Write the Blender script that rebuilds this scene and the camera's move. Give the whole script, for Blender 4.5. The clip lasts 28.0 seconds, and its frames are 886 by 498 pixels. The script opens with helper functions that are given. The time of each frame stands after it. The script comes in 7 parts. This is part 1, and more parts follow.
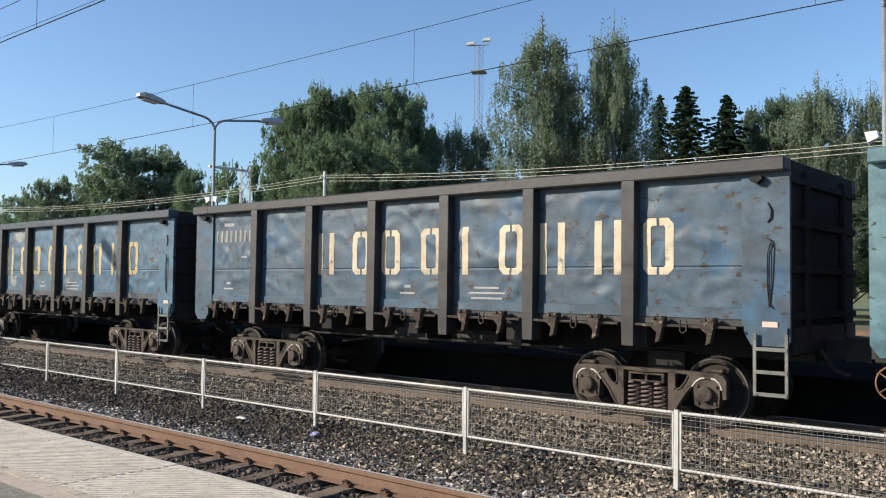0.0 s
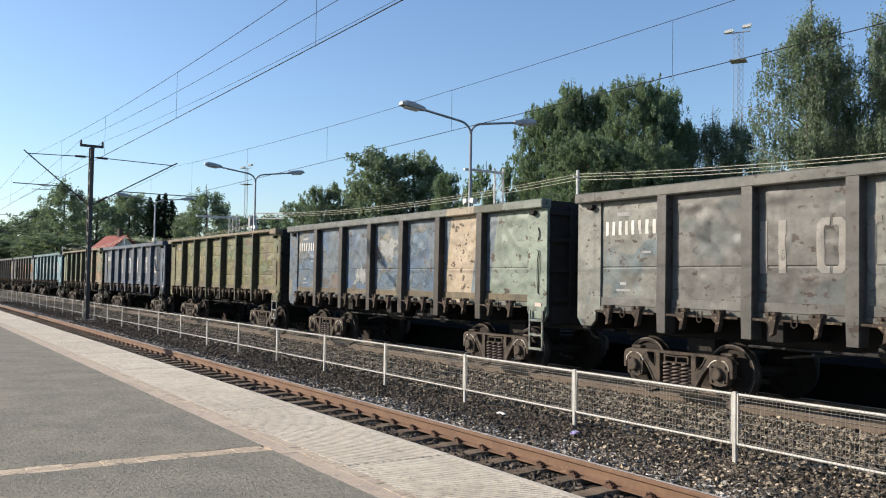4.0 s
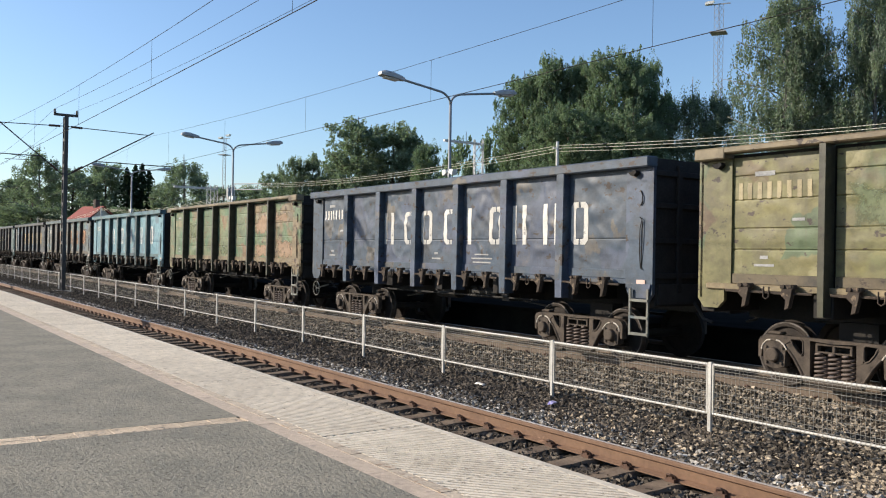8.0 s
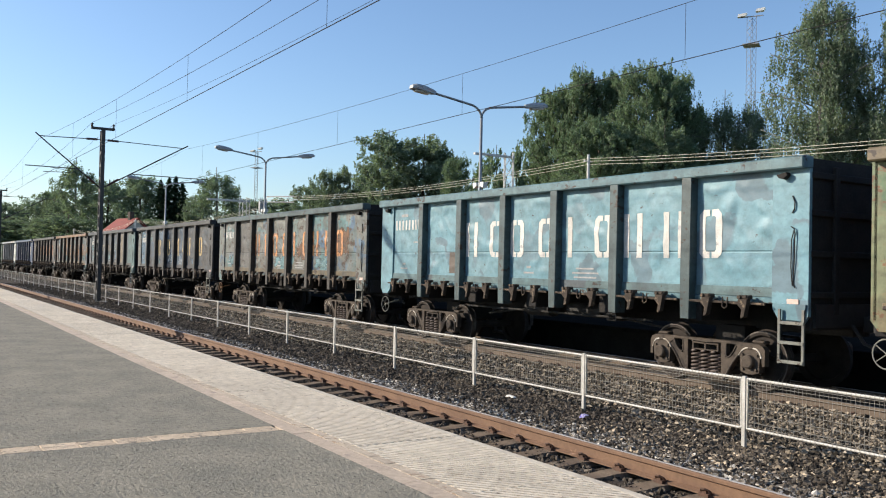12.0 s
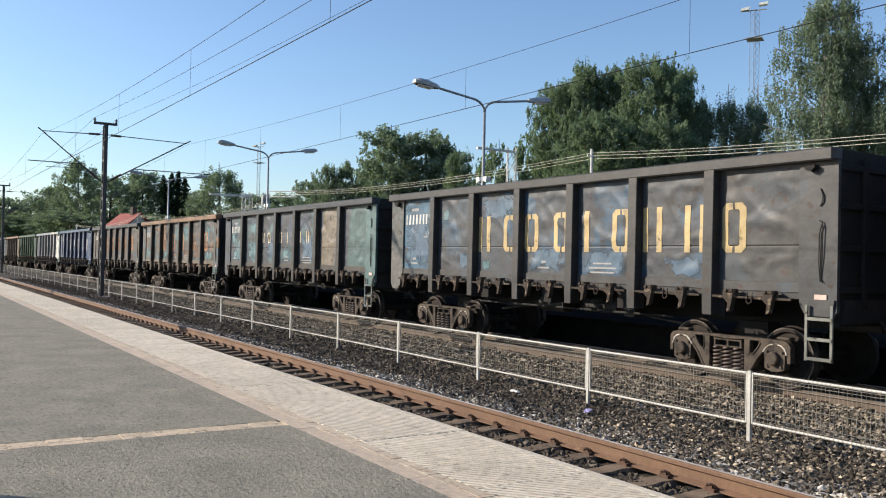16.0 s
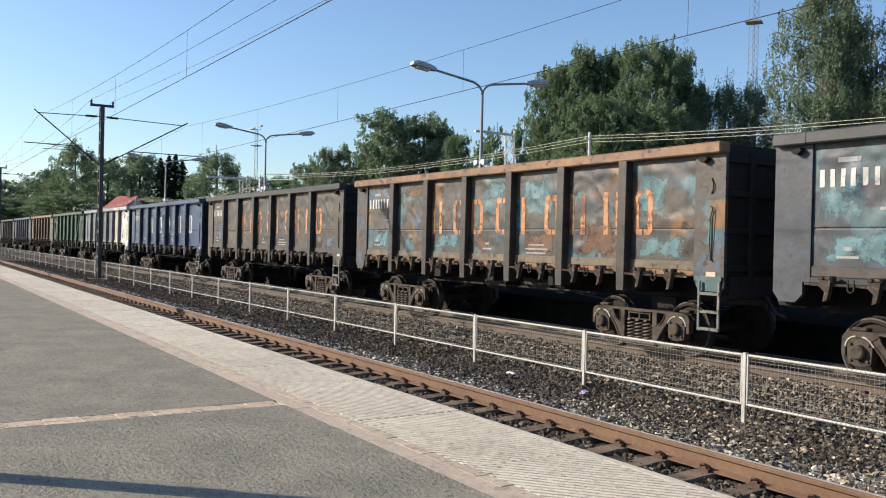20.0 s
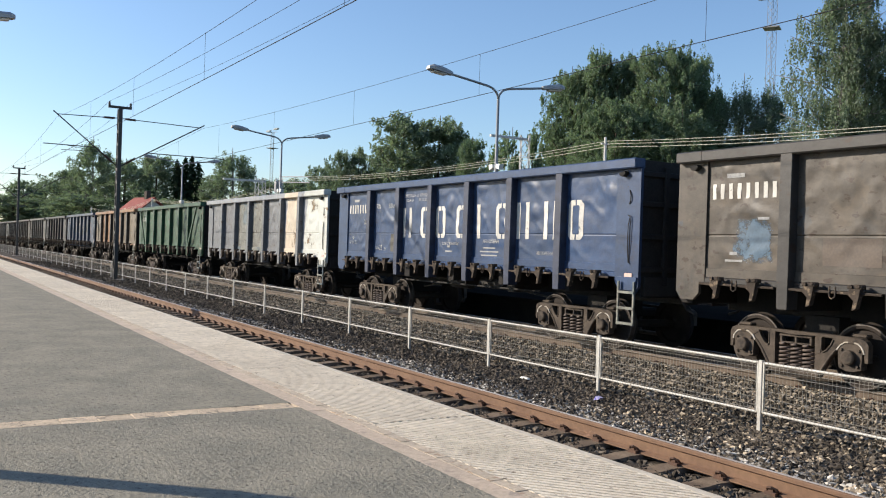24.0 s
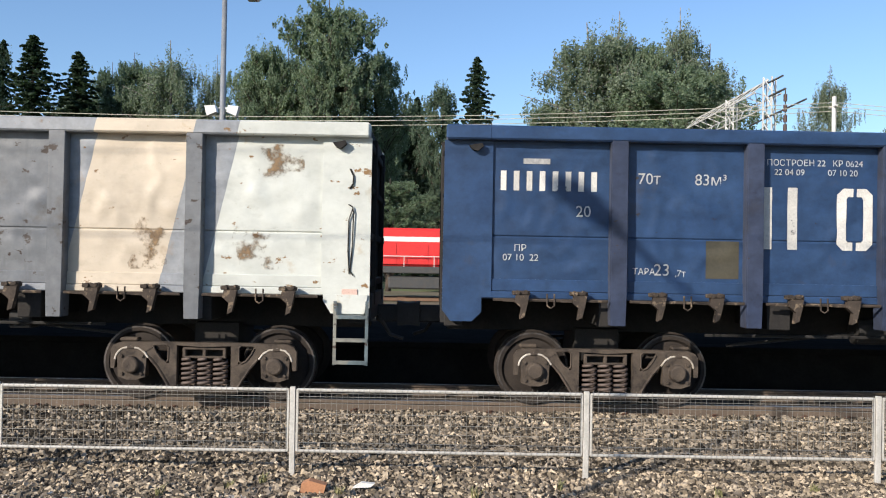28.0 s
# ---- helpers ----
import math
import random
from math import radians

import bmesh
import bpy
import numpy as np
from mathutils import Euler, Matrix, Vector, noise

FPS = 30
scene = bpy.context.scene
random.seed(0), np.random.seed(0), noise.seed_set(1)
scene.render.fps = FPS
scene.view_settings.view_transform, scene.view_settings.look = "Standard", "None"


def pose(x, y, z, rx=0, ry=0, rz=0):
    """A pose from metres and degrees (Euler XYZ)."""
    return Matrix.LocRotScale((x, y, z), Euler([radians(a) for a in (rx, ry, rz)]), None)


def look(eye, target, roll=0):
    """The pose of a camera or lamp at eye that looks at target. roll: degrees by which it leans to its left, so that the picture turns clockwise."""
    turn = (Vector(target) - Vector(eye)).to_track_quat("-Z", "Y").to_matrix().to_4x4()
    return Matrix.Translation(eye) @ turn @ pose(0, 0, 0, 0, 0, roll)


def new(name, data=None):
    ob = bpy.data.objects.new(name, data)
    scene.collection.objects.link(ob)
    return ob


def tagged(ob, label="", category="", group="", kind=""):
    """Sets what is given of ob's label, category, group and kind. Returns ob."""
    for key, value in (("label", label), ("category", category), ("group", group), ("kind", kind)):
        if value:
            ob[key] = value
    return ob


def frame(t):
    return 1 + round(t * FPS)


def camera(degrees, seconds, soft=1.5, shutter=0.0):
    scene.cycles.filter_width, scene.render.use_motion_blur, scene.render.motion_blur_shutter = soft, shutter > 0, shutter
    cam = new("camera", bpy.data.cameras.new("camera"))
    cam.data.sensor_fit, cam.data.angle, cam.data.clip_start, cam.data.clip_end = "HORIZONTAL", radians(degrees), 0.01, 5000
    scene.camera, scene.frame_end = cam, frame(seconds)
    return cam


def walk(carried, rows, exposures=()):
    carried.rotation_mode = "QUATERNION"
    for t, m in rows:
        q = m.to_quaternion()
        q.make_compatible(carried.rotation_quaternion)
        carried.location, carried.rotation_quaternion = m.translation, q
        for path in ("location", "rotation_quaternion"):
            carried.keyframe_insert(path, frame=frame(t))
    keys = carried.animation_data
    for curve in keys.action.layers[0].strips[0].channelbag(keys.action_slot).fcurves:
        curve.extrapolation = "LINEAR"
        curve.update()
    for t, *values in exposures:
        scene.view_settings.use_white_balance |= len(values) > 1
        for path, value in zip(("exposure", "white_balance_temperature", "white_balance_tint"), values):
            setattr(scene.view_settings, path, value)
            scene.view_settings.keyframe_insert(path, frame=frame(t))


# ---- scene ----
cam = camera(54.22, 28.0, soft=1.1)
PATH = [
    (0.0, pose(-0.123, 0.206, 1.391, 92.41, -0.63, 40.54)),
    (0.5, pose(-0.142, 0.173, 1.386, 93.11, -1.20, 48.07)),
    (1.0, pose(-0.184, 0.160, 1.386, 92.90, -0.58, 55.40)),
    (1.5, pose(-0.201, 0.148, 1.379, 92.85, -0.36, 58.96)),
    (2.0, pose(-0.201, 0.144, 1.382, 92.84, -0.30, 59.58)),
    (2.5, pose(-0.213, 0.144, 1.374, 92.87, -0.41, 59.17)),
    (4.5, pose(-0.226, 0.157, 1.366, 91.98, -0.94, 56.70)),
    (5.0, pose(-0.225, 0.166, 1.369, 91.79, -0.74, 56.71)),
    (5.5, pose(-0.228, 0.169, 1.365, 91.58, -0.58, 56.48)),
    (6.0, pose(-0.231, 0.175, 1.363, 91.37, -0.57, 56.27)),
    (6.5, pose(-0.243, 0.180, 1.364, 91.14, -0.40, 56.23)),
    (7.0, pose(-0.246, 0.198, 1.362, 90.83, -0.58, 56.09)),
    (7.5, pose(-0.247, 0.186, 1.358, 90.58, -1.10, 55.83)),
    (8.0, pose(-0.250, 0.193, 1.359, 90.32, -1.01, 55.69)),
    (8.5, pose(-0.250, 0.191, 1.359, 90.39, -1.03, 55.61)),
    (9.0, pose(-0.260, 0.192, 1.356, 90.59, -1.09, 55.29)),
    (9.5, pose(-0.250, 0.183, 1.354, 90.70, -1.52, 55.09)),
    (10.0, pose(-0.249, 0.173, 1.350, 90.98, -1.65, 55.17)),
    (10.5, pose(-0.228, 0.154, 1.351, 91.57, -1.57, 55.72)),
    (11.0, pose(-0.217, 0.142, 1.355, 91.92, -1.48, 56.30)),
    (11.5, pose(-0.227, 0.141, 1.351, 91.59, -1.33, 56.86)),
    (12.0, pose(-0.226, 0.138, 1.347, 91.14, -1.26, 57.64)),
    (12.5, pose(-0.236, 0.132, 1.344, 90.68, -1.24, 58.70)),
    (13.0, pose(-0.244, 0.116, 1.345, 90.52, -1.31, 59.58)),
    (13.5, pose(-0.244, 0.114, 1.346, 90.50, -1.27, 59.85)),
    (15.5, pose(-0.266, 0.130, 1.340, 90.83, -1.33, 58.20)),
    (16.0, pose(-0.259, 0.130, 1.345, 90.79, -1.21, 57.80)),
    (16.5, pose(-0.245, 0.133, 1.341, 90.76, -1.24, 57.31)),
    (17.0, pose(-0.249, 0.144, 1.340, 91.01, -1.20, 56.84)),
    (17.5, pose(-0.248, 0.151, 1.348, 91.23, -1.39, 56.71)),
    (18.0, pose(-0.244, 0.146, 1.336, 91.02, -1.52, 56.97)),
    (18.5, pose(-0.251, 0.153, 1.326, 90.37, -1.47, 57.19)),
    (19.0, pose(-0.252, 0.149, 1.327, 90.16, -1.61, 57.36)),
    (19.5, pose(-0.247, 0.138, 1.321, 89.98, -1.44, 57.62)),
    (20.0, pose(-0.247, 0.142, 1.324, 89.70, -1.31, 57.66)),
    (20.5, pose(-0.241, 0.134, 1.318, 89.63, -1.52, 57.54)),
    (21.0, pose(-0.253, 0.144, 1.320, 89.64, -1.50, 57.42)),
    (21.5, pose(-0.257, 0.140, 1.326, 89.78, -1.46, 57.42)),
    (22.0, pose(-0.246, 0.130, 1.319, 89.85, -1.55, 58.04)),
    (22.5, pose(-0.255, 0.140, 1.320, 89.96, -1.86, 58.63)),
    (24.5, pose(-0.248, 0.124, 1.325, 89.93, -1.86, 58.59)),
    (25.0, pose(-0.237, 0.121, 1.323, 89.79, -1.95, 59.22)),
    (25.5, pose(-0.229, 0.135, 1.318, 89.94, -1.75, 55.93)),
    (25.7, pose(-0.221, 0.157, 1.336, 90.03, -1.66, 51.51)),
    (26.0, pose(-0.195, 0.196, 1.354, 90.65, -1.46, 41.74)),
    (26.5, pose(-0.147, 0.263, 1.361, 90.91, -0.99, 24.32)),
    (27.0, pose(-0.095, 0.295, 1.364, 90.51, -0.77, 13.17)),
    (27.5, pose(-0.063, 0.323, 1.359, 90.46, -1.00, 6.59)),
    (28.0, pose(0.002, 0.354, 1.369, 90.70, -1.03, -0.58)),
]

# the film's camera warms its white balance a little while it looks towards the left end of the line
walk(cam, PATH, [(0.0, 0.50, 6450, 11), (1.0, 0.22, 6480, 11), (2.2, 0.47, 6600, 11), (4.5, 0.52, 6680, 12), (24.8, 0.52, 6680, 12), (26.0, 0.54, 6620, 13), (27.0, 0.65, 6500, 13), (28.0, 0.42, 6400, 13)])

# ---- world, sun, exposure ----
SUN_AZ, SUN_EL = 42.0, 24.4          # the sun stands behind the platform, towards the left end of the train
world = bpy.data.worlds.new("sky")
scene.world = world
world.use_nodes = True
wn = world.node_tree.nodes
sky = wn.new("ShaderNodeTexSky")
sky.sky_type = "NISHITA"
sky.sun_disc = False
sky.sun_elevation = radians(SUN_EL)
sky.sun_rotation = radians(180 + SUN_AZ)
sky.air_density, sky.dust_density, sky.ozone_density = 1.05, 0.62, 4.6
wn["Background"].inputs["Strength"].default_value = 0.130
world.node_tree.links.new(sky.outputs[0], wn["Background"].inputs["Color"])
sun = new("sun", bpy.data.lights.new("sun", "SUN"))
sun.data.energy, sun.data.angle, sun.data.color = 5.0, radians(0.6), (1.0, 0.91, 0.77)
SUN_GO = Vector((math.sin(radians(SUN_AZ)) * math.cos(radians(SUN_EL)),
                 math.cos(radians(SUN_AZ)) * math.cos(radians(SUN_EL)), -math.sin(radians(SUN_EL))))
sun.matrix_world = look((-30, -30, 30), Vector((-30, -30, 30)) + SUN_GO)

# ---- plan, in metres: x along the tracks, y across them, z = 0 on the platform ----
RAIL = -0.505            # rail head of the near track
RAIL_T = -0.53           # rail head of the train's track
DROP = 0.075             # height of the wagon bodies' datum over it
BED = -0.72              # ballast
EDGE = 3.99              # platform edge
NEAR_CL = 5.71           # centre line of the near track
TRAIN_CL = 12.76          # centre line of the train's track
FENCE_Y = 8.81
INNER = 2.83             # where the asphalt meets the paver row


# ---- materials ----
def material(name, base, other=None, scale=4.0, detail=8.0, mix=(0.35, 0.65), rough=0.7, metal=0.0,
             bump=0.0, bump_scale=60.0, speck=None, speck_at=0.62, speck_scale=9.0, speck_soft=0.06, vary=0.0, spread=True, streak=0.0, band=None, blocks=None, dusty=0.0, chips=None, spec=0.5, scuff=0.0):
    """A surface of two tones at one scale, specks or rust at another, and fine relief."""
    m = bpy.data.materials.new(name)
    m.use_nodes = True
    t = m.node_tree
    n, l = t.nodes, t.links
    p = n["Principled BSDF"]
    p.inputs["Roughness"].default_value, p.inputs["Metallic"].default_value = rough, metal
    p.inputs["Specular IOR Level"].default_value = spec
    co = n.new("ShaderNodeTexCoord")
    vec = co.outputs["Object"]
    info = n.new("ShaderNodeObjectInfo")
    if spread:
        mul = n.new("ShaderNodeVectorMath")
        mul.operation = "SCALE"
        mul.inputs[0].default_value = (37.0, 71.0, 53.0)
        l.new(info.outputs["Random"], mul.inputs["Scale"])
        add = n.new("ShaderNodeVectorMath")
        l.new(vec, add.inputs[0])
        l.new(mul.outputs[0], add.inputs[1])
        vec = add.outputs[0]

    def noise_tex(s, d, stretch=None):
        v = vec
        if stretch:
            mp = n.new("ShaderNodeMapping")
            mp.inputs["Scale"].default_value = stretch
            l.new(vec, mp.inputs["Vector"])
            v = mp.outputs[0]
        k = n.new("ShaderNodeTexNoise")
        k.inputs["Scale"].default_value, k.inputs["Detail"].default_value = s, d
        k.inputs["Roughness"].default_value = 0.62
        l.new(v, k.inputs["Vector"])
        return k.outputs["Fac"]

    def blend(fac, a, b, lo, hi):
        r = n.new("ShaderNodeMapRange")
        r.inputs["From Min"].default_value, r.inputs["From Max"].default_value = lo, hi
        l.new(fac, r.inputs["Value"])
        x = n.new("ShaderNodeMix")
        x.data_type = "RGBA"
        l.new(r.outputs[0], x.inputs["Factor"])
        for sock, val in ((x.inputs[6], a), (x.inputs[7], b)):
            if isinstance(val, tuple):
                sock.default_value = (*val[:3], 1)
            else:
                l.new(val, sock)
        return x.outputs[2]

    col = blend(noise_tex(scale, detail), base, other or tuple(c * 0.8 for c in base), *mix)
    fine = noise_tex(scale * 9, 4.0)
    dark = blend(fine, (0.82, 0.82, 0.82), (1.12, 1.12, 1.12), 0.3, 0.7)
    x = n.new("ShaderNodeMix")
    x.data_type, x.blend_type = "RGBA", "MULTIPLY"
    x.inputs["Factor"].default_value = 1.0
    l.new(col, x.inputs[6])
    l.new(dark, x.inputs[7])
    col = x.outputs[2]
    for n_th, (tone, share, size) in enumerate(blocks or ()):
        # squarish repainted patches with soft, wavering edges
        wob = n.new("ShaderNodeTexNoise")
        wob.inputs["Scale"].default_value, wob.inputs["Detail"].default_value = 2.6, 5.0
        l.new(vec, wob.inputs["Vector"])
        bend = n.new("ShaderNodeVectorMath")
        bend.operation = "MULTIPLY_ADD"
        bend.inputs[1].default_value = (0.5, 0.5, 0.35)
        l.new(wob.outputs["Color"], bend.inputs[0])
        l.new(vec, bend.inputs[2])
        shift = n.new("ShaderNodeVectorMath")
        shift.inputs[1].default_value = (n_th * 5.3, n_th * 2.7, n_th * 9.1)
        l.new(bend.outputs[0], shift.inputs[0])
        vo = n.new("ShaderNodeTexVoronoi")
        vo.feature, vo.distance = "SMOOTH_F1", "CHEBYCHEV"
        vo.inputs["Scale"].default_value, vo.inputs["Randomness"].default_value, vo.inputs["Smoothness"].default_value = size, 0.85, 0.3
        l.new(shift.outputs[0], vo.inputs["Vector"])
        sp = n.new("ShaderNodeSeparateColor")
        l.new(vo.outputs["Color"], sp.inputs[0])
        soft = n.new("ShaderNodeMath")
        soft.operation = "MULTIPLY_ADD"
        soft.inputs[1].default_value = 0.3
        l.new(noise_tex(4.5, 8.0), soft.inputs[0])
        l.new(sp.outputs[0], soft.inputs[2])
        col = blend(soft.outputs[0], tone, col, share + 0.20, share + 0.37)
    for lo, hi, slope, tone in band or ():
        # a slanting painted band: colour where lo < x + slope * (z - 2.4) < hi
        sep = n.new("ShaderNodeSeparateXYZ")
        l.new(co.outputs["Object"], sep.inputs[0])
        lean = n.new("ShaderNodeMath")
        lean.operation = "MULTIPLY_ADD"
        lean.inputs[1].default_value = slope
        l.new(sep.outputs["Z"], lean.inputs[0])
        l.new(sep.outputs["X"], lean.inputs[2])
        above, below, both = (n.new("ShaderNodeMath") for _ in range(3))
        above.operation, below.operation, both.operation = "GREATER_THAN", "LESS_THAN", "MULTIPLY"
        above.inputs[1].default_value, below.inputs[1].default_value = lo + 2.4 * slope, hi + 2.4 * slope
        l.new(lean.outputs[0], above.inputs[0])
        l.new(lean.outputs[0], below.inputs[0])
        l.new(above.outputs[0], both.inputs[0])
        l.new(below.outputs[0], both.inputs[1])
        toned = blend(noise_tex(scale * 1.7, 6.0), tone, tuple(c * 0.86 for c in tone), 0.4, 0.7)
        col = blend(both.outputs[0], col, toned, 0.0, 1.0)
    if speck:
        col = blend(noise_tex(speck_scale, 9.0), col, speck, speck_at, speck_at + speck_soft)
    if chips:
        tone, at, size = chips
        col = blend(noise_tex(size, 9.0, (0.8, 1.0, 1.25)), col, tone, at, at + 0.03)
    if scuff:
        # rubbed and grimy blotches, then thin scratches
        worn = blend(noise_tex(2.3, 12.0, (1.0, 1.0, 1.5)), (1 + 0.2 * scuff,) * 3, (1 - 0.55 * scuff,) * 3, 0.40, 0.68)
        lines = blend(noise_tex(6.0, 12.0, (1.0, 1.0, 1.3)), (1.0, 1.0, 1.0), (1 - 0.4 * scuff,) * 3, 0.55, 0.68)
        for layer in (worn, lines):
            mu = n.new("ShaderNodeMix")
            mu.data_type, mu.blend_type = "RGBA", "MULTIPLY"
            mu.inputs["Factor"].default_value = 1.0
            l.new(col, mu.inputs[6])
            l.new(layer, mu.inputs[7])
            col = mu.outputs[2]
    if streak:
        col = blend(noise_tex(3.0, 6.0, (2.2, 2.2, 0.22)), col, tuple(c * 0.45 + 0.02 for c in base), 0.72 - 0.2 * streak, 0.85)
    if vary:
        h = n.new("ShaderNodeHueSaturation")
        r = n.new("ShaderNodeMapRange")
        r.inputs["To Min"].default_value, r.inputs["To Max"].default_value = 1 - vary, 1 + vary
        l.new(info.outputs["Random"], r.inputs["Value"])
        l.new(r.outputs[0], h.inputs["Value"])
        l.new(col, h.inputs["Color"])
        col = h.outputs[0]
    l.new(col, p.inputs["Base Color"])
    if dusty:
        p.inputs["Sheen Weight"].default_value, p.inputs["Sheen Roughness"].default_value = dusty, 0.5
    if bump:
        b = n.new("ShaderNodeBump")
        b.inputs["Strength"].default_value, b.inputs["Distance"].default_value = bump, 0.02
        l.new(noise_tex(bump_scale, 6.0), b.inputs["Height"])
        l.new(b.outputs[0], p.inputs["Normal"])
    return m


def island_vary(m, lo, hi, power=1.0):
    """Lets each loose piece of a joined mesh have its own brightness."""
    t = m.node_tree
    p = t.nodes["Principled BSDF"]
    src = p.inputs["Base Color"].links[0].from_socket
    g = t.nodes.new("ShaderNodeNewGeometry")
    r = t.nodes.new("ShaderNodeMapRange")
    r.inputs["To Min"].default_value, r.inputs["To Max"].default_value = lo, hi
    h = t.nodes.new("ShaderNodeHueSaturation")
    pw = t.nodes.new("ShaderNodeMath")
    pw.operation = "POWER"
    pw.inputs[1].default_value = power
    t.links.new(g.outputs["Random Per Island"], pw.inputs[0])
    t.links.new(pw.outputs[0], r.inputs["Value"])
    t.links.new(r.outputs[0], h.inputs["Value"])
    t.links.new(src, h.inputs["Color"])
    t.links.new(h.outputs[0], p.inputs["Base Color"])
    return m


def leaf_material(name, a, b):
    m = island_vary(material(name, a, b, scale=0.5, rough=0.75, spec=0.15, spread=True), 0.62, 1.5)
    p = m.node_tree.nodes["Principled BSDF"]
    tr = m.node_tree.nodes.new("ShaderNodeBsdfTranslucent")
    tr.inputs["Color"].default_value = (a[0] * 1.3, a[1] * 1.6, a[2] * 1.05, 1)
    mx = m.node_tree.nodes.new("ShaderNodeMixShader")
    mx.inputs[0].default_value = 0.36
    out = m.node_tree.nodes["Material Output"]
    m.node_tree.links.new(p.outputs[0], mx.inputs[1])
    m.node_tree.links.new(tr.outputs[0], mx.inputs[2])
    m.node_tree.links.new(mx.outputs[0], out.inputs["Surface"])
    return m


ASPHALT = material("asphalt", (0.286, 0.262, 0.206), (0.215, 0.202, 0.163), scale=1.9, detail=12.0, mix=(0.36, 0.64), spec=0.12, rough=0.95, bump=0.75, bump_scale=34, speck=(0.125, 0.115, 0.096), speck_at=0.57, speck_scale=26, chips=((0.37, 0.335, 0.275), 0.64, 34), spread=False)
EARTH = material("earth", (0.16, 0.13, 0.09), (0.10, 0.095, 0.05), scale=0.3, rough=0.95, bump=0.6, bump_scale=20, spread=False)
GRASS = material("meadow", (0.10, 0.13, 0.045), (0.15, 0.15, 0.06), scale=0.15, rough=0.95, bump=0.8, bump_scale=8, spread=False)
BALLAST_BED = material("ballast_bed", (0.048, 0.040, 0.033), (0.078, 0.066, 0.054), scale=14, spec=0.12, rough=0.95, bump=1.0, bump_scale=26, spread=False)
STONE = island_vary(material("ballast_stone", (0.076, 0.064, 0.050), (0.050, 0.042, 0.034), scale=3, spec=0.12, rough=0.9, spread=False), 0.55, 3.0, 1.7)
PALE_STONE = island_vary(material("pale_stone", (0.122, 0.102, 0.077), (0.076, 0.064, 0.048), scale=3, rough=0.9, spec=0.12, spread=False), 0.34, 4.2, 2.3)
GREY_STONE = island_vary(material("pale_grey_stone", (0.33, 0.308, 0.272), (0.22, 0.204, 0.18), scale=3, rough=0.9, spec=0.12, spread=False), 0.45, 2.3, 1.4)
EARTHY_STONE = island_vary(material("earthy_stone", (0.325, 0.264, 0.190), (0.218, 0.180, 0.130), scale=3, rough=0.9, spec=0.12, spread=False), 0.42, 2.1, 1.4)
SLAB = material("concrete_slab", (0.58, 0.515, 0.41), (0.48, 0.425, 0.34), scale=1.6, rough=0.85, bump=0.3, bump_scale=90, speck=(0.36, 0.32, 0.27), speck_at=0.68, speck_scale=7, vary=0.05)
RIB = material("worn_rib", (0.715, 0.625, 0.490), (0.600, 0.520, 0.405), scale=1.2, rough=0.85, bump=0.35, bump_scale=60, speck=(0.42, 0.35, 0.265), speck_at=0.57, speck_scale=9, speck_soft=0.12, vary=0.05, chips=((0.30, 0.25, 0.19), 0.64, 14), spread=True)
PINK = material("pink_paver", (0.52, 0.412, 0.310), (0.44, 0.355, 0.268), scale=3, rough=0.85, bump=0.3, bump_scale=80, speck=(0.33, 0.265, 0.215), speck_at=0.60, speck_scale=8, vary=0.06)
JOINT_ROW = material("worn_small_brick", (0.52, 0.43, 0.32), (0.44, 0.36, 0.27), scale=5, rough=0.9, bump=0.4, bump_scale=60, speck=(0.34, 0.24, 0.16), speck_at=0.58, speck_scale=11, vary=0.10)
JOINT = material("joint_paver", (0.60, 0.47, 0.33), (0.46, 0.36, 0.25), scale=3, rough=0.9, bump=0.5, bump_scale=60, speck=(0.22, 0.185, 0.14), speck_at=0.57, speck_scale=16, vary=0.08)
# island platform tones, near-black with the train's shade put into the colour
SHADE_WALL = material("shade_dark_concrete", (0.0252, 0.0234, 0.0210), (0.0168, 0.0156, 0.0144), scale=2.5, spec=0.0, rough=0.95, bump=0.4)
SHADE_ASPHALT = material("shade_dark_asphalt", (0.0216, 0.0204, 0.0186), (0.0156, 0.0150, 0.0138), scale=0.7, spec=0.0, rough=0.95, bump=0.6, bump_scale=120, spread=False)
GROOVE = material("darker_groove", (0.39, 0.335, 0.258), (0.30, 0.255, 0.198), scale=4, rough=0.95)
MORTAR = material("mortar", (0.20, 0.172, 0.14), (0.15, 0.128, 0.104), scale=5, rough=0.95)
CONCRETE = material("old_concrete", (0.40, 0.37, 0.32), (0.29, 0.265, 0.225), scale=2.5, rough=0.9, bump=0.4, bump_scale=60, vary=0.12)
SLEEPER = material("sleeper_concrete", (0.20, 0.150, 0.105), (0.110, 0.082, 0.060), scale=4, rough=0.9, spec=0.15, bump=0.4, bump_scale=60, vary=0.15)
RUST_RAIL = material("rusty_rail", (0.182, 0.104, 0.060), (0.130, 0.072, 0.043), scale=2.5, rough=0.8, bump=0.2, bump_scale=90, speck=(0.27, 0.16, 0.10), speck_at=0.64, speck_scale=5)
DULL_RAIL = material("dusty_rail", (0.130, 0.096, 0.069), (0.090, 0.067, 0.048), scale=2.5, rough=0.85, bump=0.2, bump_scale=90)
# bed tone under the train, dark to stand in for its shade
SHADE_BED = material("shade_ballast", (0.046, 0.041, 0.037), (0.072, 0.063, 0.055), scale=9, spec=0.12, rough=0.95, bump=1.0, bump_scale=24, spread=False)
RAIL_HEAD = material("worn_rail_head", (0.50, 0.47, 0.44), (0.40, 0.36, 0.33), scale=3, rough=0.32, metal=0.9)
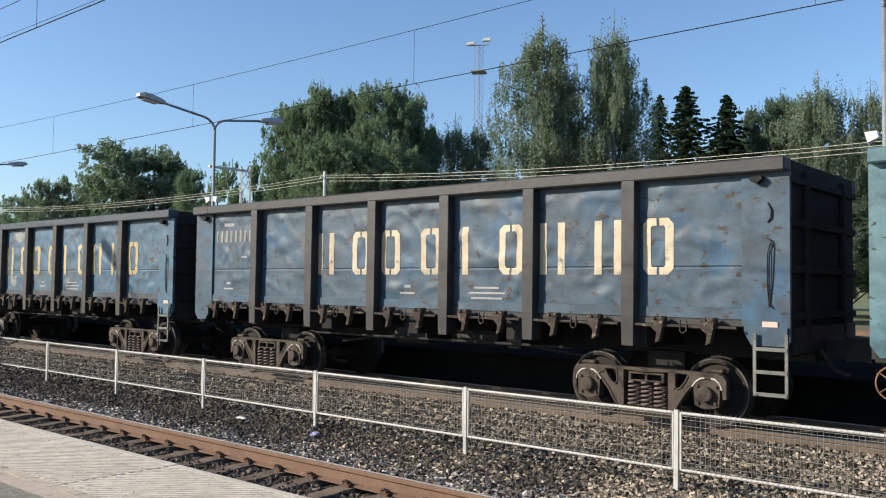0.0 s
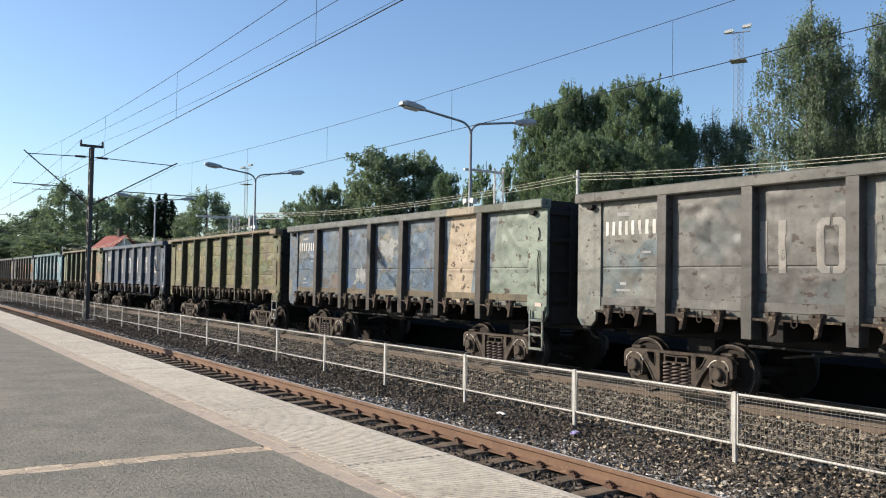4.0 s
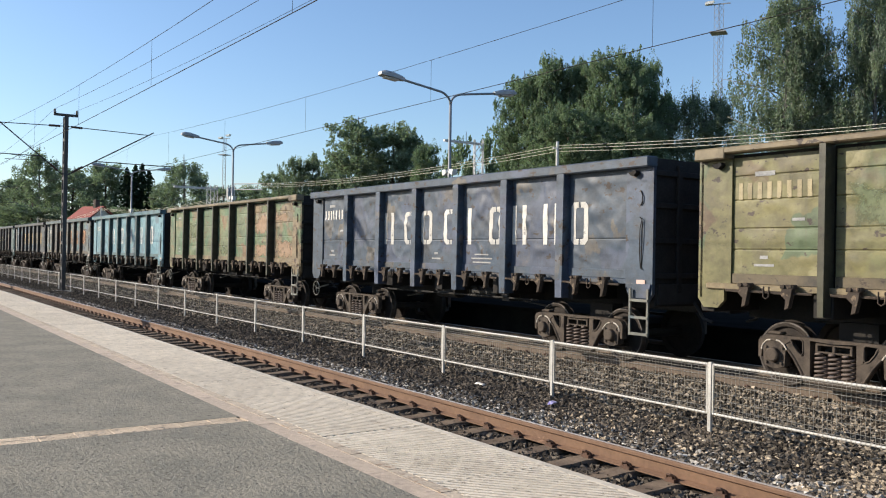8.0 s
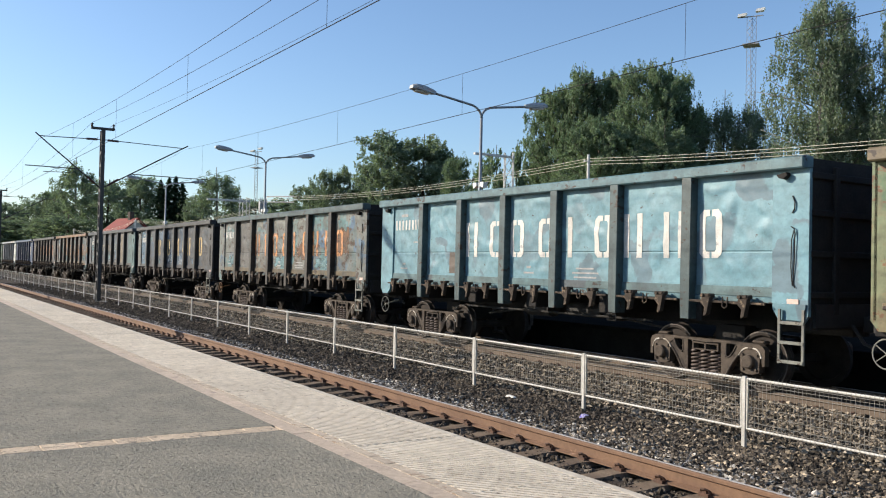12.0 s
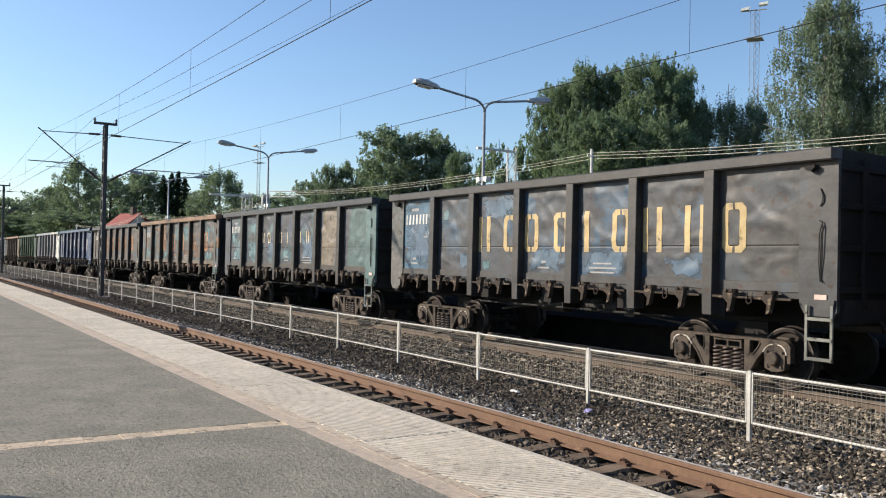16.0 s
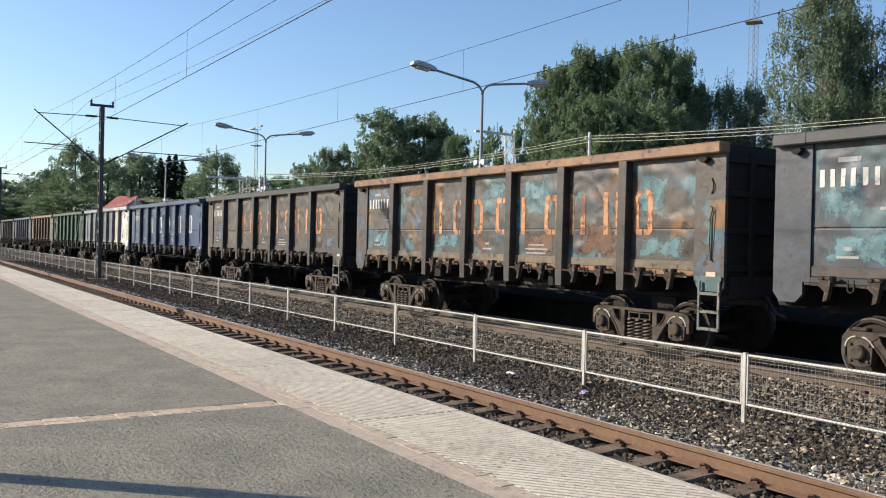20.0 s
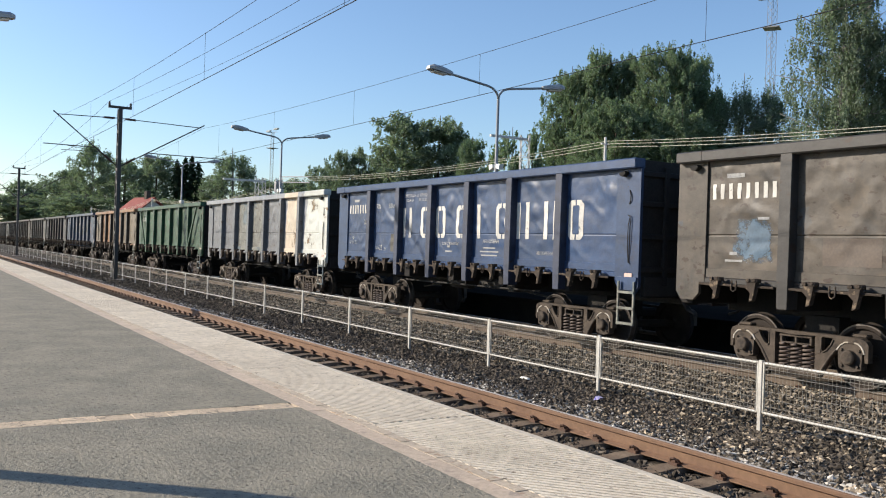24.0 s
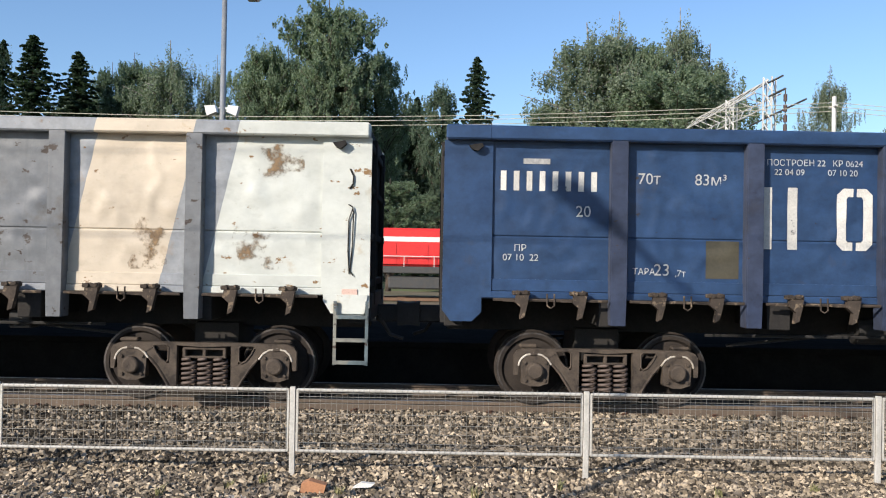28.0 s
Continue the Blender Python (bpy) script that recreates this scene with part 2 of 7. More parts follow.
DULL_HEAD = material("tarnished_rail_head", (0.46, 0.44, 0.42), (0.30, 0.27, 0.25), scale=3, rough=0.42)
CLIP = material("rail_clip", (0.10, 0.05, 0.03), (0.06, 0.035, 0.025), scale=12, rough=0.8)
GALV = material("galvanised_paint", (0.50, 0.485, 0.445), (0.39, 0.375, 0.335), scale=6, rough=0.5, bump=0.1, speck=(0.30, 0.225, 0.15), speck_at=0.68, speck_scale=11)
MESH = material("fence_wire", (0.26, 0.25, 0.225), (0.19, 0.18, 0.16), scale=8, rough=0.5, metal=0.3)
MAST = material("mast_steel", (0.040, 0.044, 0.047), (0.060, 0.056, 0.050), scale=5, rough=0.7, speck=(0.10, 0.065, 0.045), speck_at=0.70, speck_scale=8)
PALE_STEEL = material("pale_lattice_steel", (0.60, 0.60, 0.57), (0.48, 0.48, 0.46), scale=4, rough=0.55)
TOWER_STEEL = material("tower_steel", (0.30, 0.31, 0.32), (0.24, 0.235, 0.235), scale=3, rough=0.6)
LAMP_POLE = material("lamp_pole_steel", (0.23, 0.25, 0.27), (0.30, 0.31, 0.31), scale=4, rough=0.5, metal=0.4)
LAMP_HEAD = material("lamp_housing", (0.40, 0.41, 0.42), (0.30, 0.31, 0.32), scale=6, rough=0.45)
LAMP_GLASS = material("lamp_lens", (0.75, 0.75, 0.72), (0.65, 0.65, 0.62), scale=6, rough=0.2)
WIRE = material("wire", (0.018, 0.018, 0.018), (0.03, 0.028, 0.026), scale=4, spec=0.15, rough=0.8)
PALE_WIRE = material("pale_cable", (0.52, 0.50, 0.38), (0.42, 0.41, 0.32), scale=4, rough=0.6)
PORCELAIN = material("insulator", (0.07, 0.035, 0.025), (0.05, 0.03, 0.02), scale=9, rough=0.3)
# soot on underframe and hooks; on the end walls it stands in for shade
BLACK = material("soot_and_shade_black", (0.026, 0.025, 0.025), (0.036, 0.033, 0.030), scale=3, spec=0.12, rough=0.9, speck=(0.036, 0.029, 0.023), speck_at=0.68)
# pale tone that paints the shine of rubbed metal
BOGIE_RIM = material("rubbed_rim_highlight", (0.52, 0.48, 0.42), (0.30, 0.26, 0.21), scale=6, spec=0.2, rough=0.85, bump=0.3, bump_scale=40, mix=(0.42, 0.62))
BOGIE = material("dusty_cast_steel", (0.088, 0.069, 0.053), (0.044, 0.035, 0.028), scale=5, spec=0.3, rough=0.85, bump=0.3, bump_scale=40, speck=(0.030, 0.024, 0.020), speck_at=0.56, speck_scale=5)
PIPE = material("sooty_pipe", (0.033, 0.032, 0.031), (0.022, 0.021, 0.020), scale=4, spec=0.3, rough=0.7)
# rusty latch steel; the pale specks imitate sunlit tips of the jaws
GEAR = material("rusty_gear_lit_specks", (0.072, 0.057, 0.046), (0.040, 0.033, 0.028), scale=6, spec=0.12, rough=0.85, speck=(0.17, 0.13, 0.092), speck_at=0.565, speck_scale=11)
SPRING = material("coil_spring", (0.125, 0.092, 0.076), (0.065, 0.048, 0.040), scale=8, rough=0.7)
TYRE = material("wheel_tyre", (0.13, 0.115, 0.105), (0.05, 0.043, 0.037), scale=5, rough=0.45, metal=0.7)
WHEEL = material("wheel_disc", (0.036, 0.029, 0.024), (0.022, 0.018, 0.016), scale=5, spec=0.2, rough=0.85)
WHITE = material("white_lettering", (0.74, 0.73, 0.69), (0.62, 0.61, 0.58), scale=14, rough=0.6)
BIRCH_BARK = material("birch_bark", (0.26, 0.25, 0.23), (0.08, 0.072, 0.065), scale=3, rough=0.85, mix=(0.4, 0.6))
BARK = material("bark", (0.10, 0.075, 0.055), (0.06, 0.05, 0.04), scale=5, rough=0.95, bump=0.6)
# birch leaves; the same pale tone stands in for haze on distant crowns
LEAF_BIRCH_HAZE = leaf_material("birch_and_haze_leaves", (0.185, 0.218, 0.160), (0.128, 0.160, 0.116))
# blue is raised in this green to put some haze into it
LEAF_BROAD = leaf_material("broad_leaves", (0.165, 0.208, 0.138), (0.112, 0.152, 0.100))
LEAF_DARK = leaf_material("dark_leaves", (0.118, 0.156, 0.112), (0.080, 0.116, 0.082))
NEEDLES = leaf_material("spruce_needles", (0.040, 0.062, 0.038), (0.026, 0.044, 0.028))


# ---- mesh building ----
class Solid:
    """Gathers simple solids into one mesh."""

    def __init__(self):
        self.v, self.f, self.n = [], [], 0

    def add(self, verts, faces):
        verts = np.asarray(verts, float)
        self.v.append(verts)
        self.f.extend([tuple(i + self.n for i in f) for f in faces])
        self.n += len(verts)
        return self

    def box(self, x0, x1, y0, y1, z0, z1, c=0.0):
        if not c:
            v = [(x, y, z) for x in (x0, x1) for y in (y0, y1) for z in (z0, z1)]
            return self.add(v, [(0, 1, 3, 2), (4, 6, 7, 5), (0, 4, 5, 1), (2, 3, 7, 6), (0, 2, 6, 4), (1, 5, 7, 3)])
        lo, hi = np.array((x0, y0, z0)), np.array((x1, y1, z1))
        v, idx = [], {}
        for sx in (0, 1):
            for sy in (0, 1):
                for sz in (0, 1):
                    s = np.array((sx, sy, sz))
                    corner = np.where(s, hi, lo)
                    inward = np.where(s, -c, c)
                    for a in range(3):
                        p = corner + inward
                        p[a] = corner[a]
                        idx[(sx, sy, sz, a)] = len(v)
                        v.append(p)
        f = []
        for a in range(3):
            b, d = (a + 1) % 3, (a + 2) % 3
            for s in (0, 1):
                q = []
                for u, w in ((0, 0), (1, 0), (1, 1), (0, 1)):
                    k = [0, 0, 0]
                    k[a], k[b], k[d] = s, u, w
                    q.append(idx[(*k, a)])
                f.append(tuple(q if s else q[::-1]))
            for u in (0, 1):
                for w in (0, 1):
                    k0, k1 = [0, 0, 0], [0, 0, 0]
                    k0[a], k1[a] = 0, 1
                    k0[b] = k1[b] = u
                    k0[d] = k1[d] = w
                    f.append((idx[(*k0, b)], idx[(*k1, b)], idx[(*k1, d)], idx[(*k0, d)]))
        for sx in (0, 1):
            for sy in (0, 1):
                for sz in (0, 1):
                    f.append(tuple(idx[(sx, sy, sz, a)] for a in range(3)))
        return self.add(v, f)

    def prism(self, pts, y0, y1):
        """A polygon in x and z, drawn out along y."""
        k = len(pts)
        v = [(x, y0, z) for x, z in pts] + [(x, y1, z) for x, z in pts]
        f = [tuple(range(k)), tuple(range(2 * k - 1, k - 1, -1))]
        f += [(i, i + k, (i + 1) % k + k, (i + 1) % k) for i in range(k)]
        return self.add(v, f)

    def tube(self, path, r, sides=8, caps=True):
        """A round bar along a path; r is one radius or one for each point."""
        path = [Vector(p) for p in path]
        rs = r if isinstance(r, (list, tuple)) else [r] * len(path)
        v, f = [], []
        side = None
        for i, p in enumerate(path):
            d = (path[min(i + 1, len(path) - 1)] - path[max(i - 1, 0)]).normalized()
            if side is None or abs(side.dot(d)) > 0.95:
                side = d.orthogonal().normalized()
            side = (side - d * side.dot(d)).normalized()
            up = d.cross(side)
            for k in range(sides):
                a = 2 * math.pi * k / sides
                v.append(p + (side * math.cos(a) + up * math.sin(a)) * rs[i])
        for i in range(len(path) - 1):
            for k in range(sides):
                a, b = i * sides + k, i * sides + (k + 1) % sides
                f.append((a, b, b + sides, a + sides))
        if caps:
            f += [tuple(range(sides - 1, -1, -1)), tuple(range(len(v) - sides, len(v)))]
        return self.add([tuple(p) for p in v], f)

    def lathe(self, prof, sides=24, axis="y"):
        """A ring profile of (radius, along) turned about an axis through the origin."""
        v, f, k = [], [], len(prof)
        for s in range(sides):
            a = 2 * math.pi * s / sides
            for r, h in prof:
                p = (r * math.cos(a), h, r * math.sin(a)) if axis == "y" else (r * math.cos(a), r * math.sin(a), h)
                v.append(p)
        for s in range(sides):
            for i in range(k - 1):
                a, b = s * k + i, (s + 1) % sides * k + i
                f.append((a, a + 1, b + 1, b))
        return self.add(v, f)

    def move(self, m):
        allv = np.concatenate(self.v) if self.v else np.zeros((0, 3))
        a = np.array(m)
        self.v = [allv @ a[:3, :3].T + a[:3, 3]]
        return self

    def mesh(self, name, mat=None, smooth=False):
        me = bpy.data.meshes.new(name)
        me.from_pydata(np.concatenate(self.v).tolist(), [], self.f)
        bm = bmesh.new()
        bm.from_mesh(me)
        bmesh.ops.recalc_face_normals(bm, faces=bm.faces)
        bm.to_mesh(me)
        bm.free()
        me.materials.append(mat)
        if smooth:
            me.polygons.foreach_set("use_smooth", [True] * len(me.polygons))
        me.update()
        return me


def thing(name, label, category, group="", kind="", at=None):
    ob = tagged(new(name), label, category, group, kind)
    ob.empty_display_size = 0.2
    if at is not None:
        ob.matrix_basis = at
    return ob


def part(name, me, parent, mat=None, at=None, label=""):
    """One mesh as a part under a thing or part; mat sets this piece's own material on a shared mesh."""
    ob = new(name, me)
    ob.parent = parent
    if at is not None:
        ob.matrix_basis = at
    if mat is not None:
        ob.material_slots[0].link = "OBJECT"
        ob.material_slots[0].material = mat
    if label:
        ob["label"] = label
    return ob


def whole(name, me, label, category, group="", kind="", at=None):
    ob = tagged(new(name, me), label, category, group, kind)
    if at is not None:
        ob.matrix_basis = at
    return ob


def text_mesh(words, size, mat):
    cu = bpy.data.curves.new("lettering", "FONT")
    cu.body, cu.size, cu.extrude = words, size, 0.001
    ob = bpy.data.objects.new("lettering", cu)
    me = bpy.data.meshes.new_from_object(ob)
    bpy.data.objects.remove(ob)
    me.materials.clear()
    me.materials.append(mat)
    me.transform(Matrix.Rotation(radians(90), 4, "X"))
    return me


# ---- ground ----
def grid_mesh(name, x0, x1, y0, y1, nx, ny, height, mat):
    xs, ys = np.linspace(x0, x1, nx + 1), np.linspace(y0, y1, ny + 1)
    v = [(x, y, height(x, y)) for x in xs for y in ys]
    f = [(i * (ny + 1) + j, (i + 1) * (ny + 1) + j, (i + 1) * (ny + 1) + j + 1, i * (ny + 1) + j + 1) for i in range(nx) for j in range(ny)]
    me = bpy.data.meshes.new(name)
    me.from_pydata(v, [], f)
    me.materials.append(mat)
    me.polygons.foreach_set("use_smooth", [True] * len(me.polygons))
    return me


whole("ground", grid_mesh("ground", -1500, 1500, -1500, 1500, 40, 40, lambda x, y: -1.0, GRASS),
      "dry green meadow ground around the railway yard", "ground", kind="structure")
whole("yard_ground", grid_mesh("yard_ground", -420, 160, 15.2, 58, 60, 10, lambda x, y: -0.8 + 0.05 * noise.noise((x * 0.2, y * 0.2, 0)), EARTH),
      "bare brown earth of the railway yard", "ground", kind="structure")


def bed_height(x, y):
    h = BED + 0.03 * noise.noise((x * 1.3, y * 1.3, 2.0))
    if y < NEAR_CL + 0.7:
        h -= 0.01
    if 7.3 < y < 11.0:
        h -= 0.05 * math.sin((y - 7.3) / 3.7 * math.pi)
    if y > 10.9:
        h += 0.03 * min(1.0, (y - 10.9) / 0.6)
    return h


whole("ballast_bed", grid_mesh("ballast_bed", -420, 60, EDGE + 0.02, 15.5, 480, 24, bed_height, BALLAST_BED),
      "grey crushed-stone bed beneath the tracks", "ballast", kind="structure")


def scatter_stones(name, boxes, size, mat, label, sink=0.3):
    """Loose crushed stones as one mesh of rough, turned blocks."""
    rng = np.random.default_rng(7)
    base = np.array([(x, y, z) for x in (-1, 1) for y in (-1, 1) for z in (-1, 1)], float)
    quads = np.array([(0, 1, 3, 2), (4, 6, 7, 5), (0, 4, 5, 1), (2, 3, 7, 6), (0, 2, 6, 4), (1, 5, 7, 3)])
    pts = []
    for x0, x1, y0, y1, density in boxes:
        k = int((x1 - x0) * (y1 - y0) * density)
        p = np.stack([rng.uniform(x0, x1, k), rng.uniform(y0, y1, k)], 1)
        pts.append(p)
    p = np.concatenate(pts)
    k = len(p)
    z = np.array([bed_height(x, y) for x, y in p])
    q = rng.normal(size=(k, 4))
    q /= np.linalg.norm(q, axis=1)[:, None]
    w, x, y, zz = q.T
    rot = np.stack([1 - 2 * (y * y + zz * zz), 2 * (x * y - w * zz), 2 * (x * zz + w * y), 2 * (x * y + w * zz), 1 - 2 * (x * x + zz * zz),
                    2 * (y * zz - w * x), 2 * (x * zz - w * y), 2 * (y * zz + w * x), 1 - 2 * (x * x + y * y)], 1).reshape(k, 3, 3)
    s = rng.uniform(size[0], size[1], (k, 1, 1)) * rng.uniform(0.38, 1.45, (k, 1, 3))
    local = base[None] * (1 + rng.uniform(-0.55, 0.25, (k, 8, 3))) * s
    v = np.einsum("kij,knj->kni", rot, local)
    v[:, :, 0] += p[:, None, 0]
    v[:, :, 1] += p[:, None, 1]
    v[:, :, 2] += (z + size[0] * sink + rng.uniform(-0.01, 0.02, k))[:, None]
    f = (quads[None] + (np.arange(k) * 8)[:, None, None]).reshape(-1, 4)
    me = bpy.data.meshes.new(name)
    me.vertices.add(k * 8)
    me.vertices.foreach_set("co", v.reshape(-1))
    me.loops.add(len(f) * 4)
    me.loops.foreach_set("vertex_index", f.reshape(-1).astype(np.int32))
    me.polygons.add(len(f))
    me.polygons.foreach_set("loop_start", np.arange(0, len(f) * 4, 4, dtype=np.int32))
    me.polygons.foreach_set("use_smooth", np.zeros(len(f), dtype=bool))
    me.materials.append(mat)
    me.update(calc_edges=True)
    me.validate()
    return whole(name, me, label, "ballast stones", kind="stuff")


scatter_stones("ballast_stones", [(-13, -5, 6.6, 9.1, 1350), (-5, 6, 6.6, 9.1, 600), (-30, -13, 6.6, 9.1, 520), (-75, -30, 6.6, 9.1, 105), (-13, 6, 4.1, 6.33, 700), (-30, -13, 4.1, 6.33, 180)],
               (0.0125, 0.027), STONE, "dark grey crushed ballast stones beside the rail")
scatter_stones("pale_ballast_stones", [(-13, 6, 9.1, 11.95, 1050), (-30, -13, 9.1, 11.85, 420), (-75, -30, 9.1, 11.85, 95)],
               (0.013, 0.030), PALE_STONE, "pale brownish crushed ballast stones beyond the fence")
scatter_stones("grey_ballast_stones", [(-14, -1, 7.10, 7.50, 1100), (-14, -1, 7.45, 7.85, 380), (-30, -14, 7.05, 7.6, 420), (-70, -30, 7.0, 7.6, 90)], (0.012, 0.025), GREY_STONE, "pale grey crushed stones along the rail")
scatter_stones("earthy_ballast_stones", [(-5, 6, 6.7, 9.4, 1000), (-9, -5, 6.8, 9.1, 260), (-3.5, 6, 9.4, 11.95, 380)], (0.013, 0.028), EARTHY_STONE, "sandy brown crushed stones below the fence")

# dark sheet between the rails that paints the shade below the wagons
whole("oily_track_bed", grid_mesh("oily_track_bed", -420, 60, 12.22, 14.62, 200, 4, lambda x, y: BED + 0.005, SHADE_BED),
      "black ballast between the rails of the train's track, its shade painted in", "ballast", kind="structure")
island = thing("island_platform", "low island platform beyond the goods train", "platform", kind="structure")
part("platform_wall", Solid().box(-420, 60, 14.72, 15.0, -1.0, -0.1, 0.01).mesh("platform_wall", SHADE_WALL), island)
part("asphalt", Solid().box(-420, 60, 15.0, 20.4, -1.0, -0.004).mesh("asphalt", SHADE_ASPHALT), island)
part("edge_kerb", Solid().box(-420, 60, 14.68, 15.2, -0.1, 0.0, 0.01).mesh("edge_kerb", SHADE_WALL), island)

# ---- platform ----
platform = thing("platform", "low station platform of grey asphalt with a pale concrete edge", "platform", kind="structure")
s = Solid()
for x0, x1 in ((-420, -7.03), (-6.81, 60)):
    s.box(x0, x1, -14, INNER - 0.005, -0.9, 0.0)
part("asphalt", s.mesh("asphalt", ASPHALT), platform)
part("retaining_wall", Solid().box(-420, 60, EDGE - 0.35, EDGE - 0.03, -1.0, -0.13, 0.01).mesh("retaining_wall", CONCRETE), platform)
part("sub_base", Solid().box(-420, 60, INNER, EDGE - 0.36, -1.0, -0.14).box(-420, 60, INNER, INNER + 0.235, -0.13, -0.018).mesh("sub_base", MORTAR), platform)


# ---- tracks ----
def rail_profile(x0, x1, y, mats, top):
    prof = [(-0.075, -0.172), (0.075, -0.172), (0.075, -0.160), (0.012, -0.138), (0.010, -0.052), (0.036, -0.040),
            (0.036, -0.010), (0.028, -0.0015), (-0.028, -0.0015), (-0.036, -0.010), (-0.036, -0.040), (-0.010, -0.052), (-0.012, -0.138), (-0.075, -0.160)]
    k = len(prof)
    v = [(x, y + a, top + b) for x in (x0, x1) for a, b in prof]
    f = [tuple(range(k - 1, -1, -1)), tuple(range(k, 2 * k))] + [(i, (i + 1) % k, (i + 1) % k + k, i + k) for i in range(k)]
    return Solid().add(v, f).mesh("rail", mats)


def sleeper_mesh():
    s = Solid()
    ends = [(-1.27, -0.20), (-0.52, -0.20), (-0.40, -0.212), (0.40, -0.212), (0.52, -0.20), (1.27, -0.20)]
    v, f = [], []
    for y, z in ends:
        v += [(-0.14, y, -0.38), (0.14, y, -0.38), (0.10, y, z + 0.028), (-0.10, y, z + 0.028)]
    for i in range(len(ends) - 1):
        a = i * 4
        f += [(a + j, a + (j + 1) % 4, a + (j + 1) % 4 + 4, a + j + 4) for j in range(4)]
    f += [(3, 2, 1, 0), (20, 21, 22, 23)]
    return s.add(v, f).mesh("sleeper", SLEEPER)


def clip_mesh():
    s = Solid()
    path = [(-0.05, 0.06, 0.005), (-0.045, 0.10, 0.035), (-0.02, 0.125, 0.055), (0.015, 0.12, 0.06), (0.045, 0.095, 0.045), (0.05, 0.07, 0.02), (0.02, 0.05, 0.02)]
    s.tube([(x, -y, z) for x, y, z in path], 0.011, 6)
    s.box(-0.055, 0.055, -0.12, -0.04, -0.012, 0.018)
    s.prism([(-0.03, 0.0), (0.03, 0.0), (0.022, 0.045), (-0.022, 0.045)], -0.112, -0.085)
    return s.mesh("rail_clip", CLIP)


SLEEPER_ME, CLIP_ME = sleeper_mesh(), clip_mesh()
for label, cl, first, last, step in (("rusty near track with concrete sleepers", NEAR_CL, -86.05, 9, 0.55), ("rusty track that carries the goods train", TRAIN_CL, -45, 9, 0.60)):
    tr = thing("railway_track", label, "railway track", kind="structure")
    top = RAIL if cl == NEAR_CL else RAIL_T
    for side in (-0.762, 0.762):
        part("rail", rail_profile(-420, 60, cl + side, RUST_RAIL if cl == NEAR_CL else DULL_RAIL, top), tr)
        part("rail_head", Solid().box(-420, 60, cl + side - (0.006 if cl == NEAR_CL else 0.027), cl + side + 0.027, top - 0.001, top + 0.0025).mesh("rail_head", DULL_HEAD if cl == NEAR_CL else RAIL_HEAD), tr, label="worn shiny rail head")
    for i in range(int((last - first) / step)):
        x = first + i * step + 0.18
        part("sleeper", SLEEPER_ME, tr, at=pose(x, cl, top))
        for side in ((0.762,) if cl == NEAR_CL else (-0.762,) if -26 < x < 8 else ()):
            part("rail_clip", CLIP_ME, tr, at=pose(x, cl + side, top - 0.16))


# ---- fence between the tracks ----
def fence():
    ob = thing("fence", "low white steel fence with wire mesh panels between the tracks", "fence")
    pitch, top, low, foot = 2.865, 0.086, -0.515, -0.80
    post = Solid().box(-0.027, 0.027, -0.02, 0.02, foot, top + 0.02, 0.004).mesh("post", GALV)
    rail_up = Solid().tube([(0.045, 0, top - 0.01), (pitch - 0.045, 0, top - 0.01)], 0.0165, 8).mesh("top_rail", GALV)
    rail_low = Solid().tube([(0.045, 0, low), (pitch - 0.045, 0, low)], 0.0155, 8).mesh("bottom_rail", GALV)
    upright = Solid().box(-0.01, 0.01, -0.012, 0.012, low, top).mesh("panel_side", GALV)
    s = Solid()
    n = 52
    for i in range(n + 1):
        x = 0.06 + (pitch - 0.12) * i / n
        s.box(x - 0.0014, x + 0.0014, -0.0205, -0.0178, low - 0.014, top + 0.026)
    for z in (-0.48, -0.43, -0.34, -0.25, -0.15, -0.05, 0.015, 0.05):
        s.box(0.05, pitch - 0.05, -0.0178, -0.0146, z - 0.0021, z + 0.0021)
    net = s.mesh("wire_mesh", MESH)
    x0 = -12.81
    for k in range(-52, 9):
        x = x0 + k * pitch
        part("post", post, ob, at=pose(x, FENCE_Y, 0, 0, random.uniform(-0.4, 0.4), 0))
        for name, me in (("top_rail", rail_up), ("bottom_rail", rail_low), ("wire_mesh", net)):
            part(name, me, ob, at=pose(x, FENCE_Y, 0))
        for dx in (0.045, pitch - 0.045):
            part("panel_side", upright, ob, at=pose(x + dx, FENCE_Y, 0))
    return ob


fence()


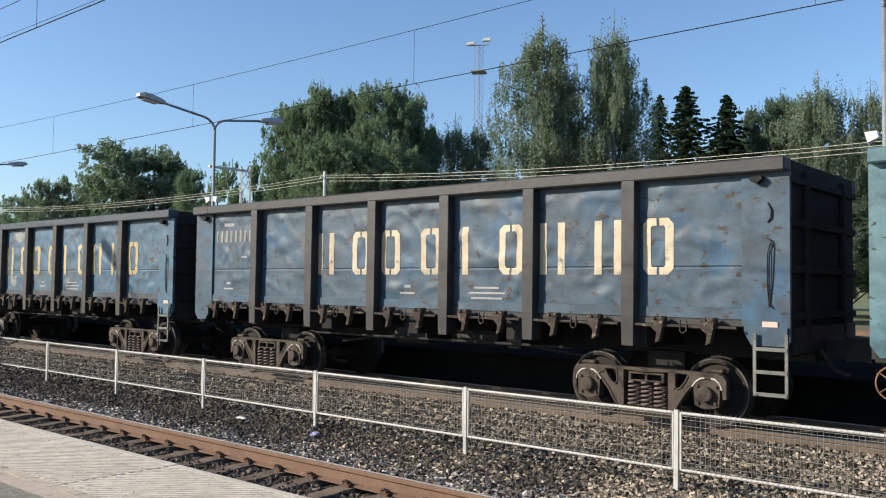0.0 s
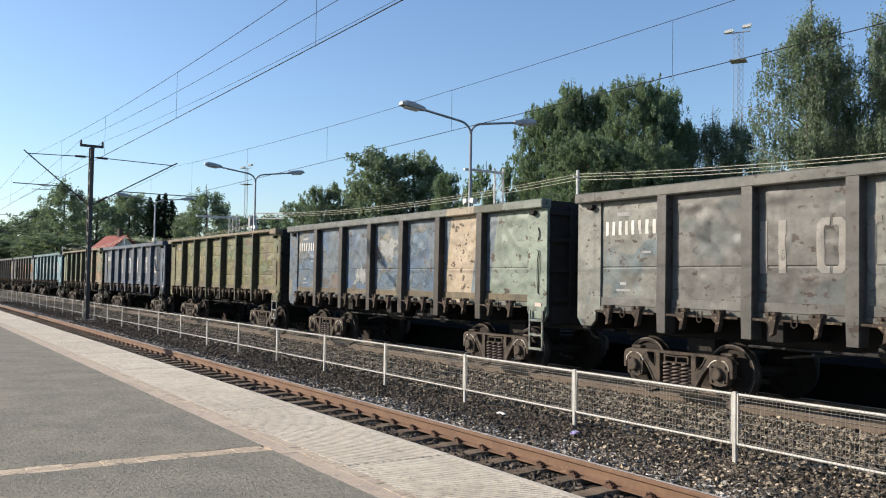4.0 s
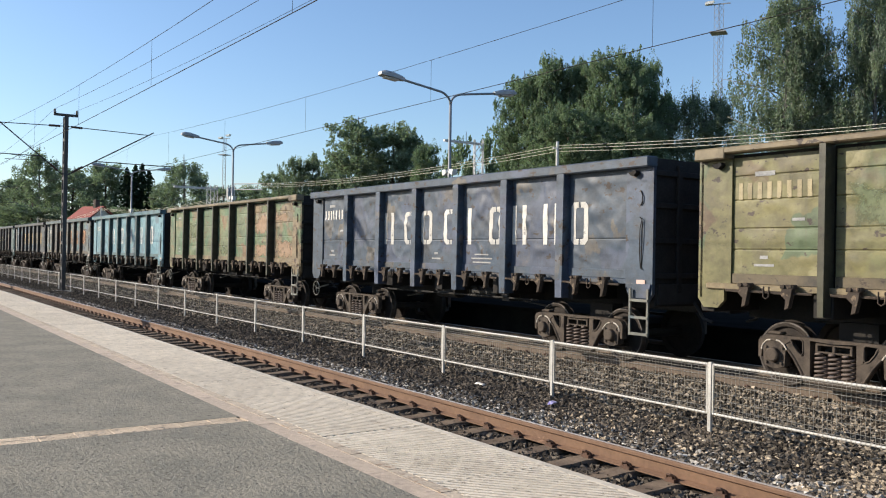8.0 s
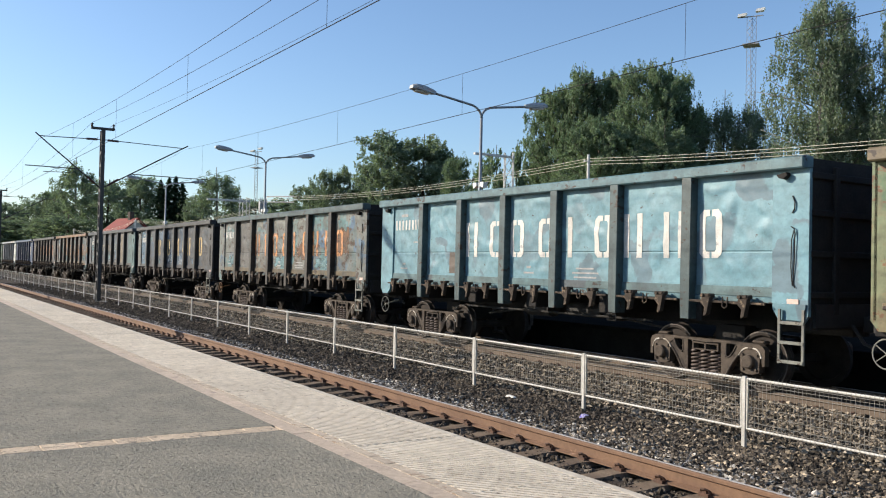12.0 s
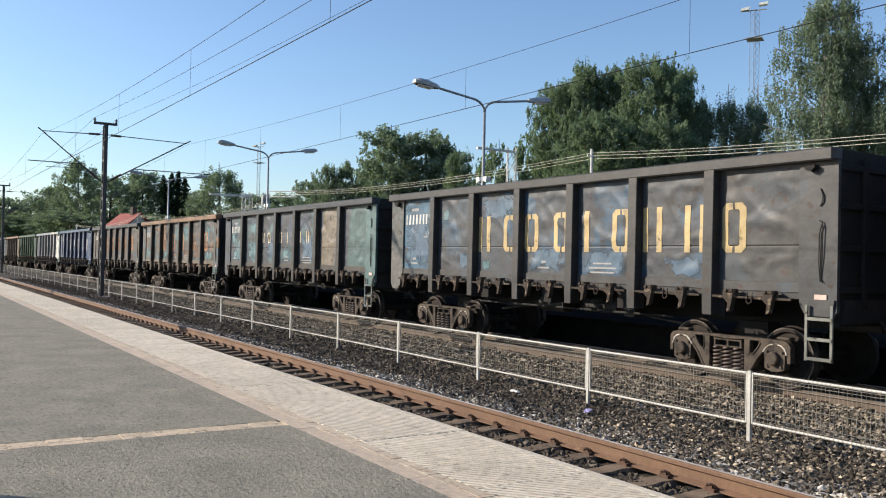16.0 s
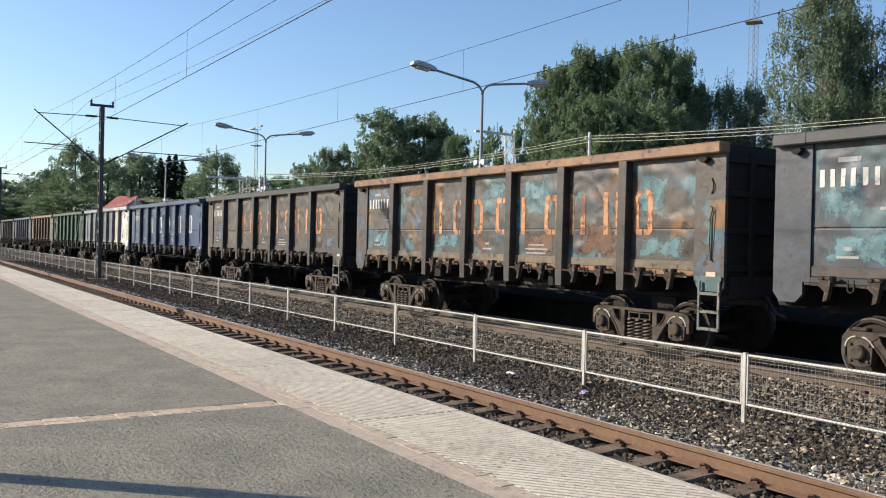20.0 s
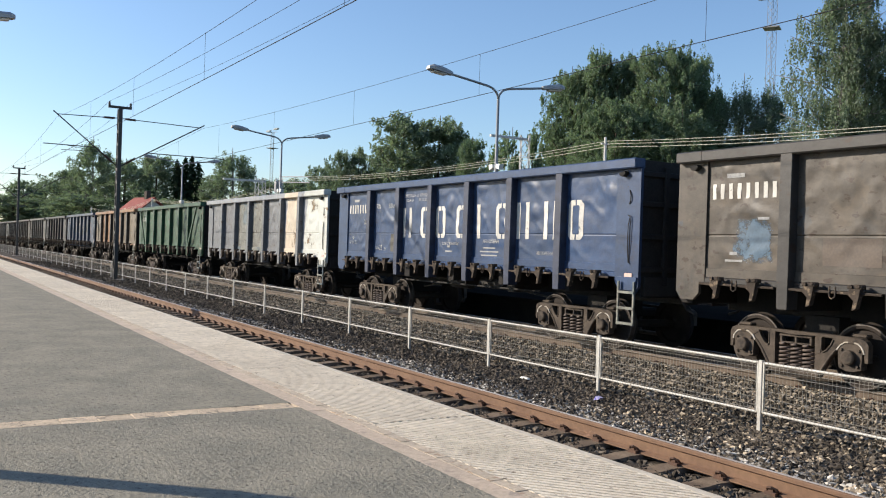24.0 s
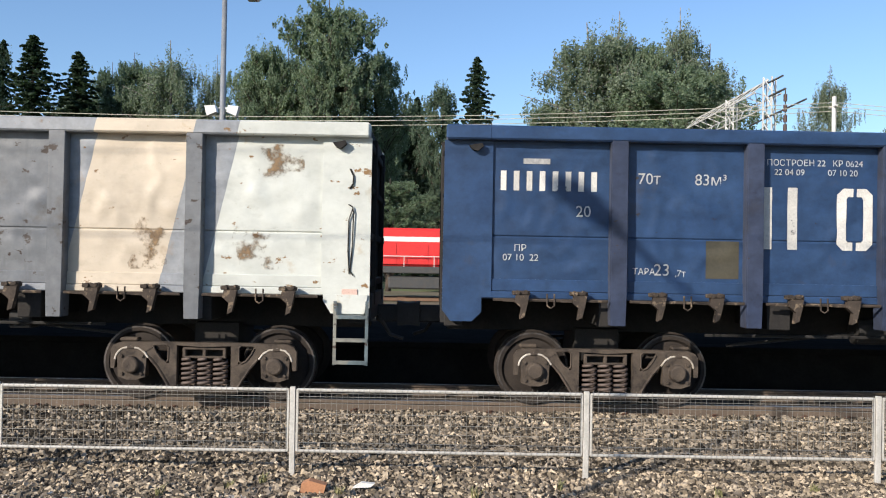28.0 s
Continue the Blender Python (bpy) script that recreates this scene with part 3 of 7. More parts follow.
# ---- lamps ----
def lamp_post(x, y, fork, arm, rise, base, boxes, label):
    ob = thing("street_lamp", label, "street lamp", "platform lamps", at=pose(x, y, 0))
    part("pole", Solid().tube([(0, 0, base), (0, 0, base + 1.2), (0, 0, base + 1.25), (0, 0, fork)], [0.085, 0.085, 0.065, 0.048], 12).mesh("pole", LAMP_POLE, True), ob)
    for sgn in (-1, 1):
        path = [(0, sgn * 0.0, fork - 0.05)]
        for k in range(1, 7):
            a = k / 6 * radians(82)
            path.append((0, sgn * 0.55 * (1 - math.cos(a)), fork + 0.42 * math.sin(a)))
        path.append((0, sgn * (arm - 0.3), fork + 0.42 + rise * 0.85))
        part("arm", Solid().tube(path, 0.041, 8).mesh("arm", LAMP_POLE, True), ob)
        h = Solid()
        rings = []
        for u, hw, zt, zb in ((-0.50, 0.06, 0.06, -0.05), (-0.36, 0.12, 0.09, -0.06), (0.0, 0.19, 0.13, -0.06), (0.32, 0.19, 0.12, -0.06), (0.45, 0.12, 0.06, -0.05)):
            rings.append([(-hw, u, zb), (hw, u, zb), (hw, u, zt * 0.4), (hw * 0.6, u, zt), (-hw * 0.6, u, zt), (-hw, u, zt * 0.4)])
        v = [p for r in rings for p in r]
        f = [tuple(range(5, -1, -1)), tuple(range(24, 30))]
        f += [(i * 6 + j, i * 6 + (j + 1) % 6, i * 6 + 6 + (j + 1) % 6, i * 6 + 6 + j) for i in range(4) for j in range(6)]
        h.add(v, f)
        tilt = pose(0, sgn * arm, fork + 0.42 + rise, 6, 0, 0 if sgn > 0 else 180)
        head = part("lamp_head", h.mesh("lamp_head", LAMP_HEAD), ob, at=tilt)
        g = Solid().box(-0.14, 0.14, -0.25, 0.30, -0.12, -0.061, 0.03)
        part("lens", g.mesh("lens", LAMP_GLASS), head, label="clear lamp lens")
    if boxes:
        for sgn in (-1, 1):
            b = Solid().prism([(-0.09, -0.07), (0.11, -0.10), (0.11, 0.10), (-0.09, 0.06)], -0.09, 0.09)
            b.tube([(-0.09, 0, 0), (-0.17, 0, 0)], 0.02, 6)
            part("loudspeaker", b.mesh("loudspeaker", LAMP_GLASS), ob, at=pose(sgn * 0.2, 0, boxes, 0, 15, 0 if sgn > 0 else 180), label="pale loudspeaker box on the pole")
    return ob


for k in range(-1, 4):
    lamp_post(-4.17 - 20.7 * k, 17.2, 6.52 + (0.18 if k > 1 else 0), 2.39, 0.26, -0.01, 4.2, "grey double-armed lamp post beyond the goods train")
for x in (-74.4, -51.75, -29.07, -6.4, 16.3):
    lamp_post(x, -0.36, 7.04, 2.42, 0.29, -0.01, 3.6, "grey double-armed lamp post on the station platform")


# ---- overhead line ----
def catenary_mast(x, y, arms, top=7.66, foot=-0.85):
    ob = thing("catenary_mast", "dark steel catenary mast with cantilever arms beside the track", "catenary mast", "catenary masts", at=pose(x, y, 0))
    for sgn in (-1, 1):
        part("channel", Solid().box(sgn * 0.175 - 0.04, sgn * 0.175 + 0.04, -0.09, 0.09, foot, top, 0.008).mesh("channel", MAST), ob)
    plate = Solid().box(-0.145, 0.145, -0.004, 0.004, 0, 0.14).mesh("batten_plate", MAST)
    z = foot + 0.5
    while z < top - 0.2:
        for face in (-0.078, 0.078):
            part("batten_plate", plate, ob, at=pose(0, face, z))
        z += 0.62
    part("footing", Solid().box(-0.4, 0.4, -0.4, 0.4, foot - 0.4, foot + 0.12, 0.03).mesh("footing", CONCRETE), ob)
    part("crossarm", Solid().box(-0.06, 0.06, -0.55, 0.55, top + 0.02, top + 0.14, 0.01).mesh("crossarm", MAST), ob)
    for yy in (-0.5, 0.5):
        ins = Solid().lathe([(0.02, 0.0), (0.07, 0.02), (0.03, 0.05), (0.08, 0.08), (0.03, 0.11), (0.07, 0.14), (0.02, 0.2), (0.0, 0.22)], 10, "z")
        part("insulator", ins.mesh("insulator", PORCELAIN, True), ob, at=pose(0, yy, top + 0.14))
    for reach in arms:
        sg = 1 if reach > 0 else -1
        a = thing_part("cantilever", ob)
        tip = (0, reach, 7.12)
        part("tie", Solid().tube([(0, sg * 0.1, 7.2), tip], 0.022, 6).mesh("tie", MAST), a)
        part("strut", Solid().tube([(0, sg * 0.1, 4.85), (0, reach * 1.06, 7.27)], 0.032, 6).mesh("strut", MAST), a)
        part("insulator", Solid().tube([(0, sg * 0.25, 7.19), (0, sg * 0.75, 7.18)], 0.055, 8).mesh("insulator", PORCELAIN), a)
        part("insulator", Solid().tube([(0, sg * 0.32, 4.85 + 0.2 * 2.6 / abs(reach)), (0, sg * 0.32 + reach * 0.12, 4.85 + 0.2 * 2.6 / abs(reach) + 0.12 * 2.6)], 0.055, 8).mesh("insulator", PORCELAIN), a)
        near, far, level, hold = (-1.05, -3.42, 5.68, -2.62) if sg < 0 else (1.40, 5.29, 5.60, 4.79)
        part("registration_tube", Solid().tube([(0, near, level), (0, far, level)], 0.024, 6).mesh("registration_tube", MAST), a)
        part("steady_arm", Solid().tube([(0, near * 0.4 + far * 0.6 if sg < 0 else hold, level), (0, hold if sg > 0 else near * 0.8, level - 0.2), (0, hold - sg * (0.95 if sg > 0 else 0.0), level - 0.24)], 0.016, 6).mesh("steady_arm", MAST), a)
    return ob


def thing_part(name, parent):
    """A part that only gathers pieces: a small plate carries them."""
    return part(name, Solid().box(-0.05, 0.05, -0.12, 0.12, 7.13, 7.27, 0.01).mesh(name, MAST), parent)


MASTS = [16.0, -45.1, -93.5, -142.0]
for x, y in zip(MASTS, (8.6, 8.6, 8.6, 8.6)):
    catenary_mast(x, y, (-2.85, 3.95))


def wire_run(name, label, pts, r, mat, sides=5):
    return whole(name, Solid().tube(pts, r, sides).mesh(name, mat), label, "wire")


def sagging(x0, x1, y, z, sag, n=18):
    return [(x0 + (x1 - x0) * i / n, y, z - sag * 4 * (i / n) * (1 - i / n)) for i in range(n + 1)]


# near track, then the train's track: contact height, messenger height at the masts, its sag, one dropper's place
for y, contact, messenger, sag, first in ((8.6 - 2.87, 5.13, 6.95, 0.88, -20.25), (8.6 + 4.1, 5.47, 7.1, 0.66, -11.63)):
    lines = thing("overhead_line", "thin dark overhead line of a contact and a messenger wire", "overhead line", "overhead lines")
    for a, b in zip(MASTS[1:], MASTS[:-1]):
        part("messenger_wire", Solid().tube(sagging(a, b, y, messenger, sag), 0.0062, 5).mesh("messenger_wire", WIRE), lines)
        part("contact_wire", Solid().tube(sagging(a, b, y, contact, 0.10), 0.0085, 5).mesh("contact_wire", WIRE), lines)
        for k in range(-20, 8):
            x = first + 7.65 * k
            if a + 2 < x < b - 2:
                u = (x - a) / (b - a)
                part("dropper", Solid().tube([(x, y, contact - 0.40 * u * (1 - u)), (x, y, messenger - sag * 4 * u * (1 - u))], 0.004, 4).mesh("dropper", WIRE), lines)
for y, r in ((8.1, 0.0075), (9.1, 0.006)):
    for a, b in zip(MASTS[1:], MASTS[:-1]):
        wire_run("feeder_wire", "thin dark feeder wire strung along the masts", sagging(a, b, y, 8.0, 0.68), r, WIRE)


# ---- goods wagons ----
HALF, TOPZ, PANEL, CORNER, SIDE = 6.52, 3.525, 1.715, 0.5175, 1.55
PITCH = 13.92


PANEL_LOW, PANEL_HIGH = 1.585, 3.36


def panel_depth(seed, seams, x, z):
    """How far a side sheet stands out at a place: dents, buckles and creases from loading."""
    w = PANEL - 0.2
    u, q = x / w + 0.5, (z - PANEL_LOW) / (PANEL_HIGH - PANEL_LOW)
    edge = max(0.0, min(1.0, 8 * min(u, 1 - u))) * max(0.0, min(1.0, 8 * min(q, 1 - q)))
    near = min([1.0] + [0.35 + 8 * abs(q - s) for s in seams])
    d = 0.016 * noise.noise((x * 1.5 + seed * 7.3, z * 1.7, seed)) + 0.009 * noise.noise((x * 3.6 + seed, z * 3.9, seed * 3.1))
    d += 0.006 * (abs(noise.noise((x * 5.0 - seed * 2.7, z * 4.6, seed * 1.7))) ** 0.6 - 0.4)
    # a few sharp knocks
    d += 0.024 * max(0.0, noise.noise((x * 2.3 + seed * 3.9, z * 2.6, seed * 5.7)) - 0.26) / 0.3
    # long creases
    r = 1 - abs(noise.noise((x * 1.3 + z * 0.9 + seed * 2.3, z * 1.1 - x * 0.5, seed * 4.3)))
    d += 0.013 * max(0.0, r - 0.86) / 0.14
    return d * edge * near


def panel_mesh(seed, seams):
    """A pressed steel side sheet with lapped seams, dents and buckles."""
    w = PANEL - 0.2
    nx = 34
    rows = {round(k / 36, 4): 0.0 for k in range(37)}
    for q in seams:
        for k in [k for k in rows if abs(k - q) < 0.018]:
            del rows[k]
        for dq, deep in ((-0.013, 0.0), (-0.006, 0.0), (-0.0045, 0.014), (0.0045, 0.014), (0.006, 0.0), (0.013, 0.0)):
            rows[q + dq] = deep
    qs = sorted(rows)
    nz = len(qs) - 1
    v, f = [], []
    for i in range(nx + 1):
        for q in qs:
            x, z = -w / 2 + w * i / nx, PANEL_LOW + (PANEL_HIGH - PANEL_LOW) * q
            v.append((x, -panel_depth(seed, seams, x, z) + rows[q] - 0.006, z))
    for i in range(nx):
        for j in range(nz):
            c = i * (nz + 1) + j
            f.append((c, c + nz + 1, c + nz + 2, c + 1))
    me = bpy.data.meshes.new("panel")
    me.from_pydata(v, [], f)
    me.materials.append(None)
    me.polygons.foreach_set("use_smooth", [True] * len(me.polygons))
    return me


SEAMS, PLANK_SEAMS = (0.31,), (0.21, 0.39, 0.635, 0.84)
PANELS = [panel_mesh(k + 1, SEAMS) for k in range(9)]
PLANKED = [panel_mesh(k + 31, PLANK_SEAMS) for k in range(9)]
INSET, DEEP = 0.14, 0.185    # how far the side sheets lie behind the posts: plain wagons, planked wagons


def wagon_meshes():
    d = {}
    L, Y = HALF, SIDE
    s = Solid()
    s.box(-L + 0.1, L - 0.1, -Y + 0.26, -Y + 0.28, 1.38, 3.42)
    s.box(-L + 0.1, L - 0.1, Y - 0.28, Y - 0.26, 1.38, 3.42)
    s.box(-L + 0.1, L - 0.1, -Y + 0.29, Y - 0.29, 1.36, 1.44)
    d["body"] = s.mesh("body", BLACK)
    s = Solid().box(-L + 0.05, L - 0.05, -Y - 0.03, -Y + 0.22, 3.345, TOPZ, 0.02)
    s.box(-L + 0.04, -L + 0.62, -Y - 0.035, -Y + 0.222, 3.343, TOPZ + 0.003, 0.02).box(L - 0.62, L - 0.04, -Y - 0.035, -Y + 0.222, 3.343, TOPZ + 0.003, 0.02)
    d["top_rail"] = s.mesh("top_rail", None)
    # slim rail: the gap below it bares the black sheet as a painted shadow
    s = Solid().box(-L + 0.05, L - 0.05, -Y - 0.03, -Y + 0.22, 3.425, TOPZ, 0.02)
    s.box(-L + 0.04, -L + 0.62, -Y - 0.035, -Y + 0.222, 3.343, TOPZ + 0.003, 0.02).box(L - 0.62, L - 0.04, -Y - 0.035, -Y + 0.222, 3.343, TOPZ + 0.003, 0.02)
    d["slim_top_rail"] = s.mesh("top_rail", None)
    d["far_top_rail"] = Solid().box(-L + 0.05, L - 0.05, Y - 0.09, Y + 0.055, 3.345, TOPZ, 0.02).mesh("far_top_rail", None)
    d["bottom_rail"] = Solid().box(-L + 0.2, L - 0.2, -Y + 0.10, -Y + 0.20, 1.345, 1.437, 0.012).mesh("bottom_rail", None)
    # side post: a hat section that tapers to its foot
    for kind, half in (("post", 0.108), ("narrow_post", 0.054)):
        v = []
        for z, wd, pr in ((1.03, half * 0.9, 0.025), (1.45, half, 0.032), (3.43, half, 0.02)):
            v += [(-wd, 0.21, z), (-wd, 0.0, z), (-wd * 0.9, -pr, z), (wd * 0.9, -pr, z), (wd, 0.0, z), (wd, 0.21, z)]
        f = [(5, 4, 3, 2, 1, 0), (12, 13, 14, 15, 16, 17)]
        for i in range(2):
            f += [(i * 6 + j, i * 6 + (j + 1) % 6, i * 6 + 6 + (j + 1) % 6, i * 6 + 6 + j) for j in range(6)]
        d[kind] = Solid().add(v, f).mesh("post", None)
    d["foot_flange"] = Solid().box(-PANEL / 2 + 0.1, PANEL / 2 - 0.1, -0.028, 0.02, 1.439, 1.592, 0.008).mesh("foot_flange", None)
    c = CORNER
    d["corner_plate"] = Solid().prism([(0, 3.345), (0, 1.19), (0.11, 1.05), (c - 0.14, 1.05), (c - 0.02, 1.17), (c - 0.02, 1.36), (c + 0.10, 1.36), (c + 0.10, 3.345)], -0.045, 0.02).mesh("corner_plate", None)
    # end wall with ribs, its shade put into the black colour
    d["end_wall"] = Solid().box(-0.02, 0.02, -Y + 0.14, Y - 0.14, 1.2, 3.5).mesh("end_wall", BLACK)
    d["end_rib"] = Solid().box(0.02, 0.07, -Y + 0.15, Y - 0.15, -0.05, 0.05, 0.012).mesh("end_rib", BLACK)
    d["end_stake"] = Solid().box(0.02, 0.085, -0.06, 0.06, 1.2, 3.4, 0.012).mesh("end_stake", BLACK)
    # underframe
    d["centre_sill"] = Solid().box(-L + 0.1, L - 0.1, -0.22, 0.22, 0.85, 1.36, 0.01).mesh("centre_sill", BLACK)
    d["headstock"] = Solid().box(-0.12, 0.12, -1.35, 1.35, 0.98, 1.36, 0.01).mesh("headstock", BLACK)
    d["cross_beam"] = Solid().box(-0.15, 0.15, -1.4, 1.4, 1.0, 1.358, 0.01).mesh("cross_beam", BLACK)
    s = Solid().tube([(-0.9, -0.7, 0.95), (-0.1, -0.7, 0.95)], 0.18, 14).tube([(0.5, -0.75, 0.98), (1.5, -0.75, 0.98)], 0.14, 12)
    s.tube([(-3.0, -0.95, 0.88), (3.0, -0.95, 0.90)], 0.022, 6).tube([(1.5, -0.75, 0.92), (3.4, -0.6, 0.72)], 0.025, 6).tube([(-2.6, -0.6, 0.72), (-0.9, -0.7, 0.92)], 0.025, 6)
    s.box(1.7, 2.0, -0.9, -0.6, 0.82, 1.05, 0.02)
    d["brake_gear"] = s.mesh("brake_gear", PIPE)
    # one hatch latch: two hinge jaws on a bar with a hook
    s = Solid()
    for x in (-0.36, 0.36):
        s.prism([(x - 0.075, 1.40), (x + 0.085, 1.40), (x + 0.07, 1.30), (x + 0.03, 1.13), (x - 0.03, 1.10), (x - 0.01, 1.24), (x - 0.09, 1.31)], -0.15, -0.06)
        s.box(x - 0.12, x + 0.10, -0.135, -0.02, 1.40, 1.452, 0.01)
        s.tube([(x - 0.055, -0.16, 1.43), (x - 0.055, 0.0, 1.43)], 0.028, 8).tube([(x + 0.055, -0.15, 1.44), (x + 0.055, 0.0, 1.44)], 0.022, 8)
        s.box(x - 0.24, x - 0.09, -0.10, -0.03, 1.315, 1.35)
    s.tube([(-0.72, -0.08, 1.335), (0.72, -0.08, 1.335)], 0.02, 6)
    s.tube([(-0.045, -0.1, 1.42), (-0.045, -0.11, 1.27), (0.0, -0.115, 1.24), (0.045, -0.11, 1.27), (0.045, -0.1, 1.42)], 0.011, 6)
    d["hatch_latch"] = s.mesh("hatch_latch", GEAR)
    # coupler and buffer beam
    s = Solid().box(0, 0.42, -0.11, 0.11, 0.93, 1.17, 0.02).prism([(0.30, 0.88), (0.47, 0.90), (0.47, 1.2), (0.30, 1.22)], -0.21, 0.2)
    s.tube([(0.05, -0.45, 1.05), (0.22, -0.4, 0.78), (0.40, -0.38, 0.72)], 0.028, 8)
    s.box(-0.04, 0.02, -1.3, 1.3, 1.02, 1.36)
    d["coupler"] = s.mesh("coupler", PIPE)
    # ladder
    s = Solid()
    for x in (0, 0.40):
        s.box(x - 0.02, x + 0.02, -0.03, 0.0, 0.48, 1.28)
    for z in (0.49, 0.77, 1.06):
        s.box(-0.01, 0.41, -0.04, 0.0, z, z + 0.045)
    d["ladder"] = s.mesh("ladder", None)
    d["step_plate"] = Solid().prism([(-0.10, 1.36), (-0.10, 1.28), (0.0, 1.12), (0.42, 1.12), (0.46, 1.36)], -0.06, -0.037).mesh("step_plate", None)
    d["tether"] = Solid().tube([(-0.01, 0, 2.95), (0.035, -0.01, 2.86), (0.03, -0.01, 2.76), (-0.015, 0, 2.70)], 0.011, 5).tube([(-0.02, -0.02, 2.50), (0.03, -0.02, 2.47), (0.045, -0.02, 2.40), (0.035, -0.01, 1.98), (0.01, 0, 1.66), (0.05, -0.01, 1.60)], 0.0085, 5).tube([(0.03, -0.02, 2.44), (-0.015, -0.01, 2.30), (-0.02, -0.01, 1.9), (0.0, 0, 1.62)], 0.0085, 5).mesh("tether", BLACK)
    d["reflector"] = Solid().box(-0.1, 0.1, -0.012, 0.0, -0.07, 0.07, 0.004).mesh("reflector", material("faded_reflector", (0.62, 0.42, 0.36), (0.5, 0.36, 0.3), scale=9, rough=0.5))
    d["hook"] = Solid().prism([(-0.09, 0.0), (0.07, 0.03), (0.09, -0.01), (0.02, -0.07), (-0.05, -0.05)], -0.12, -0.02).mesh("hook", BLACK)
    # bogie side frame: one casting with a straight top chord, arches over the axle boxes, two rounded triangular holes and a spring nest
    y0, y1 = -1.16, -1.05
    s, rims = Solid(), Solid()
    chord = [(0.0, 0.766), (0.68, 0.766), (1.08, 0.758), (1.16, 0.727), (1.20, 0.671), (1.20, 0.42), (1.15, 0.42), (1.135, 0.584), (1.10, 0.636), (1.05, 0.679), (0.95, 0.701), (0.84, 0.684), (0.755, 0.64), (0.67, 0.693), (0.64, 0.727), (0.47, 0.736), (0.0, 0.71)]
    web = [(0.755, 0.64), (0.67, 0.693), (0.545, 0.527), (0.49, 0.497), (0.445, 0.497), (0.35, 0.47), (0.35, 0.13), (0.43, 0.13), (0.50, 0.27), (0.60, 0.43), (0.72, 0.571)]
    column = [(0.35, 0.745), (0.475, 0.74), (0.448, 0.71), (0.445, 0.488), (0.35, 0.45)]
    arch = [(1.14, 0.54), (1.128, 0.592), (1.10, 0.636), (1.05, 0.678), (0.95, 0.699), (0.84, 0.682), (0.765, 0.632), (0.715, 0.562)]
    for sg in (-1, 1):
        s.prism([(sg * x, z) for x, z in chord], y0, y1)
        s.prism([(sg * x, z) for x, z in web], y0 + 0.012, y1)
        s.prism([(sg * x, z) for x, z in column], y0 + 0.006, y1)
        s.tube([(sg * x, y0 + 0.008, z) for x, z in ((0.70, 0.562), (0.60, 0.445), (0.495, 0.28), (0.43, 0.16))], 0.02, 6)
        s.tube([(sg * x, y0 + 0.008, z) for x, z in ((0.655, 0.71), (0.61, 0.619), (0.54, 0.532), (0.485, 0.505), (0.455, 0.54), (0.455, 0.706), (0.49, 0.736), (0.64, 0.732), (0.655, 0.71))], 0.014, 5)
        s.box(sg * 0.94 - 0.05, sg * 0.94 + 0.05, y0 - 0.02, y1, 0.671, 0.71, 0.01)
        s.box(sg * 1.0 - 0.12, sg * 1.0 + 0.12, y1 - 0.02, y1 + 0.14, 0.758, 0.81, 0.02)
    # lip of the arch, rubbed by the axle box, with its highlight painted pale
    rims.tube([(x, y0 - 0.004, z) for x, z in arch], 0.013, 6)
    s.box(-0.45, 0.45, y0 - 0.015, y1, 0.115, 0.195, 0.02)
    # end of the bolster in its window
    for x in (-0.26, 0.0, 0.26):
        s.box(x - 0.022, x + 0.022, y0 + 0.03, y1, 0.57, 0.688, 0.008)
    s.box(-0.282, 0.282, y0 + 0.026, y1, 0.671, 0.701, 0.008).box(-0.282, 0.282, y0 + 0.026, y1, 0.562, 0.588, 0.008)
    d["side_frame"] = s.mesh("side_frame", BOGIE)
    d["frame_rim"] = rims.mesh("frame_rim", BOGIE_RIM)
    s = Solid().lathe([(0.0, -0.03), (0.085, -0.03), (0.105, -0.015), (0.11, 0.05), (0.13, 0.06), (0.15, 0.20), (0.0, 0.20)], 18)
    s.prism([(-0.19, 0.10), (-0.165, 0.17), (-0.10, 0.20), (0.10, 0.20), (0.165, 0.17), (0.19, 0.10), (0.175, -0.16), (0.06, -0.20), (-0.06, -0.20), (-0.175, -0.16)], 0.055, 0.2)
    for x, z in ((-0.135, 0.11), (0.135, 0.11), (-0.125, -0.12), (0.125, -0.12)):
        s.tube([(x, 0.03, z), (x, 0.07, z)], 0.022, 6)
    d["axle_box"] = s.mesh("axle_box", BOGIE)
    s = Solid()
    helix = [(0.082 * math.cos(a * 0.62), 0.082 * math.sin(a * 0.62), 0.20 + 0.0061 * a) for a in range(60)]
    d["spring"] = s.tube(helix, 0.022, 5).mesh("spring", SPRING, True)
    d["bolster"] = Solid().box(-0.24, 0.24, -0.98, 1.1, 0.54, 0.72, 0.03).box(-0.3, 0.3, -0.5, 0.5, 0.68, 0.98).mesh("bolster", BLACK)
    # wheelset
    s = Solid()
    for sg in (-1, 1):
        prof = [(0.09, -0.10), (0.14, -0.07), (0.38, -0.02), (0.41, -0.065), (0.475, -0.065), (0.478, 0.04), (0.505, 0.065), (0.40, 0.065), (0.38, 0.02), (0.14, 0.06), (0.09, 0.09)]
        ring = Solid().lathe([(r, (h if sg < 0 else -h) + sg * 0.79) for r, h in prof], 28)
        s.add(np.concatenate(ring.v), ring.f)
    s.tube([(0, -1.1, 0), (0, 1.1, 0)], 0.085, 10)
    d["wheelset"] = s.mesh("wheelset", WHEEL)
    ring = Solid().lathe([(0.452, -0.857), (0.474, -0.857), (0.480, -0.84), (0.480, -0.75)], 36)
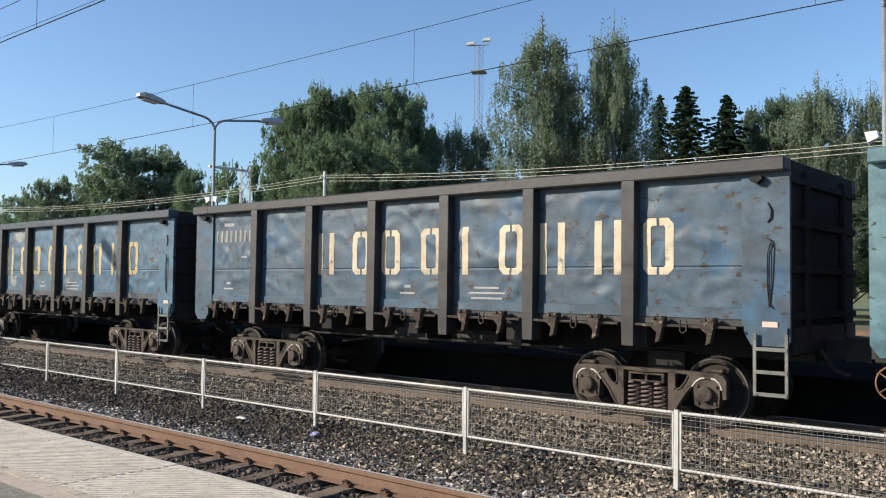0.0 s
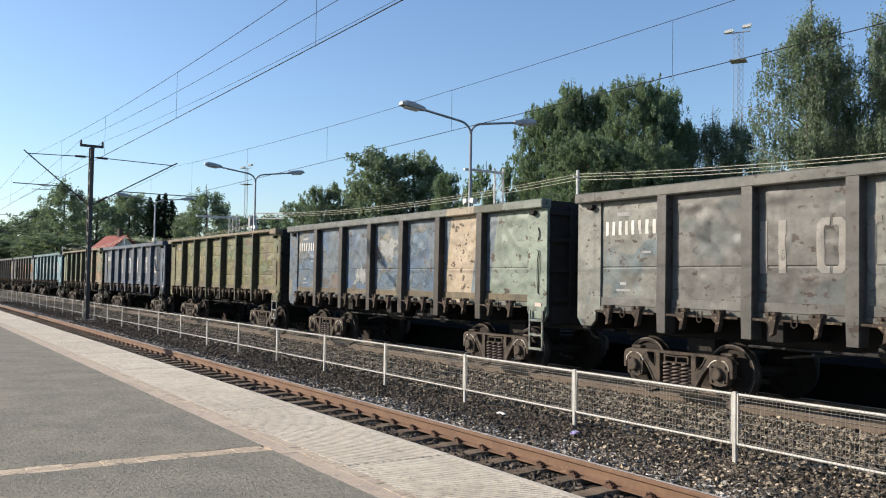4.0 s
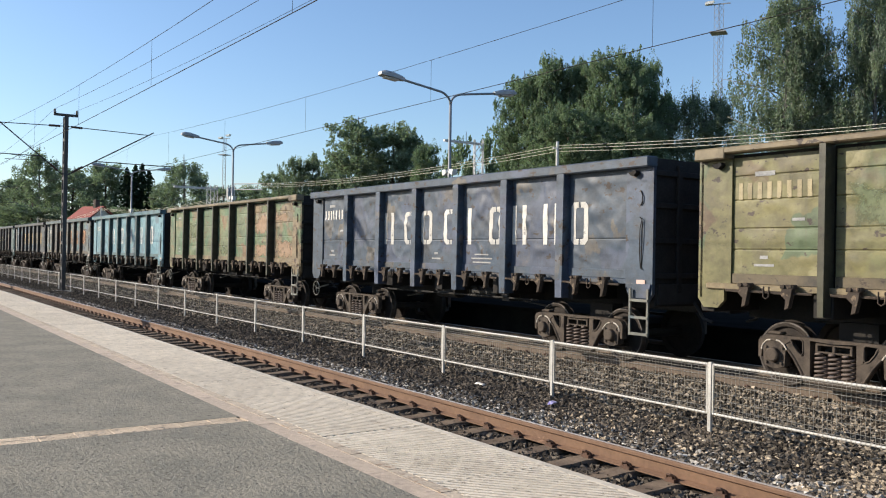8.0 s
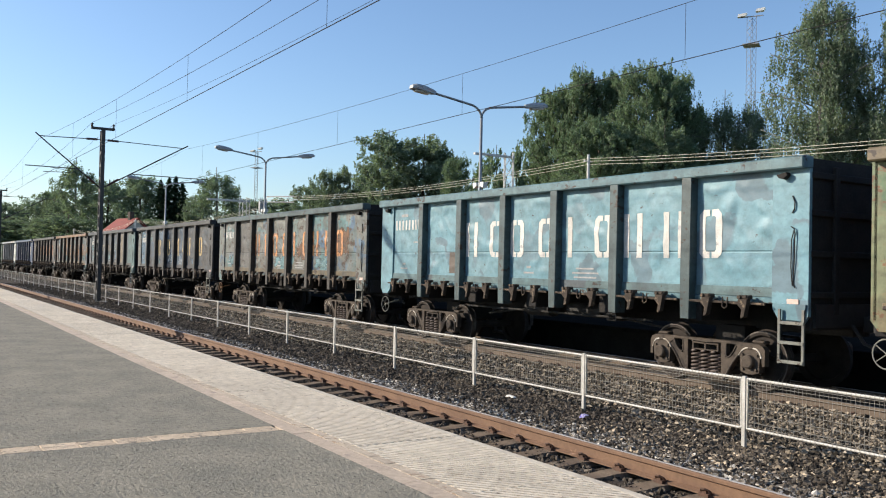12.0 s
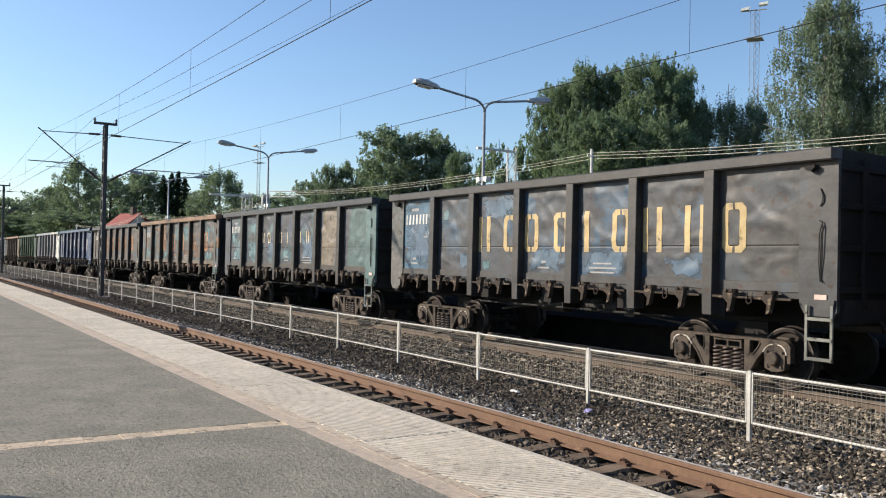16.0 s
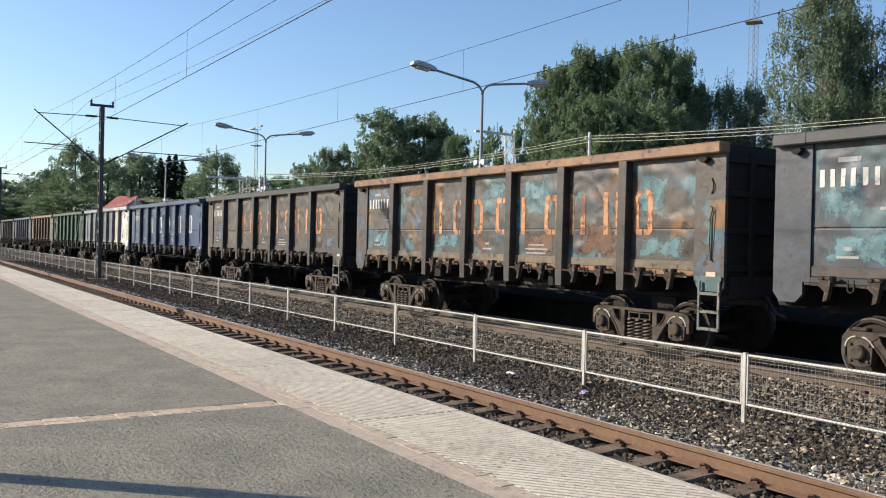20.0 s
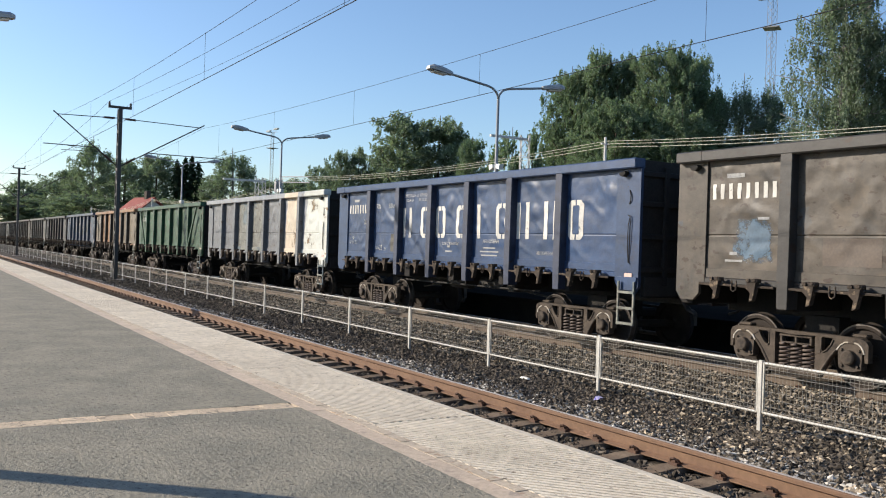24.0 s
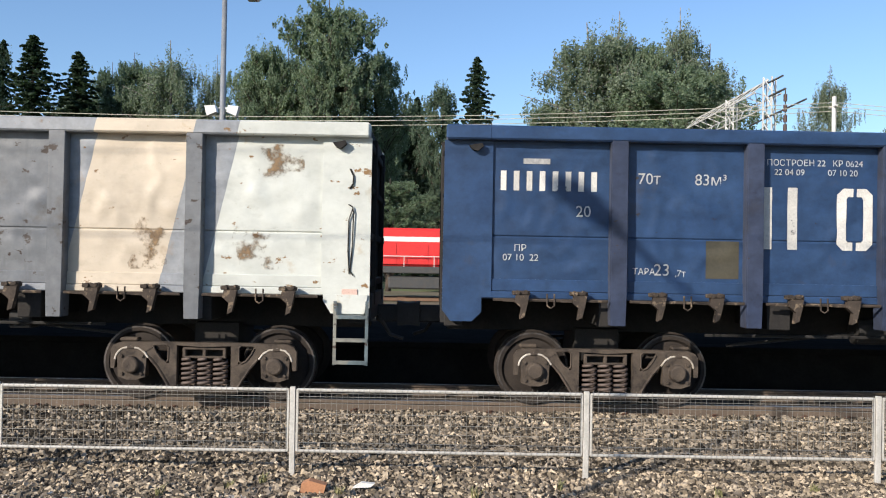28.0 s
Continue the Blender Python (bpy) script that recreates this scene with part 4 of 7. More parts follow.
    for a in range(3):
        t = a * 2.1
        ring.box(0.2 * math.cos(t) - 0.03, 0.2 * math.cos(t) + 0.03, -0.868, -0.845, 0.2 * math.sin(t) - 0.03, 0.2 * math.sin(t) + 0.03)
    d["tyre"] = ring.mesh("tyre", TYRE)
    # hand wheel of the parking brake
    s = Solid().tube([(0.2 * math.cos(a), 0, 0.2 * math.sin(a)) for a in np.linspace(0, 2 * math.pi, 25)], 0.011, 6, False)
    for k in range(5):
        a = k * 2 * math.pi / 5
        s.tube([(0, 0, 0), (0.2 * math.cos(a), 0, 0.2 * math.sin(a))], 0.008, 5)
    s.tube([(0, 0, 0), (0, 0.4, 0.1)], 0.02, 6)
    d["brake_wheel"] = s.mesh("brake_wheel", None)
    return d


# markings in place of painted names and numbers: plain shapes as quads of (x, z) corners
def bar(x0, x1, z0, z1):
    return [(x0, z0), (x1, z0), (x1, z1), (x0, z1)]


BAR = [bar(-0.065, 0.065, 0.0, 0.79)]
TWIN = [bar(-0.225, -0.10, 0.0, 0.79), bar(0.10, 0.225, 0.0, 0.79)]
RING = []
for sg in (-1, 1):
    for quad in ([(0.022, 0.0), (0.15, 0.0), (0.135, 0.105), (0.022, 0.105)], [(0.15, 0.0), (0.23, 0.08), (0.11, 0.135), (0.085, 0.105)],
                 [(0.23, 0.08), (0.23, 0.71), (0.11, 0.655), (0.11, 0.135)], [(0.23, 0.71), (0.15, 0.79), (0.085, 0.685), (0.11, 0.655)],
                 [(0.15, 0.79), (0.022, 0.79), (0.022, 0.685), (0.135, 0.685)]):
        RING.append([(sg * x, z) for x, z in quad][::sg])
DIGIT = [bar(-0.036, 0.036, 0.0, 0.25)]
SMALL_BARS = [bar(-w / 2, w / 2, -0.085 * j, -0.085 * j + 0.03) for j, w in enumerate((0.5, 0.74, 0.64, 0.5))]
TWO_BARS = [bar(0.1, 0.24, 0.02, 0.07), bar(0.0, 0.34, -0.09, -0.055)]
HEAD_BARS = [bar(0.0, 0.34, 0.0, 0.07)]


def painted(quads, seed, seams, dx, low, size, lift=0.0125):
    """A painted shape that lies on the side sheet and follows its dents."""
    v, f = [], []
    for a, b, c, d in quads:
        a, b, c, d = (np.array((dx + p[0] * size, low + p[1] * size)) for p in (a, b, c, d))
        nu = max(1, int(np.linalg.norm(b - a) / 0.05) + 1)
        nw = max(1, int(np.linalg.norm(d - a) / 0.05) + 1)
        first = len(v)
        for i in range(nu + 1):
            for j in range(nw + 1):
                p = (a * (nu - i) + b * i) / nu * (nw - j) / nw + (d * (nu - i) + c * i) / nu * j / nw
                v.append((p[0], -panel_depth(seed, seams, p[0], p[1]) - lift, p[1]))
        f += [(first + i * (nw + 1) + j, first + (i + 1) * (nw + 1) + j, first + (i + 1) * (nw + 1) + j + 1, first + i * (nw + 1) + j + 1) for i in range(nu) for j in range(nw)]
    me = bpy.data.meshes.new("marking")
    me.from_pydata(v, [], f)
    bm = bmesh.new()
    bm.from_mesh(me)
    bmesh.ops.remove_doubles(bm, verts=bm.verts, dist=0.002)
    bm.to_mesh(me)
    bm.free()
    me.materials.append(None)
    me.polygons.foreach_set("use_smooth", [True] * len(me.polygons))
    return me


DIM = material("worn_small_lettering", (0.34, 0.34, 0.33), (0.22, 0.22, 0.22), scale=20, rough=0.7)
WM = wagon_meshes()
WHEELSETS = []


COATS = {}


def paint(name, a, b, stain=None, stain_at=0.60, wear=0.8, band=None, blocks=(), tone=0.36, mix=(0.36, 0.64), chips=(0.035, 0.022, 0.016), chip_at=0.67, rough=0.51, scuff=0.7):
    """Old wagon paint: two tones in large soft patches, stains, repainted squares, small knocks and dark runs."""
    COATS[name] = (a, b, stain, stain_at, tone)

    def dim(c):
        return tuple(x * tone * 0.93 for x in c)
    return material(name, dim(a), dim(b), scale=0.8, rough=rough, bump=0.15, bump_scale=14, speck=dim(stain) if stain else None, speck_at=stain_at - 0.06, speck_scale=1.7, speck_soft=0.16,
                    streak=wear, mix=mix, vary=0.10, band=[(*b[:3], dim(b[3])) for b in (band if isinstance(band, list) else [band])] if band else None, blocks=[(dim(c), share, size) for c, share, size in blocks], chips=(chips, chip_at - 0.07, 5.2), dusty=0.07, spec=0.35, scuff=scuff)


SOOT, TEAL = (0.13, 0.12, 0.115), (0.22, 0.46, 0.48)
PAINTS = {}
PAINTS["dark_blue"] = paint("dark_blue_paint", (0.095, 0.195, 0.285), (0.15, 0.235, 0.31), SOOT, 0.63, tone=0.37, blocks=(((0.09, 0.22, 0.36), 0.06, 1.4),))
PAINTS["navy"] = paint("navy_paint", (0.034, 0.084, 0.205), (0.047, 0.104, 0.232), (0.09, 0.10, 0.14), 0.74, tone=0.56, wear=0.3, blocks=(((0.10, 0.085, 0.08), -0.20, 1.6),), chip_at=0.76, rough=0.40, scuff=0.4)
PAINTS["grey_navy"] = paint("grey_navy_paint", (0.110, 0.174, 0.262), (0.150, 0.218, 0.305), (0.14, 0.155, 0.18), 0.60, blocks=(((0.17, 0.22, 0.34), 0.15, 1.3), ((0.36, 0.30, 0.22), -0.09, 2.2)))
PAINTS["blue"] = paint("blue_paint", (0.105, 0.285, 0.45), (0.15, 0.32, 0.46), (0.13, 0.22, 0.31), 0.62, tone=0.40, blocks=(((0.19, 0.17, 0.155), -0.10, 1.5),))
PAINTS["sky"] = paint("sky_blue_paint", (0.235, 0.50, 0.60), (0.285, 0.53, 0.61), (0.24, 0.35, 0.39), 0.70, tone=0.50, wear=0.4, blocks=(((0.20, 0.33, 0.40), 0.04, 1.6),), chip_at=0.73, scuff=0.4)
PAINTS["teal"] = paint("teal_paint", (0.20, 0.45, 0.53), (0.29, 0.50, 0.54), (0.26, 0.25, 0.23), 0.66)
PAINTS["grey"] = paint("soot_grey_paint", (0.27, 0.265, 0.245), (0.35, 0.34, 0.31), (0.17, 0.155, 0.14), 0.58, tone=0.38, blocks=(((0.20, 0.23, 0.22), 0.14, 1.5),))
PAINTS["dark_grey"] = paint("dark_grey_paint", (0.145, 0.145, 0.148), (0.19, 0.185, 0.18), (0.11, 0.10, 0.09), 0.58, tone=0.31, blocks=(((0.15, 0.18, 0.21), 0.15, 1.4),))
PAINTS["slate"] = paint("slate_paint", (0.150, 0.180, 0.222), (0.190, 0.215, 0.250), (0.15, 0.14, 0.13), 0.60, tone=0.275, blocks=(((0.17, 0.225, 0.33), 0.14, 1.3), ((0.24, 0.44, 0.48), 0.07, 1.9)), chip_at=0.70)
PAINTS["pale_grey"] = paint("pale_grey_paint", (0.38, 0.40, 0.355), (0.46, 0.455, 0.39), (0.25, 0.24, 0.20), 0.60, tone=0.40, blocks=(((0.22, 0.30, 0.33), 0.08, 1.7),))
PAINTS["olive"] = paint("olive_paint", (0.45, 0.40, 0.165), (0.37, 0.36, 0.15), (0.29, 0.25, 0.14), 0.58, wear=0.5, blocks=(((0.23, 0.32, 0.16), 0.12, 1.5), ((0.33, 0.22, 0.12), 0.02, 1.2), ((0.62, 0.56, 0.30), -0.08, 2.6)))
PAINTS["dark_olive"] = paint("dark_olive_paint", (0.25, 0.24, 0.13), (0.19, 0.195, 0.11), (0.12, 0.12, 0.085), 0.6)
PAINTS["olive_rust"] = paint("rusty_green_paint", (0.27, 0.40, 0.21), (0.48, 0.36, 0.20), None, mix=(0.46, 0.54), wear=0.5, blocks=(((0.47, 0.36, 0.21), 0.04, 1.6),), tone=0.40, chip_at=0.66, chips=(0.07, 0.04, 0.025))
PAINTS["green"] = paint("green_paint", (0.29, 0.41, 0.22), (0.40, 0.43, 0.23), (0.40, 0.27, 0.14), 0.66, tone=0.40, wear=0.4, blocks=(((0.20, 0.38, 0.20), 0.18, 1.5), ((0.46, 0.29, 0.15), 0.0, 1.9)), chip_at=0.67, chips=(0.15, 0.075, 0.035))
PAINTS["rust_tan"] = paint("rust_tan_paint", (0.50, 0.38, 0.22), (0.42, 0.33, 0.18), (0.22, 0.16, 0.11), 0.63, tone=0.42)
PAINTS["pine"] = paint("pine_green_paint", (0.06, 0.20, 0.10), (0.085, 0.24, 0.125), (0.07, 0.085, 0.05), 0.70, tone=0.34)
PAINTS["brown"] = paint("brown_paint", (0.225, 0.188, 0.150), (0.275, 0.228, 0.18), (0.15, 0.14, 0.13), 0.60, tone=0.285, blocks=(((0.30, 0.24, 0.18), 0.08, 1.7), ((0.14, 0.24, 0.36), -0.12, 2.6)))
PAINTS["rust_teal"] = paint("rust_over_slate_paint", (0.21, 0.22, 0.235), (0.30, 0.255, 0.205), (0.44, 0.25, 0.13), 0.60, tone=0.255, blocks=(((0.28, 0.58, 0.62), 0.02, 1.7), ((0.22, 0.42, 0.62), -0.06, 2.4), ((0.74, 0.38, 0.15), 0.0, 2.0)), chip_at=0.66)
PAINTS["grey_teal"] = paint("grey_over_teal_paint", (0.31, 0.35, 0.33), (0.37, 0.37, 0.31), (0.34, 0.26, 0.18), 0.62, tone=0.38, blocks=((TEAL, 0.10, 1.5), ((0.16, 0.32, 0.50), -0.04, 2.1)), chip_at=0.63, chips=(0.05, 0.026, 0.015))
PAINTS["teal_grey"] = paint("teal_grey_paint", (0.18, 0.350, 0.385), (0.24, 0.385, 0.40), (0.21, 0.24, 0.24), 0.64, tone=0.38, wear=0.5, blocks=(((0.19, 0.245, 0.28), 0.04, 1.4),), chip_at=0.71)
PAINTS["white"] = paint("white_paint", (0.74, 0.77, 0.73), (0.66, 0.69, 0.66), (0.50, 0.34, 0.16), 0.70, tone=0.66, wear=0.2, chips=(0.17, 0.10, 0.045), chip_at=0.715, scuff=0.22)
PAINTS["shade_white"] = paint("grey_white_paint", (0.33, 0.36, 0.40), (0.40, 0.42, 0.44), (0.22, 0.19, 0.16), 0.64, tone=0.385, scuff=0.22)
PAINTS["slant_cream"] = paint("grey_and_cream_paint", (0.33, 0.36, 0.40), (0.40, 0.42, 0.44), (0.44, 0.30, 0.18), 0.68, band=(-0.62, 0.62, -0.23, (0.80, 0.69, 0.54)), tone=0.66, wear=0.3, chips=(0.16, 0.085, 0.03), chip_at=0.71, scuff=0.22)
PAINTS["slant_white"] = paint("grey_and_white_paint", (0.33, 0.36, 0.40), (0.40, 0.42, 0.44), (0.52, 0.34, 0.14), 0.68, band=(-0.55, 3.0, -0.23, (0.78, 0.81, 0.75)), tone=0.66, wear=0.3, chips=(0.19, 0.11, 0.045), chip_at=0.695, scuff=0.22)
PAINTS["slant_beige"] = paint("blue_and_cream_paint", (0.25, 0.33, 0.40), (0.30, 0.37, 0.40), (0.40, 0.30, 0.20), 0.70, band=(-0.60, 0.50, -0.16, (0.88, 0.70, 0.49)), tone=0.44, wear=0.2, chips=(0.06, 0.035, 0.02), chip_at=0.66)
PAINTS["slant_mint"] = paint("blue_and_mint_paint", (0.25, 0.33, 0.42), (0.29, 0.37, 0.42), (0.26, 0.24, 0.19), 0.64, band=(-0.50, 3.0, -0.16, (0.46, 0.56, 0.45)), tone=0.42, wear=0.4, chips=(0.045, 0.03, 0.02), chip_at=0.66)
PAINTS["banded_white"] = paint("white_banded_rail_paint", (0.33, 0.36, 0.40), (0.40, 0.42, 0.44), (0.52, 0.34, 0.14), 0.70, band=[(2.81, 4.05, -0.23, (0.80, 0.69, 0.54)), (4.60, 9.0, -0.23, (0.78, 0.81, 0.75))], tone=0.66, wear=0.2, chips=(0.19, 0.11, 0.045), chip_at=0.72, scuff=0.22)
PAINTS["banded_pale"] = paint("cream_banded_rail_paint", (0.30, 0.33, 0.30), (0.36, 0.37, 0.32), (0.25, 0.24, 0.20), 0.62, band=[(2.83, 3.93, -0.16, (0.80, 0.66, 0.46)), (3.93, 5.0, -0.16, (0.20, 0.22, 0.15)), (5.0, 9.0, -0.16, (0.40, 0.46, 0.38))], tone=0.40, wear=0.3)
PAINTS["slant_tan"] = paint("slate_and_tan_paint", (0.19, 0.24, 0.29), (0.24, 0.28, 0.31), (0.24, 0.20, 0.155), 0.64, band=(-0.62, 0.46, -0.17, (0.48, 0.40, 0.29)), tone=0.36, chips=(0.05, 0.036, 0.026), chip_at=0.67)
PAINTS["slant_teal"] = paint("slate_and_teal_paint", (0.20, 0.22, 0.27), (0.24, 0.27, 0.30), (0.22, 0.25, 0.25), 0.66, band=(-0.42, 3.0, -0.13, (0.225, 0.40, 0.40)), tone=0.34, wear=0.5, chips=(0.05, 0.04, 0.035), chip_at=0.70)
PAINTS["sooty_brown"] = paint("sooty_brown_paint", (0.178, 0.160, 0.140), (0.215, 0.188, 0.160), (0.13, 0.125, 0.12), 0.58, tone=0.27, blocks=(((0.22, 0.185, 0.15), 0.08, 1.7),))
PAINTS["tan"] = paint("tan_paint", (0.38, 0.29, 0.19), (0.32, 0.25, 0.165), (0.18, 0.15, 0.11), 0.62, tone=0.42)
PAINTS["orange"] = paint("orange_rust_paint", (0.50, 0.26, 0.115), (0.42, 0.22, 0.105), (0.26, 0.17, 0.12), 0.64, tone=0.52)
PAINTS["steel_blue"] = paint("patched_blue_paint", (0.19, 0.285, 0.38), (0.27, 0.345, 0.40), (0.26, 0.28, 0.30), 0.62, tone=0.37, blocks=(((0.43, 0.40, 0.31), 0.0, 1.7), ((0.15, 0.28, 0.46), 0.08, 2.0), ((0.22, 0.19, 0.17), -0.06, 2.4)), chip_at=0.67)
PAINTS["blue_black"] = paint("sooty_blue_paint", (0.145, 0.175, 0.21), (0.185, 0.20, 0.22), (0.14, 0.125, 0.115), 0.58, tone=0.32, blocks=(((0.13, 0.26, 0.40), 0.10, 1.4),))
PAINTS["dirt"] = paint("rusty_dirt_paint", (0.36, 0.28, 0.155), (0.28, 0.215, 0.125), (0.13, 0.11, 0.09), 0.58)


PAINTS["navy_post"] = paint("dusty_navy_paint", (0.060, 0.085, 0.165), (0.080, 0.105, 0.185), (0.07, 0.07, 0.09), 0.64, tone=0.42, wear=0.5, chip_at=0.72)
FRAMES = {}


def frame_coat(key):
    """The same paint as it looks on posts and rails: sootier and rust-brown at the edges."""
    if key in ("navy", "navy_post", "white", "shade_white", "orange", "pine", "rust_tan", "teal", "grey_navy", "banded_white", "banded_pale"):
        return PAINTS[key]
    if key not in FRAMES:
        a, b, stain, at, tone = COATS[PAINTS[key].name]
        soot = (0.13, 0.11, 0.095)
        mixed = [tuple(0.70 * x + 0.30 * y for x, y in zip(c, soot)) for c in (a, b)]
        FRAMES[key] = paint(PAINTS[key].name + "_on_posts", mixed[0], mixed[1], (0.20, 0.13, 0.08), 0.66, tone=tone * 0.74)
    return FRAMES[key]


def peel(m, at, size, soft=0.05, fray=0.0):
    """Lets a thin coat be missing where it has flaked off; fray: how much more so along its edges."""
    t = m.node_tree
    n, l = t.nodes, t.links
    k, r = n.new("ShaderNodeTexNoise"), n.new("ShaderNodeMapRange")
    k.inputs["Scale"].default_value, k.inputs["Detail"].default_value, k.inputs["Roughness"].default_value = size, 10.0, 0.68
    co = n.new("ShaderNodeTexCoord")
    l.new(co.outputs["Object"], k.inputs["Vector"])
    gone = k.outputs["Fac"]
    if fray:
        sep = n.new("ShaderNodeSeparateXYZ")
        l.new(co.outputs["Generated"], sep.inputs[0])
        sides = []
        for axis in ("X", "Z"):
            out = n.new("ShaderNodeMath")
            out.operation = "SUBTRACT"
            out.inputs[1].default_value = 0.5
            l.new(sep.outputs[axis], out.inputs[0])
            size_of = n.new("ShaderNodeMath")
            size_of.operation = "ABSOLUTE"
            l.new(out.outputs[0], size_of.inputs[0])
            sides.append(size_of.outputs[0])
        far = n.new("ShaderNodeMath")
        far.operation = "MAXIMUM"
        l.new(sides[0], far.inputs[0])
        l.new(sides[1], far.inputs[1])
        edge = n.new("ShaderNodeMapRange")
        edge.inputs["From Min"].default_value, edge.inputs["From Max"].default_value, edge.inputs["To Max"].default_value = 0.22, 0.5, fray
        l.new(far.outputs[0], edge.inputs["Value"])
        add = n.new("ShaderNodeMath")
        l.new(gone, add.inputs[0])
        l.new(edge.outputs[0], add.inputs[1])
        gone = add.outputs[0]
    r.inputs["From Min"].default_value, r.inputs["From Max"].default_value = at, at + soft
    l.new(gone, r.inputs["Value"])
    bare, mx = n.new("ShaderNodeBsdfTransparent"), n.new("ShaderNodeMixShader")
    l.new(r.outputs[0], mx.inputs[0])
    l.new(n["Principled BSDF"].outputs[0], mx.inputs[1])
    l.new(bare.outputs[0], mx.inputs[2])
    l.new(mx.outputs[0], n["Material Output"].inputs["Surface"])
    return m


def mark_paint(name, a, b, worn, at=0.60, worn_at=0.60):
    """Stencil paint that has partly gone."""
    return peel(material(name, a, b, scale=6, rough=0.65, speck=worn, speck_at=worn_at, speck_scale=4.0, speck_soft=0.10, streak=0.7, vary=0.15), at, 3.2)


PATCHES = {
    "cyan": peel(material("cyan_patch", (0.072, 0.160, 0.182), (0.092, 0.185, 0.200), scale=3, rough=0.6, streak=0.4, scuff=0.6), 0.50, 2.2, 0.12, 0.16),
    "azure": peel(material("azure_patch", (0.050, 0.095, 0.145), (0.066, 0.115, 0.165), scale=3, rough=0.6, streak=0.4, scuff=0.5), 0.54, 2.2, 0.10, 0.16),
    "rust": peel(material("rust_patch", (0.150, 0.078, 0.040), (0.105, 0.058, 0.034), scale=3, rough=0.75, streak=0.4, scuff=0.5), 0.53, 2.4, 0.12, 0.18),
    "tan": peel(material("tan_patch", (0.270, 0.172, 0.100), (0.215, 0.142, 0.085), scale=4, rough=0.7, speck=(0.06, 0.035, 0.02), speck_at=0.60, speck_scale=6), 0.57, 2.6, 0.06, 0.12),
    "brown": material("brown_patch", (0.105, 0.080, 0.062), (0.085, 0.068, 0.056), scale=3, rough=0.7, streak=0.4),
    "olive": material("olive_patch", (0.062, 0.055, 0.034), (0.050, 0.046, 0.032), scale=3, rough=0.6, streak=0.4),
    "pale": peel(material("pale_patch", (0.215, 0.225, 0.215), (0.17, 0.18, 0.18), scale=4, rough=0.65, streak=0.4, scuff=0.5), 0.53, 2.4, 0.10, 0.16),
    "stain": peel(material("rust_stain", (0.24, 0.155, 0.075), (0.13, 0.085, 0.050), scale=5, rough=0.75), 0.385, 4.5, 0.16, 0.10),
    "moss": peel(material("moss_patch", (0.088, 0.118, 0.054), (0.104, 0.122, 0.054), scale=3, rough=0.65, streak=0.4, scuff=0.5), 0.52, 2.0, 0.16, 0.20),
}


MARKS = {
    "cream": mark_paint("cream_stencil", (0.52, 0.44, 0.30), (0.42, 0.34, 0.23), (0.22, 0.20, 0.18)),
    "white": mark_paint("white_stencil", (0.56, 0.54, 0.49), (0.47, 0.46, 0.43), (0.26, 0.27, 0.30)),
    "orange": mark_paint("orange_stencil", (0.52, 0.235, 0.080), (0.36, 0.15, 0.060), (0.13, 0.055, 0.028), 0.58, 0.50),
    "yellow": mark_paint("yellow_stencil", (0.50, 0.37, 0.165), (0.40, 0.29, 0.14), (0.19, 0.17, 0.14)),
    "faded_cream": mark_paint("faded_cream_stencil", (0.34, 0.285, 0.165), (0.26, 0.215, 0.12), (0.17, 0.145, 0.07)),
    "faded": mark_paint("faded_stencil", (0.22, 0.205, 0.18), (0.17, 0.16, 0.145), (0.12, 0.12, 0.115)),
}


def bogie(parent, x):
    b = part("bogie", WM["bolster"], parent, at=pose(x, 0, -DROP))
    for sg in (1, -1):
        turn = pose(0, 0, 0, 0, 0, 0 if sg > 0 else 180)
        part("side_frame", WM["side_frame"], b, at=turn)
        if sg > 0:
            for side in (1, -1):
                part("frame_rim", WM["frame_rim"], b, at=Matrix.Diagonal((side, 1, 1, 1)))
        for ax in (-0.925, 0.925):
            part("axle_box", WM["axle_box"], b, at=turn @ pose(ax, -1.22, 0.475))
        if sg > 0:
            for sx in (-0.205, 0.0, 0.205):
                part("spring", WM["spring"], b, at=pose(sx, -1.08, 0))
    for ax in (-0.925, 0.925):
        w = part("wheelset", WM["wheelset"], b)
        w.matrix_parent_inverse = Matrix.Translation((ax, 0, 0))
        w.matrix_basis = pose(0, 0, 0.475)
        part_tyre = new("tyre", WM["tyre"])
        part_tyre.parent = parent
        part_tyre.matrix_parent_inverse = Matrix.Translation((x + ax, 0, -DROP))
        part_tyre.matrix_basis = pose(0, 0, 0.475)
        WHEELSETS.extend((w, part_tyre))
    return b


